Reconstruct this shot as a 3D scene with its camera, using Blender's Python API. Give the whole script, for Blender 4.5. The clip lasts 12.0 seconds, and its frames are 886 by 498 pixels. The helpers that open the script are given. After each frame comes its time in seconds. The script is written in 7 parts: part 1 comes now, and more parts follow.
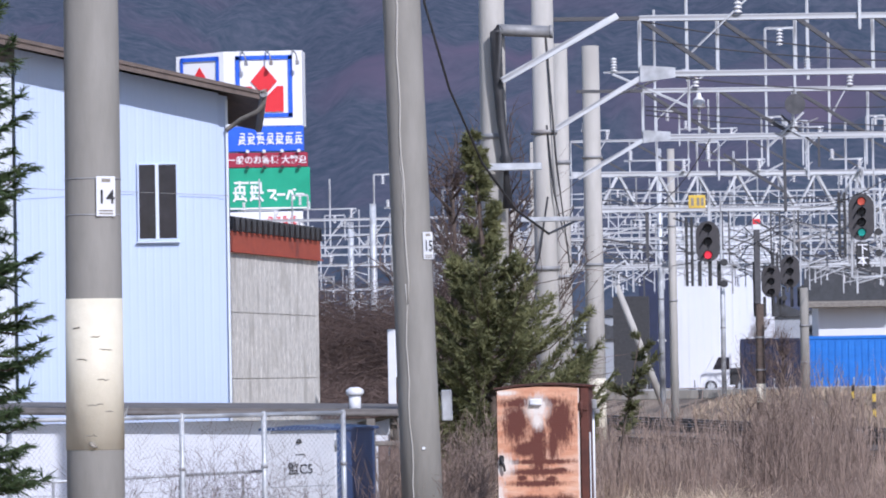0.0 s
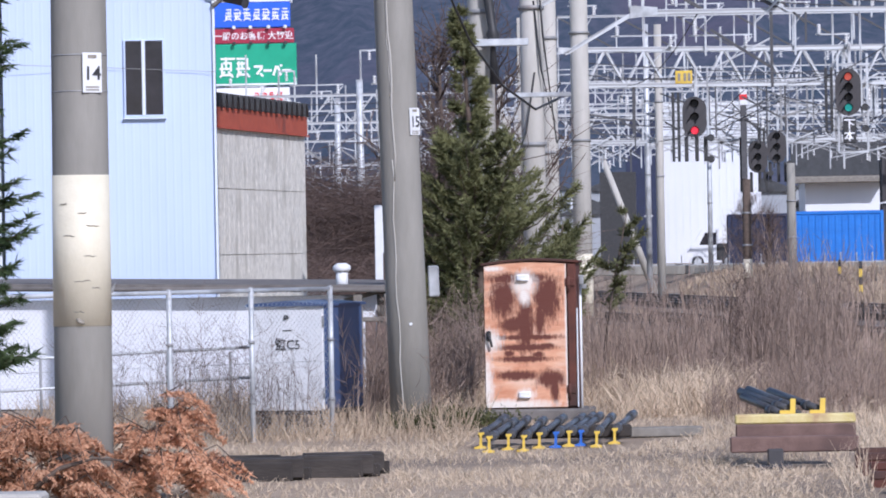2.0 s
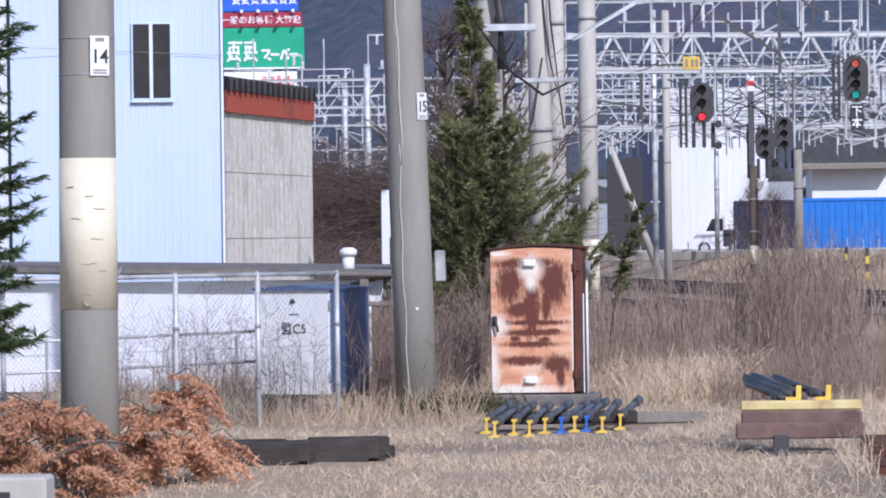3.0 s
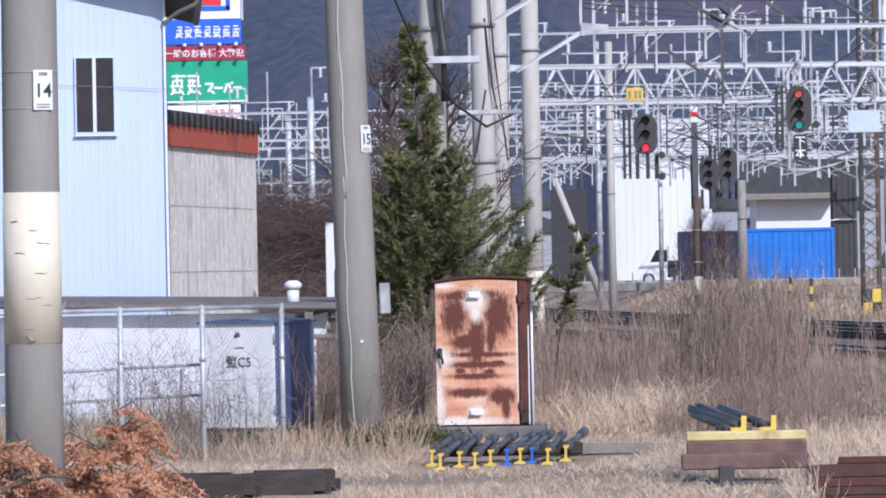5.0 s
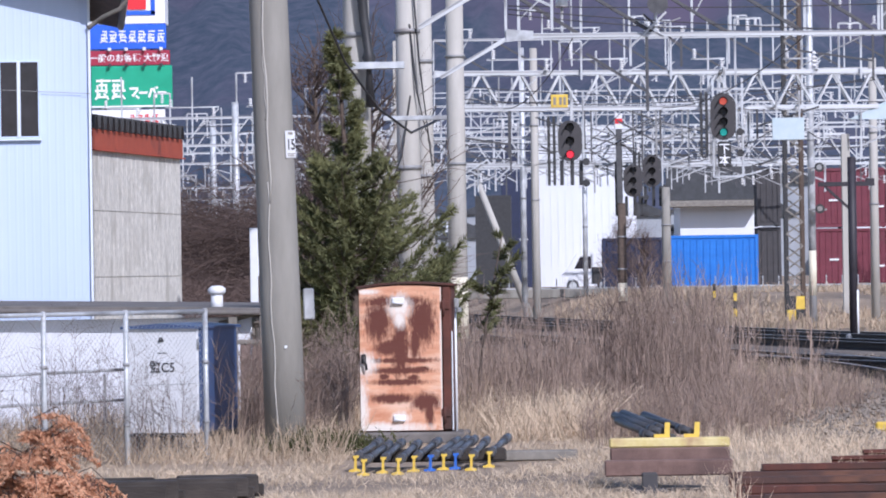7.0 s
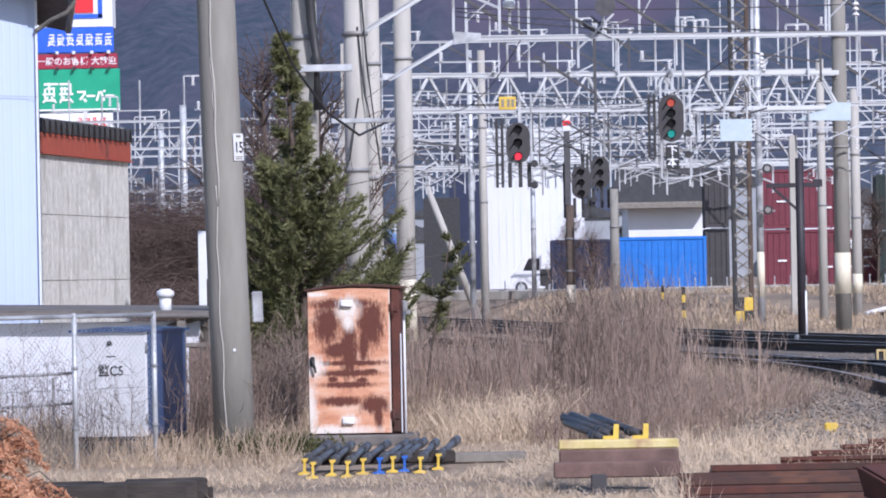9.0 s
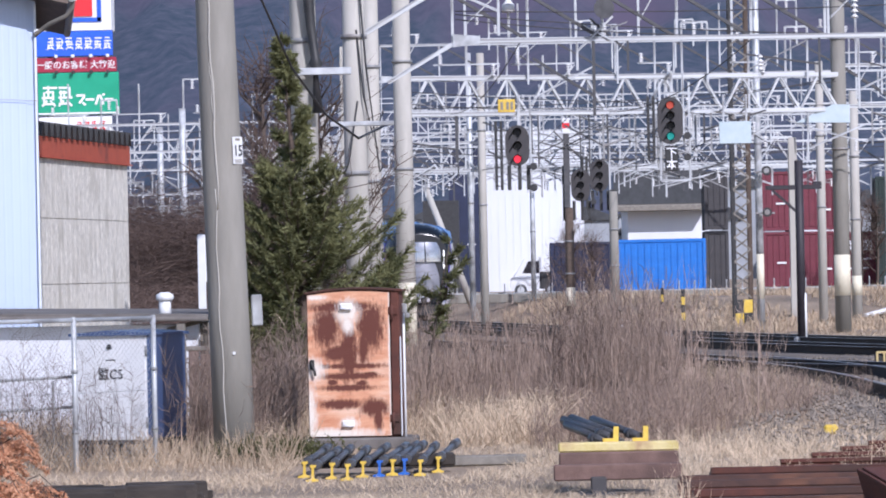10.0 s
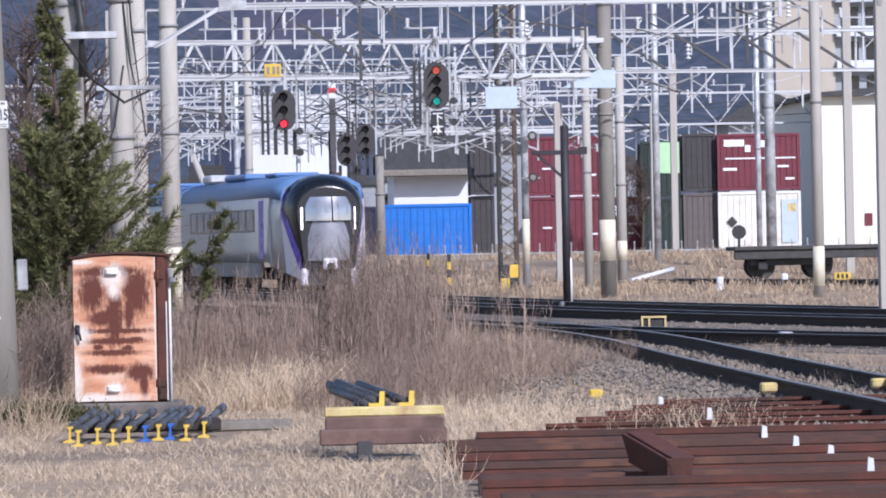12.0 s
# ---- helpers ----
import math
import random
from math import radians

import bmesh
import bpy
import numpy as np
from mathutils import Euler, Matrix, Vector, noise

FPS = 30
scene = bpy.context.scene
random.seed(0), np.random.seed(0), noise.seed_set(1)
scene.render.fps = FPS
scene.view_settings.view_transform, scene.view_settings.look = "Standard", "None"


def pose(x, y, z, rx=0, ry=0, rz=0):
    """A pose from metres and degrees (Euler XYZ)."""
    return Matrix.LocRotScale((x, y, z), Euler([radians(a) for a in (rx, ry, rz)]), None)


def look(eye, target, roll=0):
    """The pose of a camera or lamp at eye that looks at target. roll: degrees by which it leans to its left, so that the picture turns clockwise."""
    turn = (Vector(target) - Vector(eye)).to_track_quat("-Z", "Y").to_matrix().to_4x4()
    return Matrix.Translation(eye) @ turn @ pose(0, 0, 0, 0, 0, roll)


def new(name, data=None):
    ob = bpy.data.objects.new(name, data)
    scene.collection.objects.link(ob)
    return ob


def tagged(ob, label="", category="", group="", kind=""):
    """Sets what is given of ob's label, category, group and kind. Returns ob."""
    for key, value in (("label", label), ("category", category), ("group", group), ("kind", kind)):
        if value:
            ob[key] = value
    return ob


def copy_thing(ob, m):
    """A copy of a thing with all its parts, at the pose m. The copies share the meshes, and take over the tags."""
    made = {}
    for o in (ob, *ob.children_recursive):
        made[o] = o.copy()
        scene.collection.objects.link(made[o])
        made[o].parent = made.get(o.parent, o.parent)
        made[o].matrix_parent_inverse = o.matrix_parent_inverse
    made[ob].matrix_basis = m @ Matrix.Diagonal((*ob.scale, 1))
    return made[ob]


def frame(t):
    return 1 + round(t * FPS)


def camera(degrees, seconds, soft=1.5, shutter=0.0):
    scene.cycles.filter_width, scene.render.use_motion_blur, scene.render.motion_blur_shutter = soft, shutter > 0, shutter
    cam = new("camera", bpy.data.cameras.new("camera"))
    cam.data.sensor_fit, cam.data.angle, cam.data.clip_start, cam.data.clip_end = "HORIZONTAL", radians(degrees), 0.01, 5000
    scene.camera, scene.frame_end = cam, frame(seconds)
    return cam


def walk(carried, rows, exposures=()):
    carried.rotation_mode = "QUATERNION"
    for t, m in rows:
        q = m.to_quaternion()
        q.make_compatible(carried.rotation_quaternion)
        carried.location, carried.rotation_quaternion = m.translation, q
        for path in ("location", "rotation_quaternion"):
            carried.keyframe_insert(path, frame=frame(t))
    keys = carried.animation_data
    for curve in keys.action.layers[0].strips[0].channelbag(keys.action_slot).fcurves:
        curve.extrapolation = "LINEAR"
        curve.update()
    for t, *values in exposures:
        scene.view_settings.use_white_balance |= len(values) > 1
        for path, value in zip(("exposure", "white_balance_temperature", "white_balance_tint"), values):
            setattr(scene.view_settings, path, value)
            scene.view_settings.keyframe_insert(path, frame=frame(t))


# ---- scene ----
cam = camera(11.0, 12.0, soft=1.9)
EYE = 1.7
# seconds, yaw, pitch, lean: a long lens turned by hand on one spot
TURNS = [
    (0.0, 2.785, 1.593, 0.98), (0.5, 2.519, 0.993, 1.06), (1.0, 2.602, 0.699, 1.35), (1.5, 1.732, 0.366, 1.10),
    (2.0, 2.622, 0.044, 1.07), (2.5, 2.142, -0.035, 1.01), (3.0, 2.704, -0.143, 0.78), (3.5, 2.573, 0.002, 0.94),
    (3.7, 2.598, 0.030, 1.15), (5.3, 1.942, 0.266, 1.08), (5.5, 1.898, 0.213, 1.11), (6.0, 1.390, 0.182, 1.12),
    (6.5, 1.056, 0.168, 1.06), (6.7, 1.107, 0.252, 0.92), (8.3, 0.933, 0.367, 0.93), (8.5, 0.784, 0.353, 1.07),
    (9.0, 0.427, 0.324, 1.07), (9.5, 0.597, 0.382, 1.12), (10.0, 0.421, 0.359, 1.19), (10.5, 0.0, 0.169, 1.30),
    (11.0, -0.430, -0.019, 1.10), (11.5, -0.793, -0.240, 1.32), (12.0, -2.491, -0.138, 1.14),
]
walk(cam, [(t, pose(0, 0, EYE, 90 + pitch, lean, yaw)) for t, yaw, pitch, lean in TURNS],
     exposures=[(0.0, 0.03, 5750, 19), (2.5, 0.05, 5750, 19), (9.0, 0.11, 5800, 20), (12.0, 0.13, 5880, 20)])

# ---- light: clear winter day, sun high behind the right shoulder ----
SUN_EL, SUN_AZ = 36.0, 152.0   # azimuth clockwise from +y
world = bpy.data.worlds.new("world")
scene.world = world
world.use_nodes = True
wn = world.node_tree.nodes
sky = wn.new("ShaderNodeTexSky")
sky.sky_type, sky.sun_disc = "NISHITA", False
sky.sun_elevation, sky.sun_rotation = radians(SUN_EL), radians(SUN_AZ)
sky.air_density, sky.dust_density = 1.0, 0.6
wn["Background"].inputs["Strength"].default_value = 0.125
world.node_tree.links.new(sky.outputs[0], wn["Background"].inputs["Color"])
sun = new("sun", bpy.data.lights.new("sun", "SUN"))
sun.data.energy, sun.data.angle, sun.data.color = 4.2, radians(0.53), (1.0, 0.96, 0.90)
sdir = Vector((math.sin(radians(SUN_AZ)) * math.cos(radians(SUN_EL)), math.cos(radians(SUN_AZ)) * math.cos(radians(SUN_EL)), math.sin(radians(SUN_EL))))
sun.matrix_world = look(sdir * 60, (0, 0, 0))

# ---- materials ----
def surf(name, c1, c2, scale=6.0, rough=0.8, metal=0.0, bump=0.15, c3=None, stain=0.8, amount=0.5, stretch=(1, 1, 1), fine=60.0, vary=0.0, spec=0.5):
    """Two scales of noise between c1 and c2, stains of c3, fine relief."""
    m = bpy.data.materials.new(name)
    m.use_nodes = True
    nt = m.node_tree
    N, L = nt.nodes, nt.links
    p = N["Principled BSDF"]
    tc = N.new("ShaderNodeTexCoord")
    mp = N.new("ShaderNodeMapping")
    mp.inputs["Scale"].default_value = stretch
    L.new(tc.outputs["Object"], mp.inputs["Vector"])
    n1 = N.new("ShaderNodeTexNoise")
    n1.inputs["Scale"].default_value, n1.inputs["Detail"].default_value, n1.inputs["Roughness"].default_value = scale, 8, 0.65
    L.new(mp.outputs[0], n1.inputs["Vector"])
    r1 = N.new("ShaderNodeValToRGB")
    r1.color_ramp.elements[0].position, r1.color_ramp.elements[1].position = 0.32, 0.68
    r1.color_ramp.elements[0].color, r1.color_ramp.elements[1].color = (*c1, 1), (*c2, 1)
    L.new(n1.outputs[0], r1.inputs[0])
    col = r1.outputs[0]
    if c3:
        n2 = N.new("ShaderNodeTexNoise")
        n2.inputs["Scale"].default_value, n2.inputs["Detail"].default_value = stain, 6
        L.new(mp.outputs[0], n2.inputs["Vector"])
        r2 = N.new("ShaderNodeValToRGB")
        r2.color_ramp.elements[0].position, r2.color_ramp.elements[1].position = 1 - amount - 0.08, 1 - amount + 0.1
        L.new(n2.outputs[0], r2.inputs[0])
        mx = N.new("ShaderNodeMix")
        mx.data_type = "RGBA"
        L.new(r2.outputs[0], mx.inputs[0])
        L.new(col, mx.inputs[6])
        mx.inputs[7].default_value = (*c3, 1)
        col = mx.outputs[2]
    if vary:
        oi = N.new("ShaderNodeObjectInfo")
        ge = N.new("ShaderNodeNewGeometry")
        ad = N.new("ShaderNodeMath")
        ad.operation = "ADD"
        L.new(oi.outputs["Random"], ad.inputs[0])
        L.new(ge.outputs["Random Per Island"], ad.inputs[1])
        mr = N.new("ShaderNodeMapRange")
        mr.inputs[2].default_value = 2.0
        mr.inputs[3].default_value, mr.inputs[4].default_value = 1 - vary, 1 + vary
        L.new(ad.outputs[0], mr.inputs[0])
        hs = N.new("ShaderNodeHueSaturation")
        L.new(mr.outputs[0], hs.inputs["Value"])
        L.new(col, hs.inputs["Color"])
        col = hs.outputs[0]
    L.new(col, p.inputs["Base Color"])
    p.inputs["Roughness"].default_value, p.inputs["Metallic"].default_value = rough, metal
    p.inputs["Specular IOR Level"].default_value = spec
    rr = N.new("ShaderNodeMapRange")
    rr.inputs[3].default_value, rr.inputs[4].default_value = max(rough - 0.12, 0.02), min(rough + 0.12, 1)
    L.new(n1.outputs[0], rr.inputs[0])
    L.new(rr.outputs[0], p.inputs["Roughness"])
    if bump:
        n3 = N.new("ShaderNodeTexNoise")
        n3.inputs["Scale"].default_value, n3.inputs["Detail"].default_value = fine, 5
        L.new(mp.outputs[0], n3.inputs["Vector"])
        b = N.new("ShaderNodeBump")
        b.inputs["Strength"].default_value, b.inputs["Distance"].default_value = bump, 0.02
        L.new(n3.outputs[0], b.inputs["Height"])
        L.new(b.outputs[0], p.inputs["Normal"])
    return m


def glow(name, colour, strength):
    m = bpy.data.materials.new(name)
    m.use_nodes = True
    p = m.node_tree.nodes["Principled BSDF"]
    p.inputs["Base Color"].default_value = (*colour, 1)
    p.inputs["Emission Color"].default_value = (*colour, 1)
    p.inputs["Emission Strength"].default_value = strength
    return m


def foliage(name, c1, c2, vary=0.35):
    m = surf(name, c1, c2, 2.5, 0.75, bump=0.0, vary=vary, spec=0.2)
    N, L = m.node_tree.nodes, m.node_tree.links
    p = N["Principled BSDF"]
    tr = N.new("ShaderNodeBsdfTranslucent")
    link = p.inputs["Base Color"].links[0]
    L.new(link.from_socket, tr.inputs["Color"])
    mx = N.new("ShaderNodeMixShader")
    mx.inputs[0].default_value = 0.25
    L.new(p.outputs[0], mx.inputs[1])
    L.new(tr.outputs[0], mx.inputs[2])
    L.new(mx.outputs[0], N["Material Output"].inputs["Surface"])
    return m


M_CONC = surf("pole_concrete", (0.215, 0.205, 0.18), (0.275, 0.262, 0.235), 5, 0.85, bump=0.1, c3=(0.17, 0.16, 0.14), stain=1.2, amount=0.4, stretch=(1, 1, 0.25))
M_CONC_L = surf("pale_concrete", (0.36, 0.345, 0.31), (0.46, 0.44, 0.405), 4, 0.85, bump=0.1, c3=(0.28, 0.26, 0.23), stain=1.0, amount=0.4, stretch=(1, 1, 0.25))
M_CREAM = surf("cream_paint", (0.62, 0.57, 0.44), (0.70, 0.65, 0.52), 5, 0.6, c3=(0.52, 0.46, 0.34), stain=2.5, amount=0.3)
M_CRACK = surf("dark_peeling", (0.20, 0.18, 0.15), (0.30, 0.27, 0.22), 20, 0.9)
M_STEEL = surf("galvanised_steel", (0.44, 0.46, 0.48), (0.62, 0.64, 0.66), 6, 0.5, 0.3, bump=0.05, c3=(0.24, 0.24, 0.245), stain=1.6, amount=0.45)
M_STEELD = surf("weathered_steel", (0.22, 0.225, 0.23), (0.33, 0.33, 0.33), 6, 0.6, 0.3, bump=0.05, c3=(0.22, 0.15, 0.11), stain=0.7, amount=0.35)
M_DIAG = surf("dark_steel", (0.05, 0.05, 0.055), (0.10, 0.10, 0.105), 6, 0.6, 0.2, bump=0.05)
M_YELLOWW = surf("worn_yellow", (0.50, 0.40, 0.13), (0.66, 0.57, 0.30), 7, 0.7, c3=(0.40, 0.27, 0.14), stain=5.0, amount=0.47)
M_WHITE = surf("white_enamel", (0.64, 0.655, 0.68), (0.72, 0.73, 0.75), 4, 0.5, bump=0.03, c3=(0.62, 0.60, 0.56), stain=1.2, amount=0.3)
M_BLACK = surf("black_paint", (0.02, 0.02, 0.022), (0.04, 0.04, 0.042), 6, 0.55, bump=0.05)
M_RUBBER = surf("black_rubber", (0.022, 0.022, 0.025), (0.11, 0.112, 0.12), 18, 0.35, bump=0.25)
M_YELLOW = surf("yellow_paint", (0.58, 0.38, 0.04), (0.72, 0.52, 0.09), 7, 0.55, c3=(0.45, 0.27, 0.05), stain=2.5, amount=0.35)
M_BLUEP = surf("blue_paint", (0.02, 0.10, 0.42), (0.03, 0.15, 0.55), 7, 0.5, c3=(0.05, 0.07, 0.18), stain=3, amount=0.3)
M_RUST = surf("brown_rust", (0.068, 0.023, 0.017), (0.125, 0.042, 0.028), 7, 0.85, bump=0.25, c3=(0.055, 0.028, 0.022), stain=1.5, amount=0.45)
M_RUSTO = surf("orange_rust", (0.28, 0.10, 0.04), (0.38, 0.16, 0.07), 6, 0.85, bump=0.25, c3=(0.10, 0.035, 0.02), stain=3, amount=0.45)
M_RUSTG = surf("dull_rust", (0.125, 0.075, 0.062), (0.20, 0.125, 0.105), 7, 0.85, bump=0.25, c3=(0.09, 0.055, 0.048), stain=2.0, amount=0.4)
M_RAIL = surf("rail_side", (0.025, 0.018, 0.015), (0.05, 0.035, 0.028), 8, 0.75, bump=0.15)
M_RAILT = surf("rail_head", (0.20, 0.175, 0.16), (0.30, 0.27, 0.25), 8, 0.4, 0.6, bump=0.05)
M_SLEEPER = surf("old_timber", (0.022, 0.018, 0.016), (0.055, 0.046, 0.040), 9, 0.9, bump=0.4, stretch=(0.3, 1, 1), vary=0.25)
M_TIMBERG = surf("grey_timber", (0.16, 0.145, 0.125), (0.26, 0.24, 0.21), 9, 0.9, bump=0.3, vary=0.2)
M_BALLAST = surf("ballast", (0.10, 0.086, 0.072), (0.22, 0.19, 0.16), 16, 0.95, bump=0.9, c3=(0.20, 0.165, 0.13), stain=0.35, amount=0.5, fine=30)
M_STONE = surf("ballast_stone", (0.13, 0.108, 0.088), (0.26, 0.225, 0.188), 5, 0.9, bump=0.2, vary=0.35)
M_SOIL = surf("dry_meadow", (0.27, 0.20, 0.135), (0.43, 0.335, 0.24), 5, 0.95, bump=0.8, c3=(0.23, 0.175, 0.125), stain=0.25, amount=0.5, fine=40)
M_SCREEN = surf("brown_boards", (0.15, 0.105, 0.09), (0.24, 0.175, 0.15), 9, 0.9, bump=0.3, stretch=(1, 1, 0.2), vary=0.2)
M_STRAW = foliage("straw", (0.34, 0.25, 0.17), (0.56, 0.45, 0.33))
M_STRAWP = foliage("pale_straw", (0.52, 0.405, 0.285), (0.74, 0.605, 0.45))
M_WEED = foliage("dry_weed", (0.19, 0.136, 0.11), (0.48, 0.37, 0.30), 0.55)
M_TWIG = foliage("bare_twig", (0.075, 0.054, 0.047), (0.17, 0.12, 0.10))
M_FIR = foliage("fir_needles", (0.082, 0.09, 0.042), (0.215, 0.215, 0.098), 0.45)
M_PINE = foliage("pine_needles", (0.05, 0.085, 0.04), (0.11, 0.15, 0.06))
M_DEAD = foliage("dead_needles", (0.46, 0.235, 0.135), (0.70, 0.42, 0.27))
M_LEAF = foliage("low_shrub", (0.06, 0.07, 0.025), (0.12, 0.12, 0.05))
M_BARK = surf("bark", (0.06, 0.045, 0.035), (0.13, 0.095, 0.075), 12, 0.95, bump=0.5)
M_SIDING = surf("pale_blue_siding", (0.46, 0.55, 0.73), (0.50, 0.59, 0.77), 1.5, 0.55, bump=0.03, c3=(0.43, 0.52, 0.69), stain=0.6, amount=0.4, stretch=(1, 1, 0.2))
M_SIDINGW = surf("white_siding", (0.60, 0.65, 0.72), (0.66, 0.71, 0.77), 1.5, 0.55, bump=0.03)
M_ROOFD = surf("brown_roofing", (0.09, 0.07, 0.06), (0.17, 0.13, 0.11), 6, 0.8, bump=0.2, stretch=(1, 0.3, 1))
M_FELT = surf("grey_roofing_felt", (0.10, 0.092, 0.085), (0.18, 0.165, 0.155), 5, 0.9, bump=0.2, c3=(0.25, 0.225, 0.205), stain=0.9, amount=0.35)
M_CEMENT = surf("weathered_cement_board", (0.40, 0.385, 0.35), (0.76, 0.73, 0.66), 24, 0.92, bump=0.3, c3=(0.42, 0.40, 0.355), stain=3.5, amount=0.42, stretch=(1, 1, 0.4))
M_REDBEAM = surf("red_lead_beam", (0.30, 0.055, 0.03), (0.40, 0.085, 0.045), 6, 0.75, c3=(0.15, 0.04, 0.03), stain=2, amount=0.35)
M_GLASS = surf("dark_window", (0.010, 0.010, 0.016), (0.03, 0.028, 0.038), 2, 0.08, bump=0.0, spec=0.5)
M_NAVY = surf("navy_enamel", (0.035, 0.065, 0.15), (0.045, 0.08, 0.18), 3, 0.45, bump=0.03, c3=(0.03, 0.05, 0.11), stain=1.5, amount=0.3)
M_CREDB = surf("container_maroon", (0.125, 0.020, 0.034), (0.165, 0.030, 0.048), 3, 0.6, c3=(0.11, 0.022, 0.03), stain=1.0, amount=0.35)
M_CBLUE = surf("container_blue", (0.012, 0.135, 0.49), (0.018, 0.18, 0.60), 3, 0.5, c3=(0.02, 0.09, 0.36), stain=1.0, amount=0.3)
M_CGREY = surf("container_grey", (0.036, 0.034, 0.037), (0.060, 0.056, 0.058), 3, 0.7)
# dark green, also the shade colour on the mint container
M_CGREEN = surf("container_green", (0.012, 0.024, 0.022), (0.018, 0.034, 0.03), 3, 0.6)
M_CMINT = surf("container_mint", (0.38, 0.62, 0.36), (0.44, 0.68, 0.42), 3, 0.6)
M_CNAVY = surf("container_navy", (0.010, 0.016, 0.045), (0.018, 0.026, 0.07), 3, 0.6)
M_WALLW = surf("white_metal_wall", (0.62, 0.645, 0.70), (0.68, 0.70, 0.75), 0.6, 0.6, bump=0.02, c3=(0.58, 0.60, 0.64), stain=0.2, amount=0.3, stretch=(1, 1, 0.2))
M_WALLC = surf("cream_wall", (0.72, 0.70, 0.62), (0.78, 0.76, 0.68), 0.6, 0.7)
M_WALLG = surf("grey_wall", (0.26, 0.28, 0.31), (0.33, 0.35, 0.38), 0.5, 0.8)
M_TILE = surf("grey_roof", (0.028, 0.03, 0.034), (0.055, 0.058, 0.064), 3, 0.6)
M_SRED = surf("sign_red", (0.62, 0.02, 0.03), (0.70, 0.03, 0.04), 0.6, 0.45, bump=0)
M_SMAROON = surf("sign_maroon", (0.30, 0.02, 0.05), (0.36, 0.03, 0.06), 0.6, 0.45, bump=0)
M_SBLUE = surf("sign_blue", (0.02, 0.10, 0.60), (0.03, 0.13, 0.68), 0.6, 0.45, bump=0)
M_SGREEN = surf("sign_green", (0.01, 0.30, 0.17), (0.015, 0.36, 0.21), 0.6, 0.45, bump=0)
M_SWHITE = surf("sign_white", (0.74, 0.75, 0.78), (0.80, 0.81, 0.83), 0.6, 0.45, bump=0)
M_PORC = surf("porcelain", (0.72, 0.72, 0.72), (0.8, 0.8, 0.8), 3, 0.2, bump=0)
M_PLUM = surf("dark_pole_paint", (0.018, 0.015, 0.02), (0.035, 0.03, 0.038), 4, 0.6)
M_TSIDE = surf("train_silver", (0.42, 0.44, 0.46), (0.48, 0.50, 0.52), 1.5, 0.35, 0.3, bump=0.0)
M_TROOF = surf("train_roof_blue", (0.10, 0.20, 0.40), (0.13, 0.24, 0.45), 1.5, 0.5, bump=0.0)
M_TVIOLET = surf("train_violet", (0.09, 0.06, 0.50), (0.12, 0.08, 0.60), 1.5, 0.3, bump=0.0)
M_TWHITE = surf("train_white", (0.72, 0.70, 0.78), (0.78, 0.76, 0.82), 1.5, 0.35, bump=0.0)
M_TBLACK = surf("train_black_gloss", (0.012, 0.014, 0.02), (0.02, 0.022, 0.03), 1.5, 0.12, bump=0.0, spec=0.8)
M_TSCREEN = surf("train_windscreen", (0.42, 0.43, 0.47), (0.55, 0.56, 0.60), 1.5, 0.18, 0.8, bump=0.0)
M_TWIN = surf("train_window", (0.24, 0.25, 0.22), (0.40, 0.40, 0.34), 1.5, 0.15, bump=0.0)
M_BOGIE = surf("bogie_grey", (0.04, 0.04, 0.042), (0.08, 0.075, 0.07), 5, 0.8)
G_RED = glow("lamp_red", (1.0, 0.05, 0.08), 0.9)
G_AMBER = glow("lamp_amber", (0.8, 0.14, 0.09), 0.5)
G_GREEN = glow("lamp_green", (0.04, 0.50, 0.42), 0.45)
G_HEAD = glow("lamp_head", (1.0, 0.98, 0.95), 1.8)


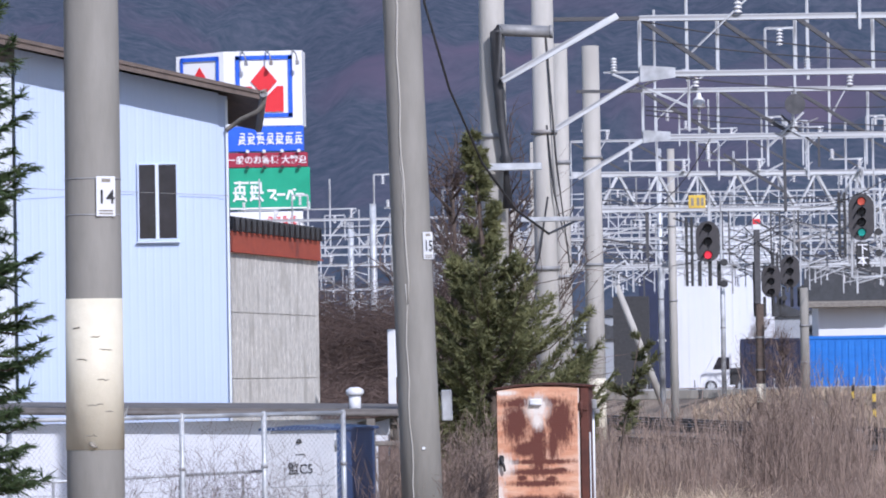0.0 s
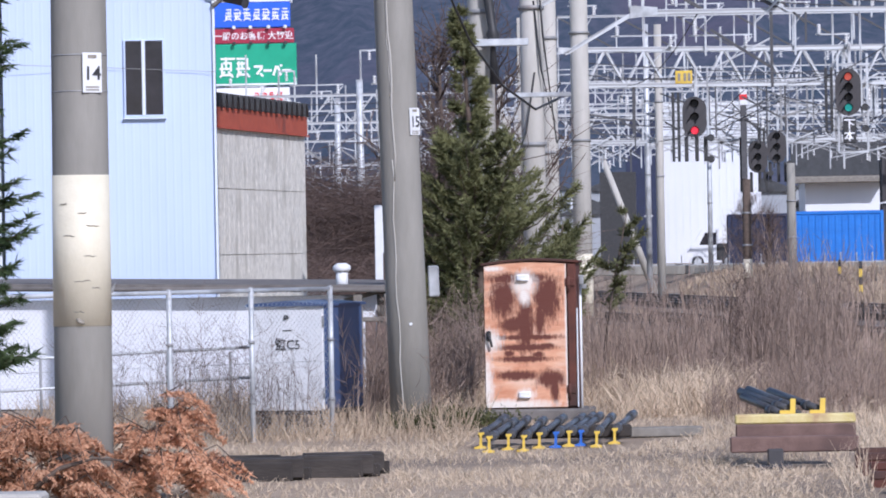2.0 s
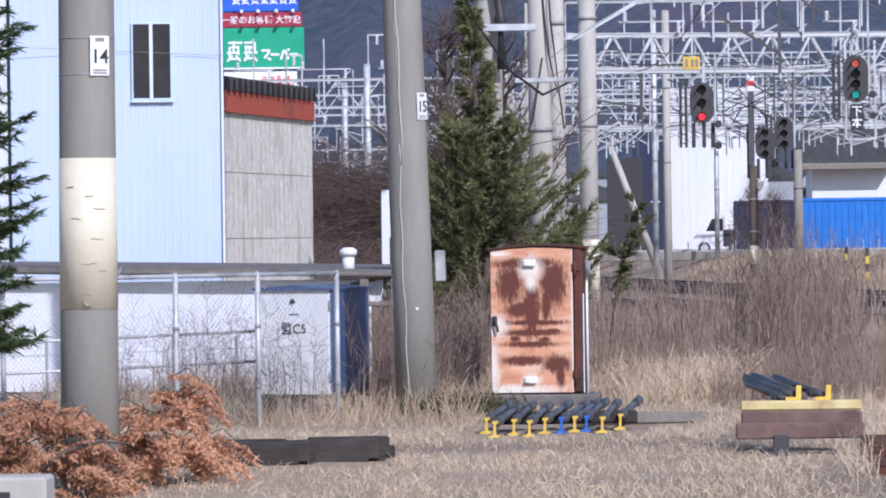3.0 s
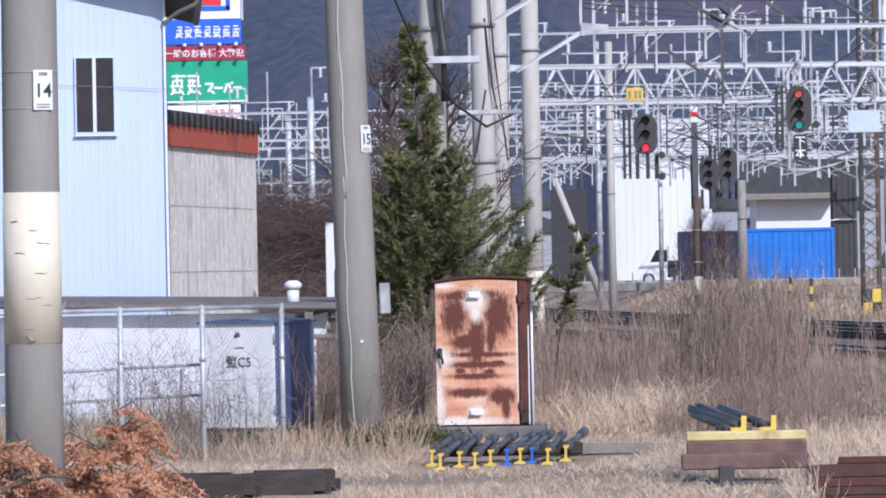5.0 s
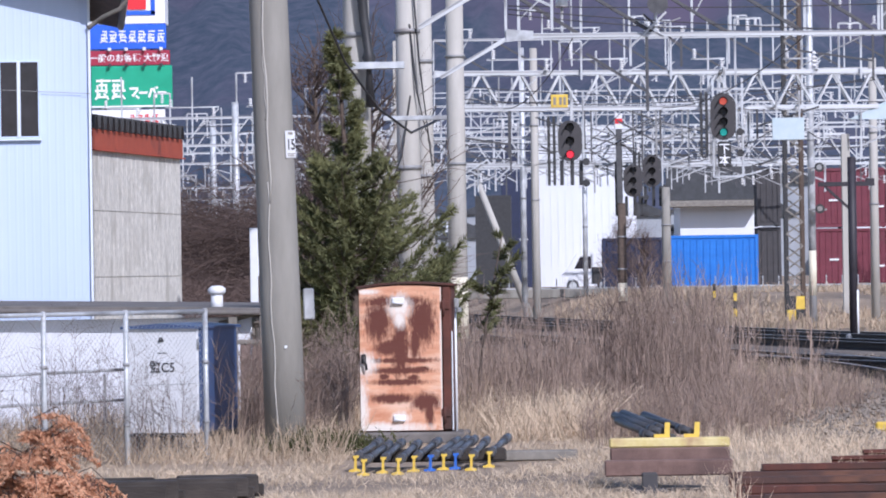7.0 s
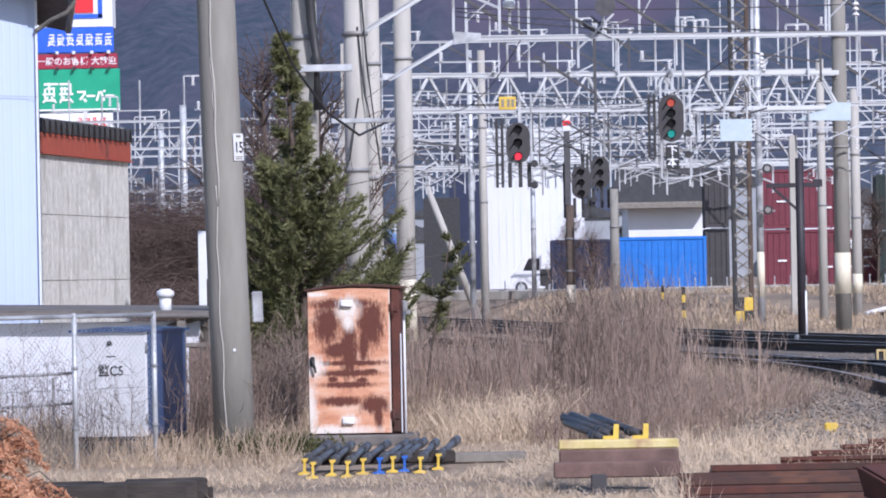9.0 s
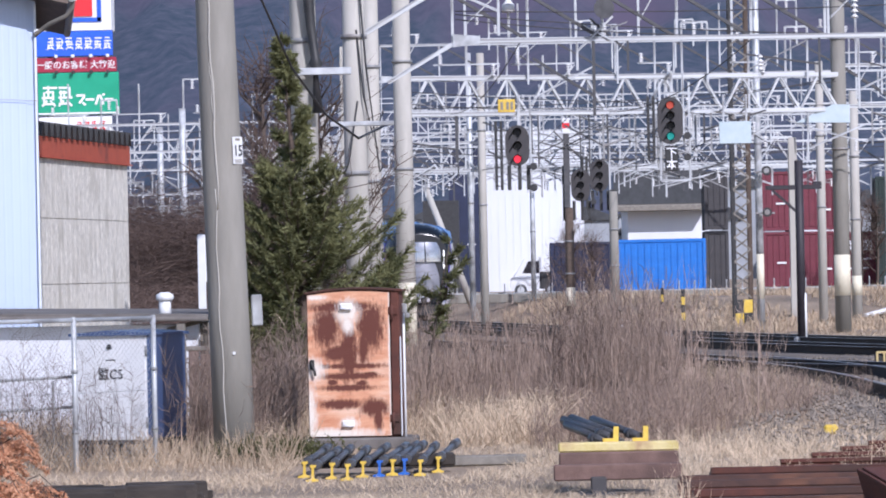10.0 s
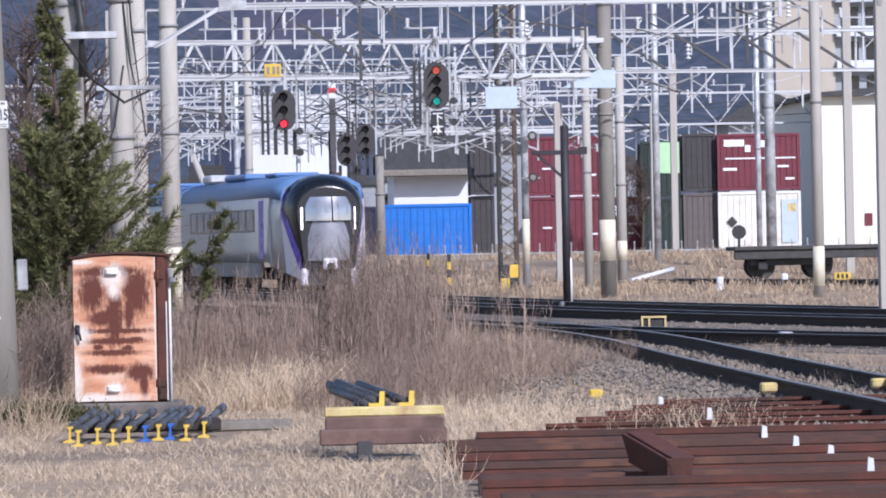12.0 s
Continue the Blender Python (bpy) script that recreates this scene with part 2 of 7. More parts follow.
# ---- building blocks ----
class Shape:
    def __init__(self):
        self.v, self.f, self.s = [], [], []

    def add(self, vs, fs, smooth=False):
        o = len(self.v)
        self.v += [tuple(p) for p in vs]
        self.f += [tuple(i + o for i in f) for f in fs]
        self.s += [smooth] * len(fs)
        return self

    def box(self, c, size, ch=0.0, rz=0.0, m=None):
        """A box about c with chamfered edges."""
        hx, hy, hz = size[0] / 2, size[1] / 2, size[2] / 2
        ch = min(ch, hx * 0.9, hy * 0.9, hz * 0.9)
        t = Matrix.Translation(c) @ (m if m else Matrix.Rotation(radians(rz), 4, "Z"))
        if ch <= 0:
            vs = [t @ Vector((x * hx, y * hy, z * hz)) for x in (-1, 1) for y in (-1, 1) for z in (-1, 1)]
            return self.add(vs, [(0, 1, 3, 2), (4, 6, 7, 5), (0, 4, 5, 1), (2, 3, 7, 6), (0, 2, 6, 4), (1, 5, 7, 3)])
        vs, idx = [], {}
        for x in (-1, 1):
            for y in (-1, 1):
                for z in (-1, 1):
                    for a in range(3):
                        p = [x * (hx - ch), y * (hy - ch), z * (hz - ch)]
                        p[a] = (x * hx, y * hy, z * hz)[a]
                        idx[x, y, z, a] = len(vs)
                        vs.append(t @ Vector(p))
        fs = []
        for a in range(3):
            b, c2 = (a + 1) % 3, (a + 2) % 3
            for s in (-1, 1):
                q = []
                for u, w in ((-1, -1), (1, -1), (1, 1), (-1, 1)):
                    k = [0, 0, 0]
                    k[a], k[b], k[c2] = s, u, w
                    q.append(idx[(*k, a)])
                fs.append(q if s > 0 else q[::-1])
            for u in (-1, 1):
                for w in (-1, 1):
                    q = []
                    for s, ax in ((-1, b), (1, b), (1, c2), (-1, c2)):
                        k = [0, 0, 0]
                        k[a], k[b], k[c2] = s, u, w
                        q.append(idx[(*k, ax)])
                    fs.append(q)
        for x in (-1, 1):
            for y in (-1, 1):
                for z in (-1, 1):
                    fs.append([idx[x, y, z, a] for a in range(3)])
        return self.add(vs, fs)

    def tube(self, pts, radii, n=10, smooth=True):
        """A round bar through the points, capped."""
        pts = [Vector(p) for p in pts]
        if not isinstance(radii, (list, tuple)):
            radii = [radii] * len(pts)
        vs, fs = [], []
        for i, p in enumerate(pts):
            d = (pts[min(i + 1, len(pts) - 1)] - pts[max(i - 1, 0)]).normalized()
            u = d.orthogonal().normalized() if abs(d.z) < 0.99 else Vector((1, 0, 0))
            u = (u - d * u.dot(d)).normalized()
            if abs(d.z) < 0.99:
                u = d.cross(Vector((0, 0, 1))).normalized()
            w = d.cross(u)
            vs += [p + (u * math.cos(k * math.tau / n) + w * math.sin(k * math.tau / n)) * radii[i] for k in range(n)]
        for i in range(len(pts) - 1):
            fs += [(i * n + k, i * n + (k + 1) % n, (i + 1) * n + (k + 1) % n, (i + 1) * n + k) for k in range(n)]
        self.add(vs, fs, smooth)
        o = len(self.v) - len(vs)
        self.f += [tuple(o + k for k in range(n))[::-1], tuple(o + (len(pts) - 1) * n + k for k in range(n))]
        self.s += [False, False]
        return self

    def prism(self, poly, a, b, axis="y"):
        """A polygon (x, z) drawn out along y from a to b (axis x: polygon (y, z); axis z: polygon (x, y))."""
        n = len(poly)
        put = {"y": lambda p, k: (p[0], k, p[1]), "x": lambda p, k: (k, p[0], p[1]), "z": lambda p, k: (p[0], p[1], k)}[axis]
        vs = [put(p, a) for p in poly] + [put(p, b) for p in poly]
        return self.add(vs, [tuple(range(n))[::-1], tuple(range(n, 2 * n))] + [(i, (i + 1) % n, n + (i + 1) % n, n + i) for i in range(n)])

    def mesh(self, name, mats, mend=True):
        me = bpy.data.meshes.new(name)
        me.from_pydata(self.v, [], self.f)
        me.polygons.foreach_set("use_smooth", self.s)
        if mend and len(self.f) < 20000:
            bm = bmesh.new()
            bm.from_mesh(me)
            bmesh.ops.recalc_face_normals(bm, faces=bm.faces)
            bm.to_mesh(me)
            bm.free()
        for m in mats if isinstance(mats, (list, tuple)) else [mats]:
            me.materials.append(m)
        return me


def thing(name, label, category, at=(0, 0, 0), rz=0.0, group="", kind=""):
    e = new(name)
    e.empty_display_size = 0.2
    e.matrix_world = pose(*at, 0, 0, rz)
    return tagged(e, label, category, group, kind)


def part(name, shape, material, parent, label=""):
    ob = new(name, shape.mesh(name, material))
    ob.parent = parent
    return tagged(ob, label)


def solo(name, shape, material, label, category, at=(0, 0, 0), rz=0.0, group="", kind="", mend=True):
    ob = new(name, shape.mesh(name, material, mend))
    ob.matrix_world = pose(*at, 0, 0, rz)
    return tagged(ob, label, category, group, kind)


UNIT = {}


def bar(name, p0, p1, w, material, parent, d=None, label=""):
    """A straight square bar from p0 to p1; all bars of a material share one mesh."""
    if material.name not in UNIT:
        UNIT[material.name] = Shape().box((0, 0, 0), (1, 1, 1), 0.06).mesh("bar", material)
    ob = new(name, UNIT[material.name])
    a, b = Vector(p0), Vector(p1)
    q = (b - a).to_track_quat("Z", "Y")
    ob.parent = parent
    ob.matrix_local = Matrix.LocRotScale((a + b) / 2, q, (w, d or w, (b - a).length))
    return tagged(ob, label)


def lettering(name, text, size, at, material, parent, rz=0.0, stretch=1.0, label=""):
    """Raised letters of the built-in font, standing upright and facing -y, centred at the point."""
    cu = bpy.data.curves.new(name, "FONT")
    cu.body, cu.size, cu.extrude = text, size, 0.004 * max(size, 0.2)
    cu.offset = 0.012 * size
    cu.align_x, cu.align_y = "CENTER", "CENTER"
    tmp = bpy.data.objects.new(name, cu)
    scene.collection.objects.link(tmp)
    dg = bpy.context.evaluated_depsgraph_get()
    me = bpy.data.meshes.new_from_object(tmp.evaluated_get(dg))
    bpy.data.objects.remove(tmp)
    me.materials.clear()
    me.materials.append(material)
    ob = new(name, me)
    ob.parent = parent
    ob.matrix_local = pose(*at, 90, 0, rz) @ Matrix.Diagonal((stretch, 1, 1, 1))
    return tagged(ob, label)


def blades(base, tip, width, bend=0.15, rng=None):
    """Many thin leaves at once: two-part strips from base to tip; arrays of n x 3. Returns vertices and faces."""
    n = len(base)
    d = tip - base
    side = np.cross(d, rng.normal(size=(n, 3)))
    side /= np.linalg.norm(side, axis=1, keepdims=True) + 1e-9
    w = (width if np.ndim(width) else np.full(n, width))[:, None] * side * 0.5
    mid = base + d * 0.55 + rng.normal(size=(n, 3)) * np.linalg.norm(d, axis=1, keepdims=True) * bend * 0.5
    v = np.stack([base - w, base + w, mid - w * 0.75, mid + w * 0.75, tip], 1).reshape(-1, 3)
    i = np.arange(n) * 5
    f = [(a, a + 1, a + 3, a + 2) for a in i.tolist()] + [(a + 2, a + 3, a + 4) for a in i.tolist()]
    return v.tolist(), f


def strips(lists):
    s = Shape()
    for v, f in lists:
        s.add(v, f)
    return s


# ---- ground ----
def track_x(y):
    """The express line, straight, and its bend towards the right in front."""
    return -0.83 + 0.155 * (153.6 - y) + 0.0022 * max(0.0, 118.0 - y) ** 2


def step(a, b, x):
    t = min(max((x - a) / (b - a), 0), 1)
    return t * t * (3 - 2 * t)


def ground_z(x, y):
    z = 0.82 * step(4.0, 7.5, x - track_x(y)) * step(146, 166, y) if y > 140 else 0.0
    if y < 120:
        z += 0.03 * noise.noise((x * 0.5, y * 0.35, 0.0)) * step(10, 25, y)
    return z


def build_ground():
    xs = sorted({*np.linspace(-14, 30, 89).round(2).tolist(), -3000, -1200, -500, -200, -80, -40, -25, 45, 60, 90, 200, 500, 1200, 3000})
    ys = sorted({*np.linspace(20, 120, 101).round(2).tolist(), *np.linspace(120, 240, 61).round(2).tolist(), -600, -200, -60, -20, 0, 10, 280, 340, 450, 700, 1200, 2200, 4600})
    s = Shape()
    s.add([(x, y, ground_z(x, y)) for y in ys for x in xs],
          [(j * len(xs) + i, j * len(xs) + i + 1, (j + 1) * len(xs) + i + 1, (j + 1) * len(xs) + i) for j in range(len(ys) - 1) for i in range(len(xs) - 1)], True)
    solo("ground", s, M_SOIL, "dry brown winter grass ground beside the railway yard", "ground", kind="structure", mend=False)


build_ground()


def build_mountains():
    s = Shape()
    nx, ny = 150, 26
    vs = []
    for j in range(ny):
        for i in range(nx):
            x = -1500 + 3000 * i / (nx - 1)
            y = 2300 + 60 * j
            ridge = 430 + 60 * noise.noise((x * 0.0016, 3.0, 0)) + 30 * noise.noise((x * 0.006, 1.0, 0))
            z = ridge * (j / (ny - 1)) ** 0.85 * (1 + 0.12 * noise.noise((x * 0.007, y * 0.007, 2.0)))
            spur = 40 * noise.noise((x * 0.008 + j * 0.05, 7.0, 0)) + 14 * noise.noise((x * 0.03, y * 0.02, 4.0))
            vs.append((x, y - spur * 3, max(z + spur * 0.5, -2)))
    s.add(vs, [(j * nx + i, j * nx + i + 1, (j + 1) * nx + i + 1, (j + 1) * nx + i) for j in range(ny - 1) for i in range(nx - 1)], True)
    m = surf("wooded_mountain_haze", (0.010, 0.026, 0.032), (0.06, 0.066, 0.08), 0.10, 0.95, bump=0.0, c3=(0.075, 0.055, 0.075), stain=0.006, amount=0.42, spec=0.0)
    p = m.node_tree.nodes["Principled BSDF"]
    # distance haze is put in as a faint blue glow of the slope
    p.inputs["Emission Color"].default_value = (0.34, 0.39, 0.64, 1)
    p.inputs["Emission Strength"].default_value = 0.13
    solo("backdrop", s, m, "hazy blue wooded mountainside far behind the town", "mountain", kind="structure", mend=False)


build_mountains()


# ---- tracks ----
def path_points(fn, y0, y1, n):
    return [Vector((fn(y0 + (y1 - y0) * i / n), y0 + (y1 - y0) * i / n, 0)) for i in range(n + 1)]


def sweep(pts, profile):
    """A profile of (sideways, up) carried along the points on the ground."""
    s, n, vs = Shape(), len(profile), []
    for i, p in enumerate(pts):
        d = (pts[min(i + 1, len(pts) - 1)] - pts[max(i - 1, 0)]).normalized()
        r = Vector((d.y, -d.x, 0))
        vs += [p + r * a + Vector((0, 0, b)) for a, b in profile]
    s.add(vs, [(i * n + k, i * n + (k + 1) % n, (i + 1) * n + (k + 1) % n, (i + 1) * n + k) for i in range(len(pts) - 1) for k in range(n)])
    s.f += [tuple(range(n))[::-1], tuple((len(pts) - 1) * n + k for k in range(n))]
    s.s += [False, False]
    return s


WEB = [(-0.062, 0), (0.062, 0), (0.062, 0.014), (0.012, 0.03), (0.012, 0.136), (0.034, 0.147), (0.034, 0.175), (-0.034, 0.175), (-0.034, 0.147), (-0.012, 0.136), (-0.012, 0.03), (-0.062, 0.014)]
HEAD = [(-0.031, 0), (0.031, 0), (0.028, 0.007), (-0.028, 0.007)]
SLEEPER_MESH = Shape().box((0, 0, 0), (2.1, 0.21, 0.14), 0.015).mesh("sleeper", M_SLEEPER)


def railway(label, fn, y0, y1, n, sleepers=True, half=0.533, bed=1.6, z0=0.03):
    pts = path_points(fn, y0, y1, n)
    e = thing("railway_track", label, "railway track", tuple(pts[0]), kind="structure")
    o = pts[0].copy()
    loc = [p - o for p in pts]
    part("ballast_bed", sweep(loc, [(-bed, -0.05), (bed, -0.05), (bed - 0.35, z0 + 0.03), (-bed + 0.35, z0 + 0.03)]), M_BALLAST, e, "grey crushed stone ballast")
    for side in (-half, half):
        line = []
        for i, p in enumerate(loc):
            d = (loc[min(i + 1, n)] - loc[max(i - 1, 0)]).normalized()
            line.append(p + Vector((d.y, -d.x, 0)) * side + Vector((0, 0, z0 + 0.02)))
        r = part("rail", sweep(line, WEB), M_RAIL, e, "dark rusty steel rail")
        h = part("rail_head", sweep([p + Vector((0, 0, 0.175)) for p in line], HEAD), M_RAILT, r, "worn bright running surface")
    if sleepers:
        total, k = 0.0, 0
        for i in range(n):
            seg = loc[i + 1] - loc[i]
            while total < seg.length:
                p = loc[i] + seg.normalized() * total
                ob = new("sleeper", SLEEPER_MESH)
                ob.parent = e
                ob.matrix_local = Matrix.Translation((p.x, p.y, z0 - 0.03)) @ Matrix.Rotation(math.atan2(seg.y, seg.x) + math.pi / 2, 4, "Z")
                total += 0.62
                k += 1
            total -= seg.length
    return e


def line_two(y):
    return 4.66 + 0.155 * (103.3 - y) + 0.0030 * max(0, 103.3 - y) ** 2


def line_three(y):
    return 3.69 + 0.155 * (81.9 - y) + 0.0085 * max(0, 81.9 - y) ** 2


def siding(y):
    return 5.72 + 0.004 * max(0, y - 62) ** 2 * -1 + 0.0006 * (62 - y) ** 2 * (1 if y < 62 else 0)


def line_far(y):
    return 15.5 - 0.30 * (y - 143.6) + 0.002 * max(0, 143 - y) ** 2


railway("main line of dark steel rails on grey ballast", track_x, 320, 84, 80, sleepers=False)
railway("second line of dark steel rails on grey ballast", line_two, 260, 72, 70, sleepers=False)
railway("third line of dark steel rails on grey ballast", line_three, 110, 58, 40)
railway("siding of rusty rails in weedy ballast", siding, 80, 26, 40, half=0.56)
railway("far siding with a parked flat wagon", line_far, 150, 112, 24, sleepers=False)


# ---- poles near the camera ----
def concrete_pole(label, at, r0, r1, h, material, lean=0.0, group="concrete poles"):
    e = thing("utility_pole", label, "utility pole", at, group=group)
    e.matrix_world = pose(*at, 0, lean, 0)
    seg = 24
    part("shaft", Shape().tube([(0, 0, -0.3 + (h + 0.3) * i / 6) for i in range(7)], [r0 + (r1 - r0) * i / 6 for i in range(7)], seg), material, e)
    return e


def ring_at(e, z, r, h, material, name="band", label=""):
    return part(name, Shape().tube([(0, 0, z - h / 2), (0, 0, z + h / 2)], r, 24), material, e, label)


def number_plate(e, r, z, text, az, w, h):
    """A white enamel plate strapped to a pole, with its number."""
    m = Matrix.Rotation(radians(az), 4, "Z")
    p = new("pole_plate", Shape().box((0, -r - 0.008, 0), (w, 0.006, h), 0.002).mesh("pole_plate", M_WHITE))
    p.parent = e
    p.matrix_local = Matrix.Translation((0, 0, z)) @ m
    tagged(p, "white enamel number plate with black figures")
    lettering("pole_number", text, w * 0.92, (0, -r - 0.0145, -h * 0.03), M_BLACK, p)
    for k, dz in enumerate((0.40, -0.36, -0.43)):
        ob = new("small_print", Shape().box((0, -r - 0.0125, dz * h), (w * (0.45 if k == 0 else 0.7), 0.002, h * (0.09 if k == 0 else 0.035))).mesh("small_print", M_CRACK))
        ob.parent = p
    return p


p14 = concrete_pole("thick grey concrete pole with a peeling cream band", (-3.95, 31.6, 0), 0.205, 0.175, 9.0, M_CONC, 0.25)
part("painted_band", Shape().tube([(0, 0, 1.24), (0, 0, 2.28)], [0.2030, 0.1995], 24), M_CREAM, p14, "cream paint band, cracked and peeling")
number_plate(p14, 0.1945, 2.98, "14", 33, 0.145, 0.275)
for z in (3.105, 2.855):
    ring_at(p14, z, 0.1965, 0.010, M_STEELD, "strap")
rng = random.Random(4)
for z, a, w in ((2.02, 10, 0.07), (1.93, 30, 0.10), (1.86, -18, 0.08), (1.72, 24, 0.09), (1.55, 8, 0.12), (1.50, 36, 0.07), (1.34, 0, 0.08), (2.08, -30, 0.06)):
    c, line = Shape(), []
    for k in range(7):
        u = math.radians(a + (k - 3) * w * 48)
        line.append((0.2024 * math.sin(u), -0.2024 * math.cos(u), z + rng.uniform(-0.006, 0.006)))
    c.tube(line, [0.0012, 0.003, 0.004, 0.0028, 0.004, 0.003, 0.001], 4)
    part("paint_crack", c, M_CRACK, p14)
part("paint_chip", Shape().tube([(0.01, -0.203, 1.275), (0.015, -0.207, 1.282)], [0.035, 0.02], 7), M_CRACK, p14)
part("step_bolt", Shape().prism([(0.19, 1.45), (0.215, 1.47), (0.235, 1.545), (0.20, 1.49)], -0.01, 0.01), M_STEELD, p14)
p15 = concrete_pole("grey concrete pole with pale seepage streaks", (-2.355, 44.2, 0), 0.200, 0.167, 10.5, M_CONC, -1.45)
number_plate(p15, 0.183, 2.96, "15", 58, 0.16, 0.26)
for z in (3.07, 2.96, 2.83):
    ring_at(p15, z, 0.1935 - 0.004, 0.010, M_STEEL, "strap")
for az, z0, z1, w in ((-22, 0.1, 2.6, 0.016), (-15, 2.4, 5.5, 0.020), (-19, 3.2, 4.3, 0.012)):
    c = Shape()
    pts = []
    for k in range(14):
        z = z0 + (z1 - z0) * k / 13
        u = math.radians(az + 3 * math.sin(k * 1.7) + 2 * math.sin(k * 0.6))
        r = 0.198 - 0.0032 * z + 0.0005
        pts.append((r * math.sin(u), -r * math.cos(u), z))
    c.tube(pts, w / 2, 5)
    part("lime_streak", c, M_CONC_L, p15, "pale lime seepage streak")
box15 = part("junction_box", Shape().box((0.27, 0.05, 1.42), (0.10, 0.14, 0.30), 0.012), M_STEEL, p15, "small grey junction box")
part("bolt", Shape().tube([(0.045, -0.205, 1.02), (0.045, -0.19, 1.02)], 0.016, 8), M_WHITE, p15)
part("hanging_cable", Shape().tube([(0.17, 0.02, 10.0), (0.19, 0.02, 6.5), (0.22, 0.03, 5.3), (0.40, 0.6, 4.5), (0.66, 1.4, 3.8), (0.95, 2.2, 3.35), (1.25, 3.0, 3.12), (1.5, 3.6, 3.25)], 0.013, 6), M_BLACK, p15, "black cable sagging from the pole")


# ---- left: fence, hut, house ----
def build_fence():
    e = thing("chain_link_fence", "galvanised chain link fence with round posts", "fence", (-3.0, 42.5, 0))
    d = Vector((-0.67, -0.75, 0))
    posts = [Vector((0, 0, 0)) + d * k for k in range(7)]
    for k, p in enumerate(posts):
        part("post", Shape().tube([p + Vector((0, 0, -0.2)), p + Vector((0, 0, 1.40))], 0.024, 10).tube([p + Vector((0, 0, 1.40)), p + Vector((0, 0, 1.415))], [0.027, 0.012], 10), M_STEEL, e)
        for z in (0.35, 0.9):
            part("clamp", Shape().tube([p + Vector((0, 0, z)), p + Vector((0, 0, z + 0.03))], 0.031, 10), M_STEELD, e)
    for z in (1.385,):
        part("top_rail", Shape().tube([posts[0] + Vector((0, 0, z)), posts[-1] + Vector((0, 0, z))], 0.02, 8), M_STEEL, e)
    part("tension_wire", Shape().tube([posts[0] + Vector((0, 0, 0.72)), posts[-1] + Vector((0, 0, 0.72))], 0.003, 5), M_STEEL, e)
    w = Shape()
    length = (posts[-1] - posts[0]).length
    u = (posts[-1] - posts[0]).normalized()
    pitch = 0.056
    n = int(length / pitch)
    off = Vector((0.02, -0.02, 0))
    for k in range(n + 24):
        for sgn in (1, -1):
            a0, a1 = k * pitch - 1.32, k * pitch
            if sgn < 0:
                a0, a1 = a1, a0
            z0, z1 = 0.06, 1.38
            lo, hi = max(min(a0, a1), 0), min(max(a0, a1), length)
            if hi - lo < 0.02:
                continue
            f = lambda a: z0 + (a - a0) / (a1 - a0) * (z1 - z0)
            w.tube([u * lo + Vector((0, 0, f(lo))) + off, u * hi + Vector((0, 0, f(hi))) + off], 0.0016, 3)
    ob = part("wire_mesh", w, M_STEEL, e, "diamond wire mesh")
    ob["kind"] = "stuff"


build_fence()


def equipment_cabinet():
    e = thing("equipment_cabinet", "white-fronted equipment cabinet with navy sides on short legs", "cabinet", (-3.222, 44.8, 0), -20)
    e.scale = (0.955, 1.30, 1.0)
    part("body", Shape().box((-0.41, 0.36, 0.70), (0.82, 0.70, 1.02), 0.012), M_NAVY, e, "navy blue painted body")
    d = part("door", Shape().box((-0.41, -0.008, 0.70), (0.80, 0.035, 1.04), 0.008), M_WHITE, e, "white painted front door")
    part("lid", Shape().prism([(-0.86, 1.20), (0.02, 1.20), (0.02, 1.225), (-0.42, 1.255), (-0.86, 1.225)], -0.05, 0.75), M_NAVY, e)
    for x in (-0.74, -0.08):
        for y in (0.08, 0.62):
            part("leg", Shape().box((x, y, 0.09), (0.08, 0.08, 0.20), 0.006), M_BLACK, e)
    part("sill", Shape().box((-0.41, 0.35, 0.165), (0.84, 0.74, 0.05), 0.006), M_BLACK, e)
    lettering("mark", "監C5", 0.13, (-0.40, -0.030, 0.82), M_BLACK, d)
    part("latch", Shape().tube([(-0.41, -0.045, 1.10), (-0.41, -0.02, 1.10)], 0.02, 10).box((-0.41, -0.03, 1.085), (0.06, 0.012, 0.02), 0.003), M_BLACK, d)
    part("name_strip", Shape().box((-0.40, -0.0275, 0.965), (0.11, 0.004, 0.01)), M_BLACK, d)
    for z in (0.35, 1.05):
        part("hinge", Shape().tube([(-0.005, -0.02, z - 0.05), (-0.005, -0.02, z + 0.05)], 0.012, 8), M_STEELD, d)


equipment_cabinet()


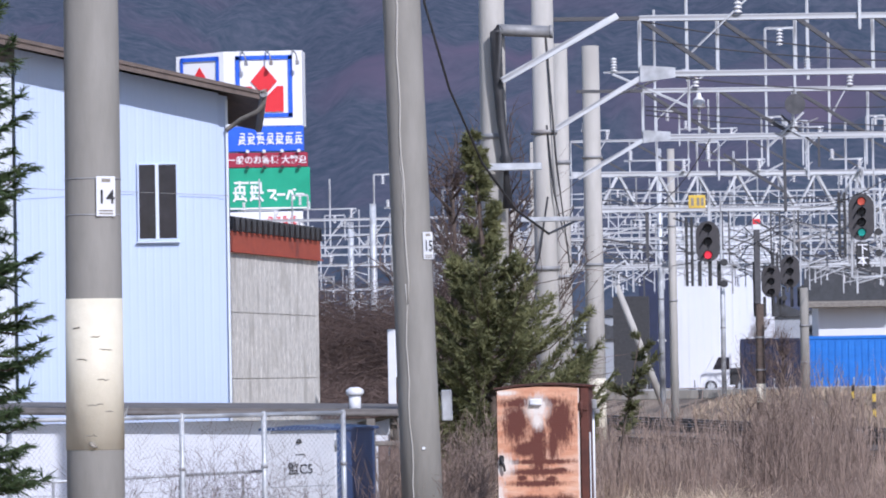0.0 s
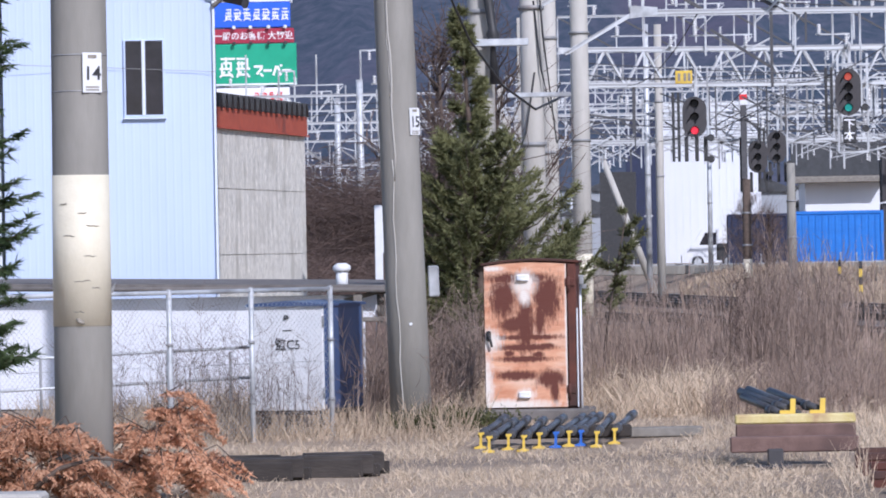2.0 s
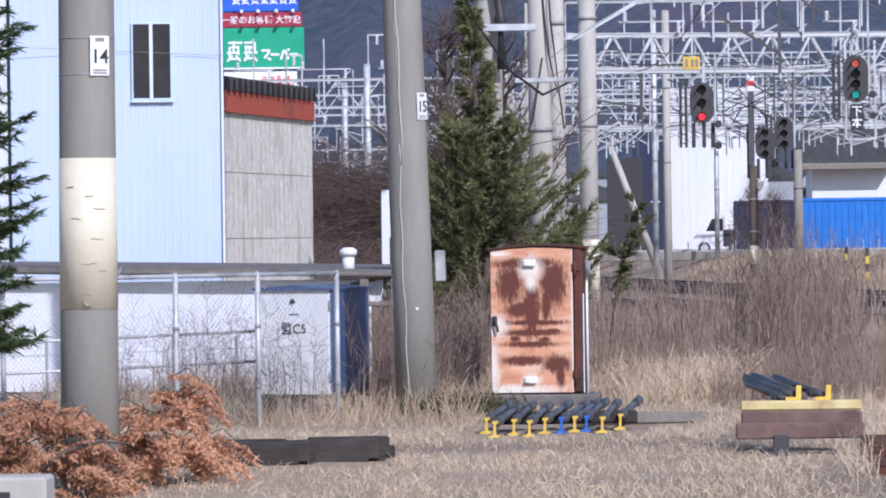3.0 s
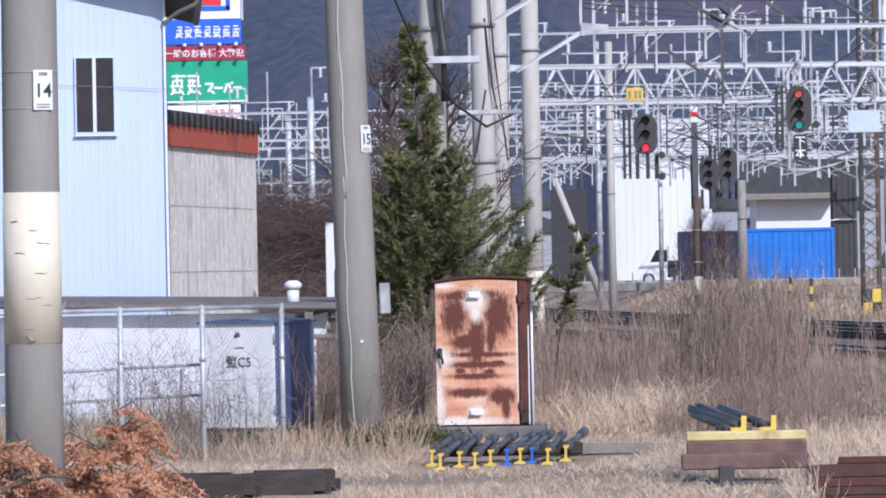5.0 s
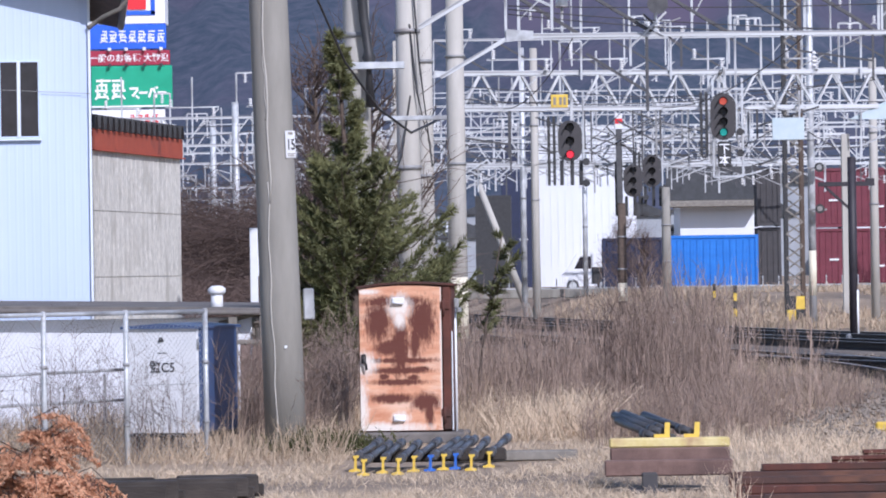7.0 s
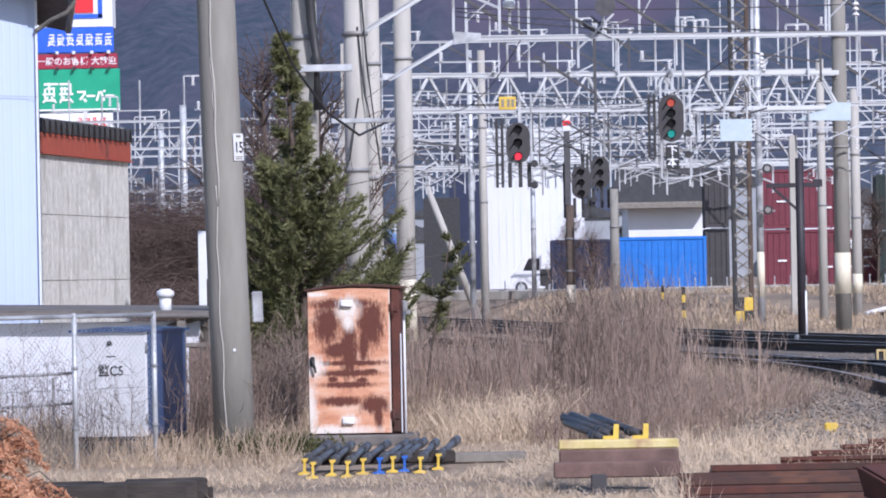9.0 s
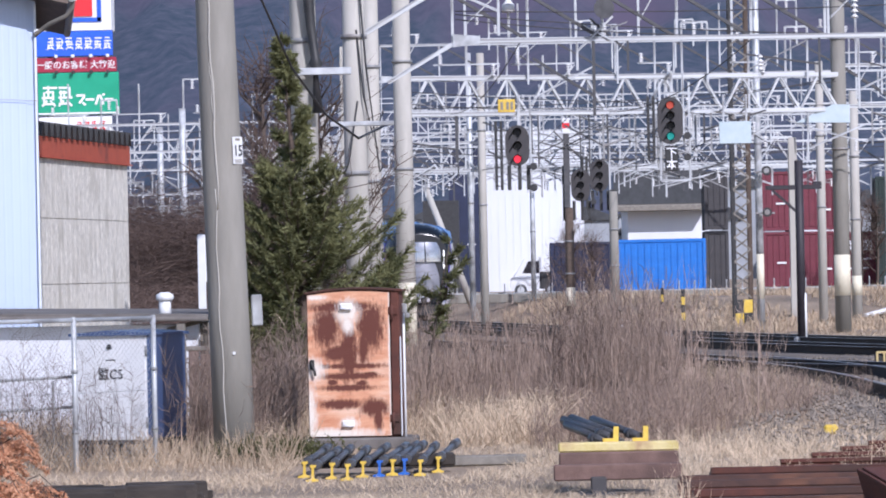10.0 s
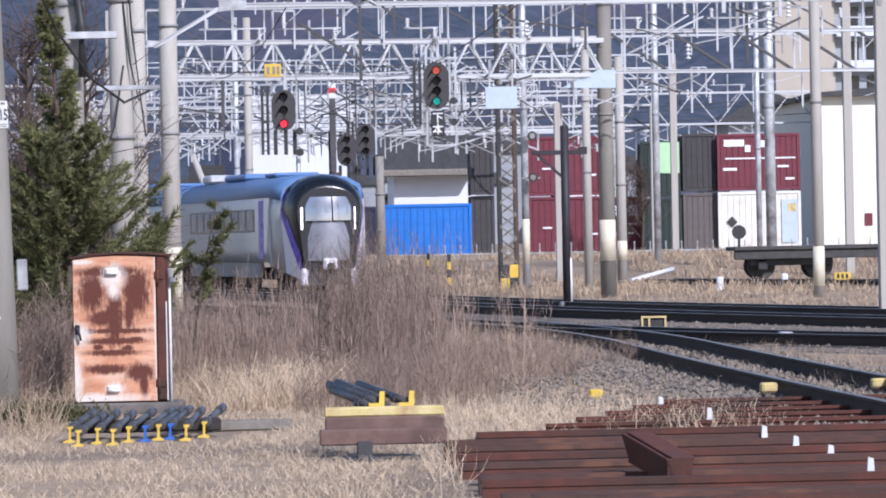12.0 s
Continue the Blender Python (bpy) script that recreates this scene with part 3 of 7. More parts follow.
def low_hut():
    e = thing("low_shed", "low white shed with a flat dark roof and a vent", "shed", (-5.4, 52, 0))
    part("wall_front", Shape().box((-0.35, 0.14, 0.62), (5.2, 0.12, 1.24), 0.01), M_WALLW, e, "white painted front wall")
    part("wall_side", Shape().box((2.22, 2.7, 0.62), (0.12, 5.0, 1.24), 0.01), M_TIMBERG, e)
    r = Shape().prism([(-3.1, 1.40), (2.36, 1.30), (2.36, 1.345), (-3.1, 1.46)], -0.15, 9.0)
    part("roof", r, M_FELT, e, "flat dark roofing sheet")
    part("gutter", Shape().tube([(-3.1, -0.17, 1.40), (2.36, -0.17, 1.29)], 0.026, 8), M_FELT, e)
    v = part("roof_vent", Shape().tube([(1.80, 1.0, 1.30), (1.80, 1.0, 1.50)], 0.07, 12).tube([(1.80, 1.0, 1.50), (1.80, 1.0, 1.53), (1.80, 1.0, 1.57), (1.80, 1.0, 1.60)], [0.085, 0.105, 0.10, 0.05], 12), M_WHITE, e, "white mushroom roof vent")
    for x in (2.05, 2.40):
        part("support_post", Shape().box((x, -0.1, 0.6), (0.10, 0.10, 1.3), 0.01), M_TIMBERG, e, "weathered grey timber post")
    for k in range(4):
        part("board", Shape().box((2.15 + 0.12 * k, 0.05 + 0.1 * k, 1.24 - 0.05 * k), (0.55, 0.04, 0.05), 0.006, m=Matrix.Rotation(radians(-14 + 9 * k), 4, "Y")), M_TIMBERG, e)


low_hut()


def hut_railing():
    e = thing("pipe_railing", "galvanised pipe railing behind the wire fence", "railing", (-4.2, 45.4, 0))
    for z in (0.50, 0.80):
        part("rail_pipe", Shape().tube([(-3.2, -1.2, z - 0.10), (0.2, 0, z)], 0.016, 8), M_STEEL, e)
    for k in range(6):
        x = -3.0 + 0.6 * k
        part("upright", Shape().tube([(x, -1.2 + (x + 3.2) * 0.353, 0), (x, -1.2 + (x + 3.2) * 0.353, 0.76)], 0.014, 8), M_STEELD, e)


hut_railing()


def ribbed(shape, p0, p1, zb, ztop, pitch, depth):
    """A wall of vertical ribs from p0 to p1, with its own top height at each place."""
    a, b = Vector((*p0, 0)), Vector((*p1, 0))
    u = (b - a).normalized()
    nrm = Vector((u.y, -u.x, 0))
    n = int((b - a).length / pitch)
    vs = []
    for k in range(n):
        for f, o in ((0.0, 0), (0.62, 0), (0.72, depth), (0.90, depth)):
            q = a + u * ((k + f) * pitch) + nrm * o
            vs += [(q.x, q.y, zb), (q.x, q.y, ztop((k + f) * pitch))]
    m = len(vs) // 2
    shape.add(vs, [(2 * i, 2 * i + 2, 2 * i + 3, 2 * i + 1) for i in range(m - 1)])
    return shape


def blue_house():
    e = thing("house", "pale blue metal-clad house with a dark pitched roof", "house", (-5.88, 62.0, 0), 5.5)
    w = 2.86
    top = lambda d: 6.24 - 0.232 * d
    part("wall_core", Shape().prism([(-w, 0), (0, 0), (0, top(w) - 0.03), (-w, top(0) - 0.03)], 0.02, 8.0), M_SIDING, e)
    part("siding", ribbed(Shape(), (-w, 0.0), (0, 0.0), 0.0, lambda d: top(d) - 0.01, 0.11, 0.0018), M_SIDING, e, "pale blue ribbed metal siding")
    # stronger light on the wing is put into its whiter siding colour
    part("annex", ribbed(Shape(), (-w - 2.2, 0.35), (-w - 0.0, -0.05), 0, lambda d: 6.05, 0.11, 0.0018).box((-w - 1.1, 1.2, 3.0), (2.2, 1.6, 6.05)), M_SIDINGW, e, "ribbed siding of the wing, whitened as more strongly lit")
    part("corner_trim", Shape().box((-0.01, -0.012, 2.75), (0.035, 0.03, 5.5), 0.004), M_SIDINGW, e)
    # roof: slab with its overhang and layered edge boards
    f = lambda d: 6.36 - 0.232 * d
    r = Shape()
    r.prism([(-w - 2.6, f(-2.6) - 0.05), (0.46, f(w + 0.46) - 0.05), (0.46, f(w + 0.46)), (-w - 2.6, f(-2.6))], -0.52, 8.4)
    part("roof", r, M_ROOFD, e, "dark brown weathered roof")
    part("barge_board", Shape().prism([(-w - 2.6, f(-2.6) - 0.14), (0.44, f(w + 0.44) - 0.12), (0.44, f(w + 0.44) - 0.04), (-w - 2.6, f(-2.6) - 0.04)], -0.50, -0.46), M_ROOFD, e)
    part("soffit", Shape().prism([(-w - 2.6, f(-2.6) - 0.10), (0.40, f(w + 0.40) - 0.10), (0.40, f(w + 0.40) - 0.07), (-w - 2.6, f(-2.6) - 0.07)], -0.46, 0.0), M_TIMBERG, e)
    g = [(0.47, -0.5, 5.56), (0.52, -0.52, 5.60), (0.50, -0.5, 5.45), (0.42, -0.44, 5.32), (0.18, -0.2, 5.22), (0.03, -0.03, 5.12), (-0.02, -0.03, 5.08)]
    part("downpipe", Shape().tube(g, 0.032, 8), M_TIMBERG, e, "bent grey rainwater pipe")
    part("gutter", Shape().tube([(0.49, -0.52, 5.55), (0.49, 8.3, 5.55)], 0.055, 8), M_STEELD, e)
    # window
    win = part("window", Shape().box((-0.955, -0.012, 4.125), (0.56, 0.05, 1.06), 0.008), M_SIDING, e, "two-pane sliding window in an aluminium frame")
    for x in (-1.088, -0.822):
        part("pane", Shape().box((x, -0.030, 4.135), (0.235, 0.02, 1.00), 0.002), M_GLASS, win, "dark window glass")
    part("window_sill", Shape().box((-0.955, -0.04, 3.585), (0.59, 0.06, 0.02), 0.006), M_SIDINGW, win)
    part("mullion", Shape().box((-0.965, -0.040, 4.135), (0.045, 0.025, 1.02), 0.004), M_SIDINGW, win)
    part("wall_cable", Shape().tube([(-w - 1.5, -0.35, 4.40), (-1.5, -0.045, 4.28), (0, -0.045, 4.20)], 0.0035, 5), M_STEELD, e, "thin cable along the wall")


blue_house()


def warehouse():
    e = thing("warehouse", "grey cement-board warehouse with a red roof beam", "warehouse", (-6.27, 65.9, 0))
    b = Vector((0.86, 6.05, 0))
    u = b.normalized()
    part("wall_core", Shape().add([(-3, 0.4, 0), (-0.03, 0.02, 0), (b.x - 0.03, b.y, 0), (-3, b.y + 0.4, 0), (-3, 0.4, 3.72), (-0.03, 0.02, 3.72), (b.x - 0.03, b.y, 3.72), (-3, b.y + 0.4, 3.72)],
         [(0, 3, 2, 1), (4, 5, 6, 7), (0, 1, 5, 4), (1, 2, 6, 5), (2, 3, 7, 6), (3, 0, 4, 7)]), M_CEMENT, e)
    for z0, z1 in ((0.0, 1.72), (1.73, 2.68), (2.69, 3.56)):
        part("cement_board", ribbed(Shape(), (0, 0), (b.x, b.y), z0, lambda d: z1, 0.30, 0.006), M_CEMENT, e, "weathered ribbed cement board")
    n = Vector((u.y, -u.x, 0))
    ang = math.degrees(math.atan2(u.y, u.x))
    c = b * 0.5 + n * -0.035
    part("eave_beam", Shape().box((c.x, c.y, 3.71), (b.length, 0.12, 0.30), 0.01, rz=ang).box((c.x + n.x * 0.05, c.y + n.y * 0.05, 3.56), (b.length, 0.10, 0.02), rz=ang), M_REDBEAM, e, "red-lead painted steel beam")
    for k in range(17):
        q = b * ((k + 0.3) / 17) + n * 0.02
        s = Shape()
        m = Matrix.Translation((q.x, q.y, 3.92)) @ Matrix.Rotation(math.atan2(n.y, n.x), 4, "Z")
        pr = [(-0.18, -0.04), (-0.13, -0.04), (-0.07, 0.15), (0.07, 0.15), (0.13, -0.04), (0.18, -0.04), (0.11, -0.06), (0.05, 0.12), (-0.05, 0.12), (-0.11, -0.06)]
        vs = [m @ Vector((x, y, z + x * -0.12)) for x in (-2.4, 0.06) for y, z in pr]
        s.add(vs, [tuple(range(10))[::-1], tuple(range(10, 20))] + [(i, (i + 1) % 10, 10 + (i + 1) % 10, 10 + i) for i in range(10)])
        part("roof_sheet", s, M_BLACK, e, "dark corrugated roof sheet")


warehouse()


# ---- town sign ----
def sign_tower():
    e = thing("sign_tower", "tall shop sign tower with white, blue, red and green panels", "sign", (-28.6, 330, 0))
    for x in (-1.8, 1.8):
        part("mast", Shape().tube([(x, 0.8, 0), (x, 0.8, 24)], 0.30, 10), M_STEEL, e)
    top = part("top_box", Shape().add([(-6.5, 1.6, 20.0), (-2.9, 0, 20.0), (2.75, 0, 20.0), (2.75, 3, 20), (-5.5, 3.6, 20), (-6.5, 1.6, 25.2), (-2.9, 0, 25.4), (2.75, 0, 25.4), (2.75, 3, 25.4), (-5.5, 3.6, 25.2)],
         [(0, 1, 6, 5), (1, 2, 7, 6), (2, 3, 8, 7), (3, 4, 9, 8), (4, 0, 5, 9), (5, 6, 7, 8, 9), (4, 3, 2, 1, 0)]), M_SWHITE, e, "white lit box of the shop sign")

    def emblem(m):
        fr = [((0, 0, 4.92), (4.1, 0.06, 0.30)), ((0, 0, 0.75), (4.1, 0.06, 0.30)), ((-1.9, 0, 2.84), (0.30, 0.06, 4.4)), ((1.9, 0, 2.84), (0.30, 0.06, 4.4))]
        a = Shape()
        for c, s in fr:
            a.box(c, s)
        b = Shape()
        b.prism([(-0.95, 3.2), (0, 2.15), (0.95, 3.2), (0, 4.35)], -0.04, 0.02).prism([(-1.4, 1.0), (-0.08, 1.0), (-0.08, 2.0), (-0.95, 2.85), (-1.4, 2.85)], -0.04, 0.02).prism([(0.08, 1.0), (1.4, 1.0), (1.4, 2.85), (0.95, 2.85), (0.08, 2.0)], -0.04, 0.02)
        for name, sh, mat in (("blue_border", a, M_SBLUE), ("red_emblem", b, M_SRED)):
            o = new(name, sh.mesh(name, mat))
            o.parent = top
            o.matrix_local = m
    emblem(Matrix.Translation((0.0, -0.06, 20.0)))
    emblem(Matrix.Translation((-4.72, 0.72, 20.0)) @ Matrix.Rotation(math.atan2(-1.6, 3.6), 4, "Z") @ Matrix.Diagonal((0.78, 1, 1, 1)))
    for x in (-1.6, 0.2, 2.1):
        part("floodlight", Shape().tube([(x, -0.1, 25.4), (x + 0.3, -0.9, 25.1), (x + 0.4, -0.9, 24.6)], 0.06, 6).box((x + 0.4, -0.9, 24.45), (0.25, 0.3, 0.3), 0.04), M_STEELD, e)
    pan = {}
    for n, x0, x1, z0, z1, mat in (("blue_panel", -2.75, 2.8, 18.15, 19.95, M_SBLUE), ("red_panel", -2.7, 3.05, 17.0, 18.05, M_SMAROON), ("green_panel", -2.62, 3.2, 13.95, 16.96, M_SGREEN), ("white_panel", -2.6, 2.65, 12.3, 13.8, M_SWHITE)):
        pan[n] = part(n, Shape().box(((x0 + x1) / 2, 0.15, (z0 + z1) / 2), (x1 - x0, 0.5, z1 - z0), 0.04), mat, e)

    def glyphs(panel, xs, z, h, w, mat, seed):
        """Dense strokes that stand for a shop's own name."""
        r = random.Random(seed)
        def stroke(c, size, turn=0.0):
            part("character_bar", Shape().box(c, size, m=Matrix.Rotation(turn, 4, "Y")), mat, pan[panel])
        for x in xs:
            for q in (0.44, 0.18, -0.08, -0.34):
                ww = w * r.uniform(0.55, 1.0)
                stroke((x + r.uniform(-0.12, 0.12) * w, -0.13, z + h * (q + r.uniform(-0.04, 0.04))), (ww, 0.05, h * 0.105))
            for q in (-0.3, r.uniform(-0.1, 0.1), 0.3):
                stroke((x + w * q, -0.137, z + h * r.uniform(-0.22, 0.22)), (w * 0.13, 0.05, h * r.uniform(0.35, 0.55)))
            for sg in (-1, 1):
                stroke((x + sg * w * 0.28, -0.144, z - h * 0.34), (w * 0.13, 0.05, h * 0.38), sg * -0.7)
    glyphs("blue_panel", [-1.65 + 0.68 * k for k in range(7)], 19.05, 0.85, 0.55, M_SWHITE, 1)
    glyphs("green_panel", [-1.85, -0.65], 15.3, 1.5, 1.05, M_SWHITE, 2)
    for x, strokes in ((0.45, ((0, 0.32, 0.62, 0), (0.08, 0.0, 0.62, -0.9), (0.24, -0.28, 0.30, 0.7))), (1.12, ((0, 0.02, 0.62, 0),)), (1.80, ((-0.16, 0, 0.72, -1.25), (0.16, 0, 0.72, 1.25), (0.3, 0.36, 0.18, 0))), (2.48, ((0, 0.02, 0.62, 0),))):
        for dx, dz, ln, turn in strokes:
            part("character_bar", Shape().box((x + dx, -0.13 - 0.004 * abs(turn), 15.0 + dz), (ln, 0.05, 0.16), m=Matrix.Rotation(turn, 4, "Y")), M_SWHITE, pan["green_panel"])
    part("white_line", Shape().box((0.3, -0.13, 14.05), (5.8, 0.05, 0.12)), M_SWHITE, pan["green_panel"])
    glyphs("white_panel", [0.3 + 0.55 * k for k in range(4)], 13.15, 0.6, 0.42, M_SRED, 3)
    lettering("slogan", "一般のお客様 大歓迎", 0.62, (0.15, -0.14, 17.5), M_SWHITE, pan["red_panel"])
    for x in (-1.3, -0.1, 1.2, 2.4):
        for z in (18.1, 16.95):
            part("floodlight", Shape().tube([(x, -0.1, z), (x + 0.05, -0.38, z + 0.08)], 0.05, 6).box((x + 0.06, -0.42, z + 0.04), (0.24, 0.2, 0.24), 0.04), M_CGREY if z < 17 else M_WHITE, e)


sign_tower()


# ---- overhead line structures ----
M_PALEB = surf("pale_blue_steel", (0.42, 0.52, 0.56), (0.52, 0.60, 0.64), 3, 0.5, 0.1, bump=0.03)

def insulator(parent, p, length, down=True, n=5, r=0.07):
    s = Shape()
    for k in range(n):
        z = -length * (k + 0.5) / n
        s.tube([(p[0], p[1], p[2] + z - 0.018), (p[0], p[1], p[2] + z + 0.018)], [r, r * 0.45], 10)
    s.tube([(p[0], p[1], p[2]), (p[0], p[1], p[2] - length)], 0.015, 6)
    return part("insulator", s, M_PORC, parent, "white porcelain insulator")


def mast(name, label, at, r, h, material, base=None, lean=1.0, n=14):
    e = thing(name, label, "catenary pole", at, group="catenary poles")
    e.matrix_world = pose(*at, 0, lean * 0.0, 0)
    part("shaft", Shape().tube([(0, 0, -0.2), (0, 0, h * 0.5), (0, 0, h)], [r * 1.06, r, r * 0.92], n), material, e)
    for z in (h * 0.45, h * 0.72):
        part("collar", Shape().tube([(0, 0, z - 0.03), (0, 0, z + 0.03)], r * 1.13, n), M_STEELD, e)
    if base:
        part("painted_base", Shape().tube([(0, 0, base[0]), (0, 0, base[1])], r * 1.075, n), M_CREAM, e, "white painted band")
    return e


def gantry(label, x0, x1, y0, y1, lo, hi, bays, material, dark=None, brace=1.3, w=0.10, double=0.0, warren=False, posts=True):
    """A portal beam between two chords, with its web members and the left brace."""
    e = thing("catenary_gantry", label, "gantry", (x0, y0, 0), group="catenary gantries")
    slope = (y1 - y0) / (x1 - x0)
    P = lambda x, z, o=0.0: (x - x0, (x - x0) * slope + o, z)
    for o in ((0.0, double) if double else (0.0,)):
        bar("upper_chord", P(x0, hi, o), P(x1, hi, o), w, material, e)
        bar("lower_chord", P(x0, lo, o), P(x1, lo, o), w, material, e)
        dx = (x1 - x0) / bays
        for k in range(bays + (0 if warren else 1)):
            xa = x0 + k * dx
            if warren:
                bar("web", P(xa, lo, o), P(xa + dx / 2, hi, o), w * 0.55, material, e)
                bar("web", P(xa + dx / 2, hi, o), P(xa + dx, lo, o), w * 0.55, material, e)
            else:
                bar("upright", P(xa, lo, o), P(xa, hi, o), w * 0.6, material, e)
                if k < bays:
                    bar("diagonal", P(xa, hi, o), P(xa + dx, lo, o), w * 0.72, dark or material, e)
    if posts:
        bar("post", P(x1, -0.2), P(x1, hi), 0.28, M_CONC_L, e)
        if not brace or y0 > 140:
            bar("post", P(x0 - brace, -0.2), P(x0 - brace, hi), 0.26, M_CONC_L, e)
        if brace:
            bar("tie_bar", P(x0 - brace, hi), P(x0, hi), w * 0.7, dark or material, e)
    if brace:
        bar("knee_brace", P(x0 - brace, lo - brace * 0.62), P(x0 + 0.1, lo), w * 0.9, material, e)
        part("gusset", Shape().prism([(0, lo - 0.12), (0.5, lo - 0.06), (0.5, lo + 0.08), (0, lo + 0.12)], -w * 0.6 - 0.02, -w * 0.6), material, e)
    return e


mast("catenary_pole", "thick pale concrete catenary pole with a drop cable", (-2.13, 58, 0), 0.165, 10.5, M_CONC_L)
mast("catenary_pole", "pale concrete catenary pole", (-1.66, 64.6, 0), 0.165, 7.1, M_CONC_L)
mast("catenary_pole", "pale concrete catenary pole", (-1.86, 84, 0), 0.16, 7.75, M_CONC_L)
mast("catenary_pole", "pale grey catenary pole with a white painted base", (-1.72, 112, 0), 0.225, 9.7, M_CONC_L, (0.1, 1.6))
mast("catenary_pole", "concrete catenary pole with a white painted base", (9.84, 123.9, 0), 0.205, 11, M_CONC, (1.0, 2.1))
mast("catenary_pole", "slender pale concrete yard pole", (11.72, 142, 0), 0.15, 7.2, M_CONC_L, (0.9, 1.5))
mast("catenary_pole", "slender pale concrete yard pole", (10.45, 139, 0), 0.13, 8.0, M_CONC_L)
mast("catenary_pole", "grey concrete catenary pole with a white base", (14.55, 115.9, 0), 0.14, 11, M_CONC_L, (0.3, 1.3))
mast("catenary_pole", "galvanised steel pole with a white base", (8.22, 133.4, 0), 0.105, 12, M_STEEL, (0.9, 2.2))
mast("catenary_pole", "tall galvanised pole far off", (14.46, 160, 0), 0.12, 13, M_STEEL)
mast("catenary_pole", "tall galvanised pole far off", (19.6, 170, 0), 0.19, 14, M_STEEL)
mast("catenary_pole", "weathered brown timber pole with a white base", (3.05, 150, 0), 0.14, 3.9, M_BARK, (0.7, 1.3))
mast("catenary_pole", "weathered short concrete yard pole", (4.50, 150, 0), 0.15, 4.4, M_CONC)
mast("catenary_pole", "pale steel pole before the white warehouse", (0.25, 150, 0), 0.13, 9, M_CONC_L)


for x, y, r, h in ((-0.15, 160, 0.10, 9.5), (2.2, 178, 0.09, 7.6), (-9.5, 150, 0.12, 7.4), (-11.6, 170, 0.12, 7.5), (16.9, 150, 0.09, 9.8)):
    mast("catenary_pole", "slender galvanised steel catenary pole", (x, y, 0), r, h, M_STEEL, n=10)
solo("stay_pole", Shape().tube([(0.43, 0, -1.65), (-1.45, 0, 3.4)], [0.14, 0.11], 12), M_CONC_L, "grey leaning stay pole beside the gantry", "pole", (-0.36, 165, 1.65))


def drop_cable():
    e = thing("cable_drum", "grey transformer tube with a thick black drop cable", "transformer", (-2.02, 57.75, 0))
    part("tube", Shape().tube([(-0.02, 0, 6.05), (0.62, 0.2, 6.03)], 0.075, 14).tube([(0.62, 0.2, 6.03), (0.66, 0.2, 6.03)], 0.085, 14), M_STEELD, e)
    part("drop_cable", Shape().tube([(0.0, 0, 6.05), (-0.05, -0.03, 6.02), (-0.04, -0.03, 5.5), (0.0, -0.03, 4.9), (0.05, -0.03, 4.5), (0.055, -0.03, 4.42), (0.05, -0.03, 4.3), (0.07, -0.03, 3.8)], [0.075, 0.075, 0.07, 0.06, 0.055, 0.09, 0.03, 0.07], 10), M_BLACK, e, "thick black cable with terminations")
    part("cross_arm", Shape().box((0.05, -0.1, 4.32), (0.90, 0.09, 0.09), 0.008), M_STEEL, e)
    part("cross_arm", Shape().box((0.62, 0.1, 3.66), (0.8, 0.06, 0.06), 0.008), M_STEEL, e)
    bar("knee_brace", (0.02, -0.15, 5.40), (1.48, 0.0, 6.2), 0.085, M_STEEL, e)


drop_cable()
g1 = gantry("near galvanised portal beam with dark diagonals", -0.30, 9.6, 65, 66, 5.93, 6.72, 9, M_STEEL, M_DIAG, 1.45, 0.085)
g2 = gantry("galvanised portal beam with dark diagonals", -0.35, 12.0, 84, 85.5, 6.02, 6.86, 9, M_STEEL, M_DIAG, 1.2, 0.085)
g3 = gantry("galvanised truss beam that carries the signals", -1.7, 9.75, 120, 123, 5.98, 6.92, 11, M_STEEL, None, 0, 0.12, 0.7, True, False)
part("end_plate", Shape().prism([(10.3, 5.65), (11.75, 5.62), (11.75, 6.1), (11.3, 6.12)], 2.85, 2.9), M_PALEB, g3)
gantry("portal beam over the further lines", 9.9, 24, 124, 128, 6.1, 7.2, 8, M_STEEL, M_DIAG, 0.0, 0.10, posts=False)
gantry("portal beam in the middle distance", -3.5, 10.5, 150, 152, 5.2, 6.1, 12, M_STEEL, None, 1.2, 0.10, 0.0, True)
gantry("far portal beam over the yard", -6, 16, 176, 178, 5.7, 6.7, 14, M_STEEL, M_DIAG, 1.6, 0.09)
gantry("far portal beam over the yard", -10, 26, 205, 207, 6.6, 8.0, 16, M_STEEL, None, 1.6, 0.095, 0.0, True)
gantry("far portal beam over the yard", -3, 20, 150, 151, 8.2, 9.3, 12, M_STEEL, M_DIAG, 1.2, 0.08)
gantry("distant portal beam beyond the shed", -14.0, -5.5, 150, 150, 6.0, 6.9, 6, M_STEEL, None, 1.6, 0.09, 0.0, True)
gantry("distant portal beam beyond the shed", -15.6, -7.0, 170, 170, 5.0, 5.9, 7, M_STEEL, M_STEELD, 1.2, 0.09)
gantry("distant portal beam beyond the shed", -17.0, -6.0, 200, 200, 3.6, 4.4, 8, M_STEEL, None, 0, 0.09, 0.0, True)

for x0, x1, y, lo, hi, bays, wr in ((-5, 18, 190, 7.7, 8.6, 15, True), (-4, 22, 232, 9.6, 10.8, 14, False), (-5, 20, 246, 7.3, 8.2, 14, True), (-15.8, -5.4, 185, 6.7, 7.5, 9, True), (-16.5, -6.2, 190, 4.3, 4.9, 9, False)):
    gantry("far portal beam over the yard", x0, x1, y, y + 1, lo, hi, bays, M_STEEL, None, 1.2, 0.078, 0.0, wr)


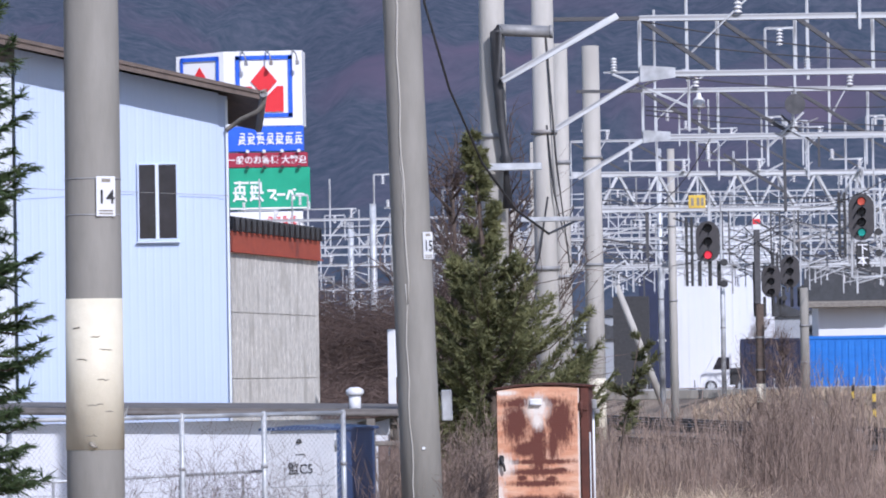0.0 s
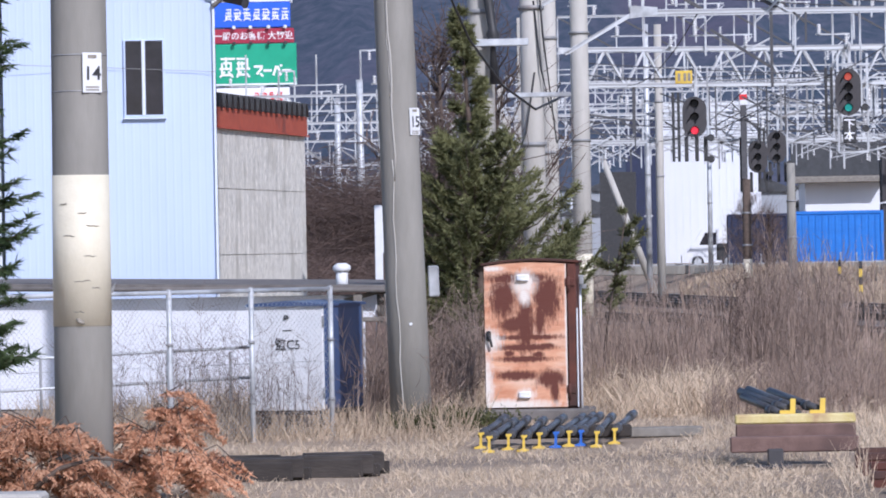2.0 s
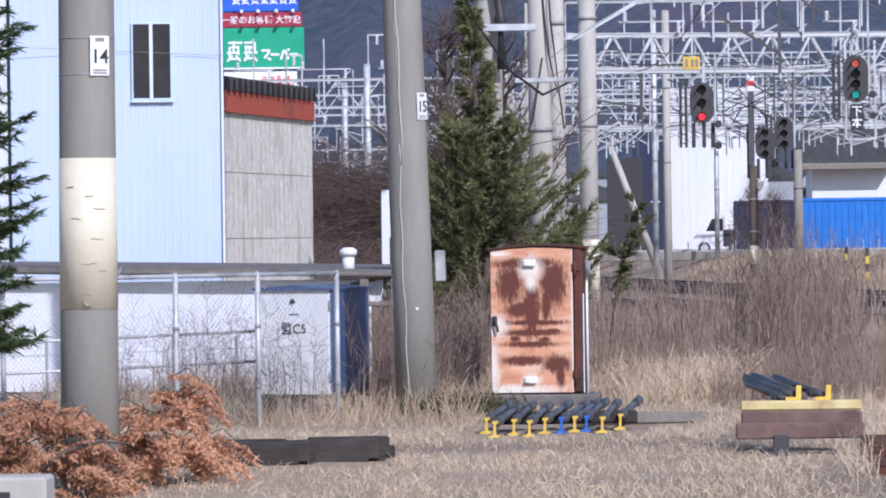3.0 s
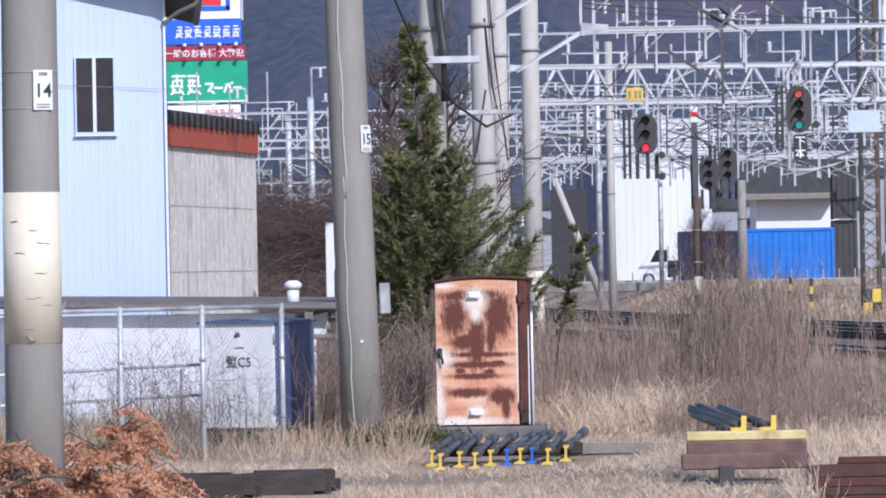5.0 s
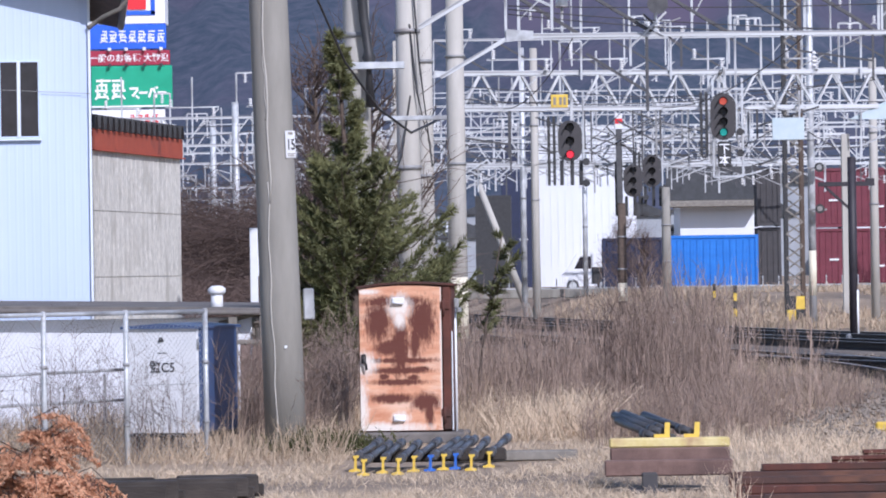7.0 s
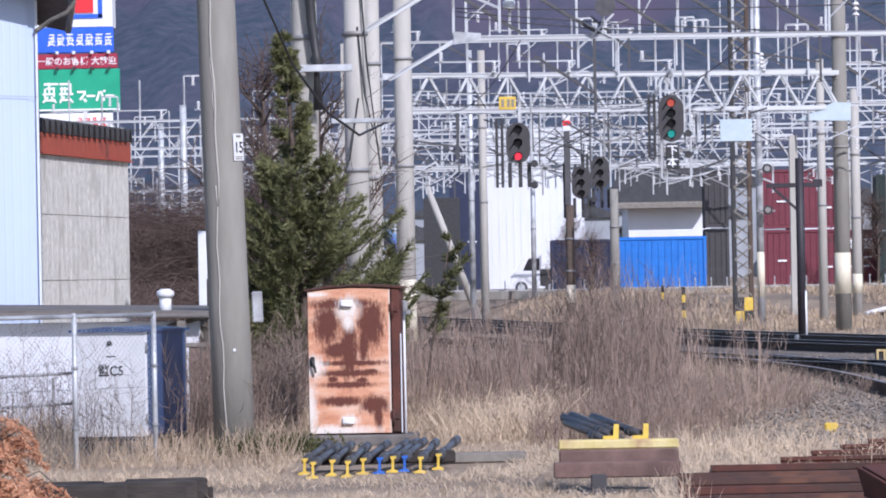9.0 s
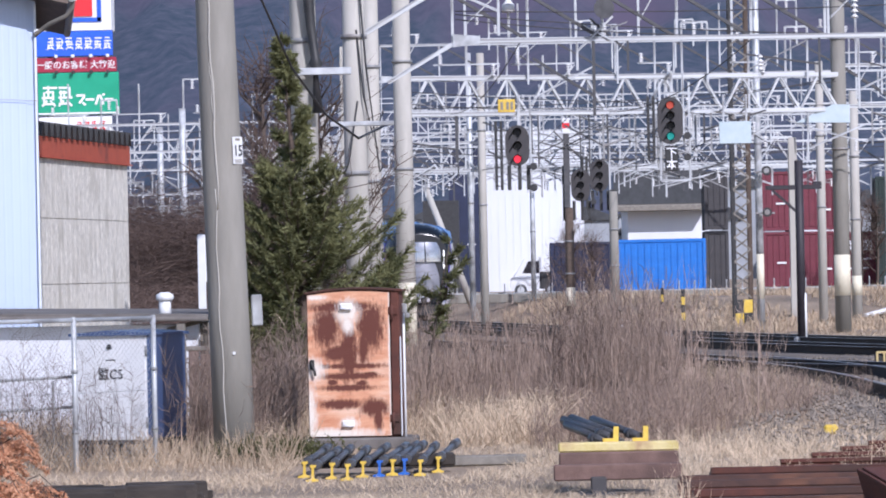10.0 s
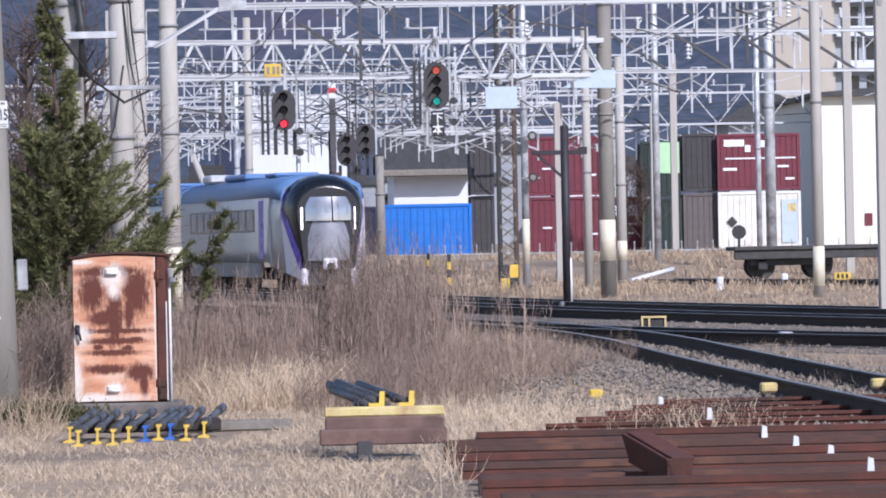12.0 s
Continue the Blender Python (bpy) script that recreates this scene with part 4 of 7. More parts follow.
def hangers():
    """Frames that hang from the beams, with insulators."""
    rnd = random.Random(11)
    for (xa, n, dx, x0, x1, y0, y1, za) in ((0.4, 5, 1.7, -0.3, 9.6, 65, 66, 6.72), (0.2, 7, 1.6, -0.35, 12, 84, 85.5, 6.86), (-0.5, 8, 1.25, -1.7, 9.75, 120, 123, 6.92), (-2.5, 10, 1.25, -3.5, 10.5, 150, 152, 6.1), (-5, 15, 1.35, -6, 16, 176, 178, 6.7),
                                            (10.5, 8, 1.6, 9.9, 24, 124, 128, 7.2), (-8, 20, 1.65, -10, 26, 205, 207, 8.0), (-13.5, 6, 1.3, -14, -5.5, 150, 150, 6.9), (-15, 6, 1.3, -15.6, -7, 170, 170, 5.9), (-2, 12, 1.7, -3, 20, 150, 151, 9.3), (-4, 13, 1.6, -5, 18, 190, 191, 8.6), (-15, 7, 1.3, -15.8, -5.4, 185, 186, 7.5), (-16, 7, 1.3, -16.5, -6.2, 190, 191, 4.9)):
        for k in range(n):
            x = xa + k * dx + rnd.uniform(-0.35, 0.35)
            y = y0 + (x - x0) * (y1 - y0) / (x1 - x0)
            ya = y0
            h = rnd.uniform(0.5, 1.5)
            w = rnd.uniform(0.45, 0.95)
            e = thing("wire_hanger", "galvanised frame with white insulators for the overhead wires", "wire support", (x, y, za), group="wire supports")
            t = 0.045 if ya < 100 else 0.055
            bar("post", (0, 0, -0.9), (0, 0, h), t, M_STEEL, e)
            if k % 2:
                bar("post", (w, 0, -0.2), (w, 0, h), t, M_STEEL, e)
                bar("arm", (0, 0, h), (w, 0, h), t, M_STEEL, e)
                insulator(e, (w / 2, 0, h), 0.32)
            else:
                bar("arm", (-w, 0, 0.35), (w, 0, 0.35), t * 0.8, M_STEEL, e)
                insulator(e, (-w * 0.8, 0, 0.62), 0.26)
                insulator(e, (w * 0.8, 0, 0.35), 0.30)
                bar("stay", (0, 0, -0.55), (w, 0, 0.3), t * 0.6, M_STEEL, e)


hangers()


def cantilevers():
    """Sloping bracket arms with insulators and stays that fill the space under the beams."""
    rnd = random.Random(23)
    mats = (M_STEEL, M_STEEL, M_STEELD, M_DIAG)
    rows = [(0.2, 9.5, -0.3, 9.6, 65, 66, 5.0, 5.93, 6), (0.0, 11.5, -0.35, 12, 84, 85.5, 4.9, 6.02, 9), (-0.5, 9.6, -1.7, 9.75, 120, 123, 4.6, 5.98, 20), (-2.5, 10.2, -3.5, 10.5, 150, 152, 4.5, 5.2, 22), (-5, 15.5, -6, 16, 176, 178, 4.9, 5.7, 22),
            (10.5, 23, 9.9, 24, 124, 128, 5.0, 6.1, 10), (-9, 25, -10, 26, 205, 207, 5.6, 6.6, 24), (-13.5, -6, -14, -5.5, 150, 150, 3.6, 6.0, 14), (-15, -7.4, -15.6, -7, 170, 170, 2.8, 5.0, 14), (-16.5, -6.5, -17, -6, 200, 200, 2.2, 3.6, 12), (-2, 18, -3, 20, 150, 151, 6.6, 8.2, 12)]
    for x0, x1, ga, gb, ya, yb, z0, z1, n in rows:
        for k in range(n):
            x, z = rnd.uniform(x0, x1), rnd.uniform(z0, z1 - 0.2)
            y = ya + (x - ga) * (yb - ya) / (gb - ga)
            e = thing("bracket_arm", "sloping steel bracket arm with insulators under the beam", "wire support", (x, y, z), group="bracket arms")
            l = rnd.uniform(0.6, 1.7) * rnd.choice((-1, 1))
            t = rnd.uniform(0.03, 0.06)
            m = rnd.choice(mats)
            bar("arm", (0, 0, 0), (l, 0, rnd.uniform(0.1, 0.75)), t, m, e)
            bar("stay", (0, 0, 0.55), (l, 0, rnd.uniform(-0.1, 0.3)), t * 0.6, rnd.choice(mats), e)
            bar("post", (0, 0, -0.35), (0, 0, z1 - z), t * 1.1, m, e)
            if k % 2:
                insulator(e, (l * 0.8, 0, 0.2), 0.30, n=4, r=0.06)


cantilevers()


def wires():
    rnd = random.Random(5)
    beams = ((-0.3, 9.6, 65, 66, 5.93, 6.72), (-0.35, 12, 84, 85.5, 6.02, 6.86), (-1.7, 9.75, 120, 123, 5.98, 6.92), (-3.5, 10.5, 150, 152, 5.2, 6.1), (-6, 16, 176, 178, 5.7, 6.7), (-10, 26, 205, 207, 6.6, 8.0), (-14, -5.5, 150, 150, 6.0, 6.9), (-15.6, -7, 170, 170, 5.0, 5.9))
    runs = []
    for x0, x1, y0, y1, lo, hi in beams:
        for k in range(3):
            za, zb = rnd.uniform(lo, hi), rnd.uniform(lo, hi)
            runs.append(((x0 + 0.05, y0 - 0.03, za), (x1 - 0.05, y1 - 0.03, zb), rnd.uniform(0.1, 0.5)))
    for (xa, ya, za), (xb, yb, zb) in (((0.9, 84.2, 6.02), (-0.6, 120.3, 5.98)), ((5.2, 84.7, 6.02), (3.6, 121.4, 5.98)), ((2.6, 121.2, 5.98), (0.2, 150.5, 5.2)), ((7.4, 122.3, 5.98), (5.0, 151.2, 5.2)), ((3.4, 151, 6.1), (1.0, 176.6, 6.7)), ((8.4, 151.7, 6.1), (9.0, 177.3, 6.7))):
        runs.append(((xa, ya, za), (xb, yb, zb), 0.35))
    for a, b, sag in runs:
        a, b = Vector(a), Vector(b)
        pts = [a.lerp(b, k / 16) - Vector((0, 0, sag * 4 * (k / 16) * (1 - k / 16))) for k in range(17)]
        s = Shape().tube([p - a for p in pts], 0.006 + a.y * 0.00005, 5)
        solo("overhead_wire", s, M_CGREY, "thin dark overhead line wire", "wire", tuple(a), group="overhead wires")
    for z0, z1, dx in ((6.6, 3.2, 0.42), (4.2, 2.9, -0.45), (5.2, 3.7, 0.30)):
        s = Shape().tube([(0, 0, 0), (dx * 0.3, -0.03, (z1 - z0) / 2 - 0.2), (dx * 0.7, -0.03, z1 - z0), (dx * 1.2, -0.02, z1 - z0 + 0.35)], 0.014, 6)
        solo("hanging_cable", s, M_BLACK, "black slack cable on the concrete pole", "cable", (-1.62, 64.44, z0))


wires()


def signal(label, at, lit, tall, arms):
    """A colour light signal on a dark oval board, hung in a frame."""
    e = thing("railway_signal", label, "signal", at, group="signals")
    h, w = (1.06, 0.62) if not tall else (1.22, 0.66)
    pts = [(w / 2 * math.cos(a), (h - w) / 2 + w / 2 * math.sin(a)) for a in [math.pi * k / 10 for k in range(11)]]
    pts += [(-x, -z) for x, z in pts]
    b = part("back_board", Shape().prism(pts, -0.02, 0.03), M_CGREY, e, "dark grey oval backing board")
    n = 4 if tall else 3
    for k in range(n):
        z = (h * 0.66) * (0.5 - k / (n - 1)) if n > 1 else 0
        s = Shape()
        for q in range(10):
            a0, a1 = math.radians(-20 + 22 * q), math.radians(-20 + 22 * (q + 1))
            s.add([(0.115 * math.cos(a), y, z + 0.115 * math.sin(a)) for a in (a0, a1) for y in (-0.02, -0.24)], [(0, 1, 3, 2)], True)
        part("hood", s, M_BLACK, b)
        part("lens", Shape().tube([(0, -0.05, z), (0, -0.02, z)], [0.085, 0.095], 14), lit.get(k, M_BLACK), b, "glowing lamp" if k in lit else "")
    part("casing", Shape().box((0, 0.14, 0), (w * 0.6, 0.22, h * 0.85), 0.03), M_BLACK, e)
    for x in (-w / 2 - 0.10, -w / 2 - 0.24):
        bar("ladder_rail", (x, 0.05, 0.65), (x, 0.05, -1.15 if not tall else -1.0), 0.075, M_BLACK, e)
    for k in range(7):
        bar("ladder_rung", (-w / 2 - 0.24, 0.05, 0.4 - 0.24 * k), (-w / 2 - 0.10, 0.05, 0.4 - 0.24 * k), 0.03, M_BLACK, e)
    if tall:
        for x in (-0.26, 0.50):
            bar("frame", (x, 0.08, 1.0), (x, 0.08, -1.55), 0.06, M_STEEL, e)
        bar("frame", (-0.26, 0.08, -1.55), (0.50, 0.08, -1.55), 0.06, M_STEEL, e)
        bar("frame", (-0.3, 0.08, 0.72), (0.55, 0.08, 0.72), 0.06, M_STEEL, e)
        part("route_board", Shape().box((0.02, 0.0, -0.98), (0.34, 0.10, 0.66), 0.02), M_BLACK, e)
        lettering("route_letters", "下\n本", 0.30, (0.02, -0.06, -1.0), M_SWHITE, e)
    else:
        for x in (-0.22, 0.05, 0.28):
            bar("frame", (x, 0.1, -0.5), (x, 0.1, -1.15), 0.10, M_BLACK, e)
    for k in range(2):
        part("shunt_lamp", Shape().tube([(w / 2 + 0.1, -0.12, -0.55 - 0.55 * k + (0.15 if tall else 0)), (w / 2 + 0.1, 0.1, -0.55 - 0.55 * k + (0.15 if tall else 0))], [0.10, 0.085], 10), M_BLACK, e)
    bar("hanger", (0.05, 0.1, h / 2), (0.05, 0.1, 1.3), 0.08, M_STEEL, e)
    bar("hanger", (0.35, 0.1, -0.6), (0.35, 0.1, 1.3), 0.05, M_STEEL, e)
    for z, reach in arms:
        bar("beam_arm", (0.05, 0.1, z), (0.05, reach, z), 0.07, M_STEEL, e)
    return e


signal("dark railway signal showing a red light", (1.12, 119.4, 5.09), {2: G_RED}, False, [(0.89, 1.36)])
signal("tall dark railway signal showing amber and green lights", (5.11, 119.6, 5.66), {0: G_AMBER, 3: G_GREEN}, True, [(0.32, 2.2), (1.26, 2.2)])
sg = signal("dark unlit railway signals seen from behind", (4.07, 150.4, 4.945), {}, False, [(0.255, 0.72), (0.564, 0.72)])
copy_thing(sg, pose(3.45, 150.4, 4.636))


def small_yard_boards():
    e = thing("number_board", "yellow board with dark figures on the signal gantry", "sign", (0.86, 119.2, 6.12))
    part("board", Shape().box((0, 0, 0), (0.44, 0.03, 0.34), 0.01), M_YELLOW, e)
    for x in (-0.12, 0.03, 0.14):
        part("figure_bar", Shape().box((x, -0.02, 0), (0.07, 0.012, 0.2)), M_CRACK, e)
    e = thing("blank_board", "pale blue-white panel on the gantry", "panel", (6.85, 120.6, 5.35))
    part("panel", Shape().box((0, 0, 0), (0.84, 0.04, 0.58), 0.01), M_PALEB, e)
    for x in (-0.3, 0.3):
        bar("strap", (x, 0.03, -0.1), (x, 0.03, 1.0), 0.05, M_STEEL, e)
        bar("beam_arm", (x, 0.03, 0.63), (x, 1.75, 0.63), 0.05, M_STEEL, e)
    e = thing("banded_post", "red and white banded post far off", "marker", (3.0, 150, 3.9))
    part("post", Shape().box((0, 0, 1.3), (0.2, 0.2, 2.6), 0.02), M_DIAG, e)
    for k, m in enumerate((M_WHITE, M_SRED, M_WHITE)):
        part("band", Shape().box((0, 0, 2.5 + 0.17 * k), (0.24, 0.24, 0.17), 0.01), m, e)
    for x, z in ((0.68, 6.95),):
        e = thing("yard_lamp", "white bell-shaped yard lamp on the gantry", "lamp", (x, 84.5, z - 0.4))
        part("shade", Shape().tube([(0, 0, 0.0), (0, 0, 0.14), (0, 0, 0.22), (0, 0, 0.34)], [0.12, 0.11, 0.05, 0.03], 14), M_PORC, e)
        bar("stem", (0, 0, -0.5), (0, 0, 0.05), 0.05, M_STEEL, e)
    e = thing("loudspeaker", "round grey loudspeaker on the gantry", "loudspeaker", (2.42, 84, 6.55))
    part("horn", Shape().tube([(0, -0.2, 0), (0, -0.1, 0), (0, 0.25, 0)], [0.19, 0.17, 0.06], 16), M_DIAG, e)
    bar("bracket", (0, 0.1, 0), (0, 0.1, 0.3), 0.04, M_STEELD, e)


small_yard_boards()


def lattice_mast():
    e = thing("lattice_mast", "rust-brown lattice mast with a black and yellow base", "lattice mast", (8.15, 141, 0))
    h, w = 10.5, 0.5
    for x in (-w / 2, w / 2):
        for y in (0, w):
            bar("leg", (x, y, 0.0), (x, y, h), 0.12, M_BARK if x > 0 else M_BLACK, e)
    n = 26
    for k in range(n):
        z = 0.9 + (h - 0.9) * k / n
        dz = (h - 0.9) / n
        a, b = (-w / 2, w / 2) if k % 2 else (w / 2, -w / 2)
        bar("lacing", (a, -0.04, z), (b, -0.04, z + dz), 0.05, M_TIMBERG, e)
        bar("lacing", (b, w, z), (a, w, z + dz), 0.045, M_TIMBERG, e)
    for k in range(4):
        part("base_board", Shape().box((-0.13 + 0.27 * (k % 2), -0.06, 0.22 + 0.42 * (k // 2)), (0.27, 0.05, 0.40), 0.01), M_BLACK if (k % 2) != (k // 2) else M_YELLOW, e)
    e = thing("signal_mast", "dark painted mast with arms and a white base", "mast", (7.2, 102.3, 0))
    part("shaft", Shape().tube([(0, 0, 0), (0, 0, 4.15)], 0.095, 12), M_PLUM, e)
    part("painted_base", Shape().tube([(0.06, 0, 0.2), (0.06, 0, 1.2)], 0.06, 12), M_WHITE, e)
    for z, l in ((3.55, 0.75), (3.62, -0.3)):
        bar("arm", (-l, 0, z), (0.5, 0, z), 0.10, M_PLUM, e)
    bar("strut", (-0.6, 0, 3.5), (0, 0, 2.95), 0.06, M_PLUM, e)
    part("footing", Shape().box((0, 0, 0.05), (0.35, 0.35, 0.35), 0.04), M_STEELD, e)
    e = thing("lamp_bracket", "pair of small dark lamps on the steel pole", "lamp", (8.3, 133.1, 3.4))
    for z in (0.0, 1.2):
        part("lamp", Shape().tube([(0.12, -0.25, z), (0.12, 0.0, z)], [0.14, 0.10], 12), M_BLACK, e)
        part("lens", Shape().tube([(0.12, -0.27, z), (0.12, -0.25, z)], 0.08, 12), M_STEELD, e)
        bar("bracket", (-0.2, 0, z - 0.02), (0.35, 0, z - 0.02), 0.05, M_STEELD, e)
        bar("bracket", (-0.08, -0.02, z - 0.02), (-0.08, 0.26, z - 0.02), 0.05, M_STEELD, e)


lattice_mast()


# ---- buildings and containers behind the yard ----
def container(label, x0, y, z, w, h, material, rz=0.0, d=2.4, logo=None, group="freight containers"):
    e = thing("freight_container", label, "container", (x0, y, z), rz, group=group)
    part("body", Shape().box((w / 2, d / 2, h / 2), (w - 0.08, d - 0.08, h - 0.1), 0.02), material, e)
    n = max(int(w / 0.28), 3)
    s = Shape()
    for k in range(n):
        s.box((0.12 + (w - 0.24) * (k + 0.5) / n, 0.03, h / 2), ((w - 0.24) / n * 0.72, 0.035, h - 0.34), 0.012)
    part("ribs", s, material, e)
    sd = Shape()
    for k in range(8):
        sd.box((0.03, 0.15 + (d - 0.3) * (k + 0.5) / 8, h / 2), (0.05, (d - 0.3) / 8 * 0.55, h - 0.34), 0.015)
    part("side_ribs", sd, material, e)
    for x in (0.06, w - 0.06):
        for yy in (0.06, d - 0.06):
            bar("corner_post", (x, yy, 0), (x, yy, h), 0.13, material, e)
    for z2 in (0.08, h - 0.06):
        part("side_rail", Shape().box((w / 2, 0.035, z2), (w, 0.08, 0.13), 0.01), material, e)
    for sx, sz, sw, sh in logo or ():
        part("marking_bar", Shape().box((sx, -0.012, sz), (sw, 0.01, sh)), M_SWHITE, e)
    return e


M_CWHITE = surf("container_white", (0.66, 0.65, 0.61), (0.74, 0.73, 0.69), 2, 0.6, c3=(0.56, 0.53, 0.48), stain=1.2, amount=0.35)
JR = [(0.75, 2.1, 0.9, 0.3), (2.1, 2.05, 0.8, 0.3), (1.35, 1.85, 0.25, 0.3), (1.9, 1.42, 3.1, 0.07), (0.55, 0.95, 0.6, 0.12), (2.9, 1.05, 0.5, 0.1), (3.2, 0.5, 0.4, 0.1)]
SM = [(0.8, 1.2, 0.4, 0.08), (2.6, 1.55, 0.35, 0.35), (2.7, 0.9, 0.6, 0.08)]
container("maroon freight container with white markings, stacked", 20.95, 202, 3.52, 3.66, 2.5, M_CREDB, 0, logo=JR)
wc = container("white freight container with a hazard diamond", 20.95, 202, 0.85, 3.66, 2.62, M_CWHITE, 0)
part("hazard_diamond", Shape().prism([(0.35, 1.3), (0.6, 1.05), (0.85, 1.3), (0.6, 1.55)], -0.03, -0.015), M_BLACK, wc, "black hazard diamond")
part("blue_patch", Shape().box((3.15, -0.02, 1.3), (0.7, 0.02, 1.9)), M_PALEB, wc, "pale blue painted patch")
part("orange_patch", Shape().box((3.25, -0.035, 1.9), (0.35, 0.02, 0.35)), M_YELLOWW, wc)
# shaded left ends of the maroon and white containers, added as separate dark blocks
container("dark grey ribbed block, the shaded end of the maroon container", 19.45, 202.4, 3.52, 1.48, 2.55, M_CGREY)
container("grey-brown ribbed block, the shaded end of the white container", 19.45, 202.4, 0.85, 1.48, 2.6, surf("container_white_shaded", (0.10, 0.085, 0.085), (0.14, 0.12, 0.12), 3, 0.7))
# the shadow over its lower half is put into the dark body colour
gc = container("mint freight container, lower half coloured dark as in shadow, stacked", 18.25, 201.5, 3.3, 1.0, 2.45, M_CGREEN)
part("mint_lit_part", Shape().box((0.5, -0.025, 1.72), (0.94, 0.03, 1.36), 0.01), M_CMINT, gc, "mint green sunlit upper half")
# left end in shade, added as a narrow dark block
container("dark green block, the shaded end of the mint container", 17.55, 201.8, 3.3, 0.7, 2.45, M_CGREEN)
container("dark green ribbed freight container", 17.6, 201.6, 0.85, 1.7, 2.4, M_CGREEN)
container("maroon freight container, stacked on another", 12.6, 202, 3.45, 3.2, 2.6, M_CREDB, 0, logo=SM)
container("maroon ribbed freight container on the yard", 12.6, 202, 0.85, 3.2, 2.55, M_CREDB, 0, logo=SM)
container("maroon freight container with large white markings", 15.9, 203, 0.85, 1.75, 2.5, M_CREDB, 0, logo=[(0.9, 1.9, 1.3, 0.45), (0.9, 1.3, 1.2, 0.08), (0.9, 0.9, 1.0, 0.08)])
# container ends turned from the sun, their shade given as charcoal colour
container("charcoal ribbed block, the shaded end of a stacked container", 9.75, 196, 3.5, 1.0, 2.5, M_CGREY)
container("charcoal ribbed block, the shaded end of the container below", 9.75, 196, 0.85, 1.0, 2.6, M_CGREY)
container("bright blue ribbed freight container", 5.65, 188.5, 0.82, 3.75, 2.28, M_CBLUE)
container("dark navy ribbed freight container", 3.0, 186, 0.82, 2.45, 2.2, M_CNAVY)


def shed_building(name, label, cat, x0, x1, y, d, zb, zt, wall, roofm=None, over=0.3, rise=0.0):
    e = thing(name, label, cat, (x0, y, 0))
    w = x1 - x0
    part("wall", Shape().box((w / 2, d / 2, zt / 2), (w, d, zt)), wall, e)
    if roofm:
        part("roof", Shape().prism([(-over, zt), (w + over, zt), (w + over, zt + 0.15), (w / 2, zt + 0.15 + rise), (-over, zt + 0.15)], -over, d + over), roofm, e)
    return e


w1 = shed_building("white_warehouse", "large white windowless warehouse with a navy corner", "warehouse", 0.30, 6.35, 270, 20, 0, 10.2, M_WALLW)
for k in range(14):
    part("panel_joint", Shape().box((0.2 + 0.43 * k, -0.012, 5.1), (0.03, 0.02, 10.1)), M_SIDINGW, w1)
part("navy_corner", Shape().box((-0.95, 0.2, 4.9), (1.75, 6, 9.9), 0.02), M_CNAVY, w1, "navy blue corner block")
part("wall_mark", Shape().box((-0.55, -2.83, 3.6), (0.5, 0.02, 0.1)), M_WHITE, w1)
# plain black box left of the navy corner
shed_building("dark_shed", "plain black shed block beside the white warehouse", "shed", -3.0, -0.95, 262, 8, 0, 6.1, M_BLACK)
w2 = shed_building("office_block", "white low office with a long pale canopy", "building", 7.6, 11.7, 230, 10, 0, 5.0, M_WALLW, M_TIMBERG, 0.5)
part("dark_glazing", Shape().box((1.6, -0.05, 6.0), (4.6, 0.1, 1.7), 0.02), M_TILE, w2)
part("canopy", Shape().box((1.6, -0.6, 4.95), (4.6, 1.4, 0.28), 0.03), M_TIMBERG, w2)
w3 = shed_building("cream_warehouse", "large cream-white warehouse with a dark doorway", "warehouse", 25.75, 42, 203.5, 18, 0, 7.65, M_WALLC, M_TILE, 0.5, 0.6)
part("doorway", Shape().box((2.85, -0.02, 3.6), (0.75, 0.06, 5.2)), M_CNAVY, w3)
part("red_panel", Shape().box((2.05, -0.02, 2.15), (0.35, 0.04, 0.55)), M_CREDB, w3)
w4 = shed_building("apartment_block", "tall grey apartment block with balconies", "building", 46.7, 62, 400, 14, 0, 26, M_WALLG)
part("end_wall", Shape().box((2.6, -0.3, 13), (5.2, 0.6, 26)), surf("beige_end_wall", (0.40, 0.36, 0.31), (0.46, 0.42, 0.36), 0.4, 0.8), w4)
for fl in range(8):
    for k in range(4):
        win = part("window", Shape().box((6.6 + 2.2 * k, -0.06, 2.3 + 3 * fl), (1.5, 0.12, 1.7), 0.03), M_GLASS, w4)
        part("window_frame", Shape().box((6.6 + 2.2 * k, -0.14, 2.3 + 3 * fl), (0.12, 0.08, 1.7)), M_WHITE, win)
    part("balcony", Shape().box((9.9, -0.6, 1.0 + 3 * fl), (9.2, 1.2, 0.9), 0.03), M_SIDINGW, w4)
w5 = shed_building("dwelling", "blue-grey house with a dark tiled gable roof", "house", 31.9, 37.4, 300, 9, 0, 8.8, M_WALLG, M_TILE, 0.7, 2.0)
for k in range(2):
    part("window", Shape().box((1.6 + 2.4 * k, -0.05, 7.4), (1.3, 0.1, 1.4), 0.03), M_GLASS, w5)


def distant_town():
    """Rows of small far houses and trees under the mountain."""
    r = random.Random(21)
    for k in range(60):
        x, y = r.uniform(-40, 85), r.uniform(520, 760)
        w, h = r.uniform(4, 8), r.uniform(5, 12)
        shed_building("distant_house", "small distant house with a dark roof", "house", x, x + w, y, 8, 0, h, r.choice((M_WALLW, M_WALLG, M_WALLG, M_WALLG)), M_TILE, 0.5, 1.6)


distant_town()


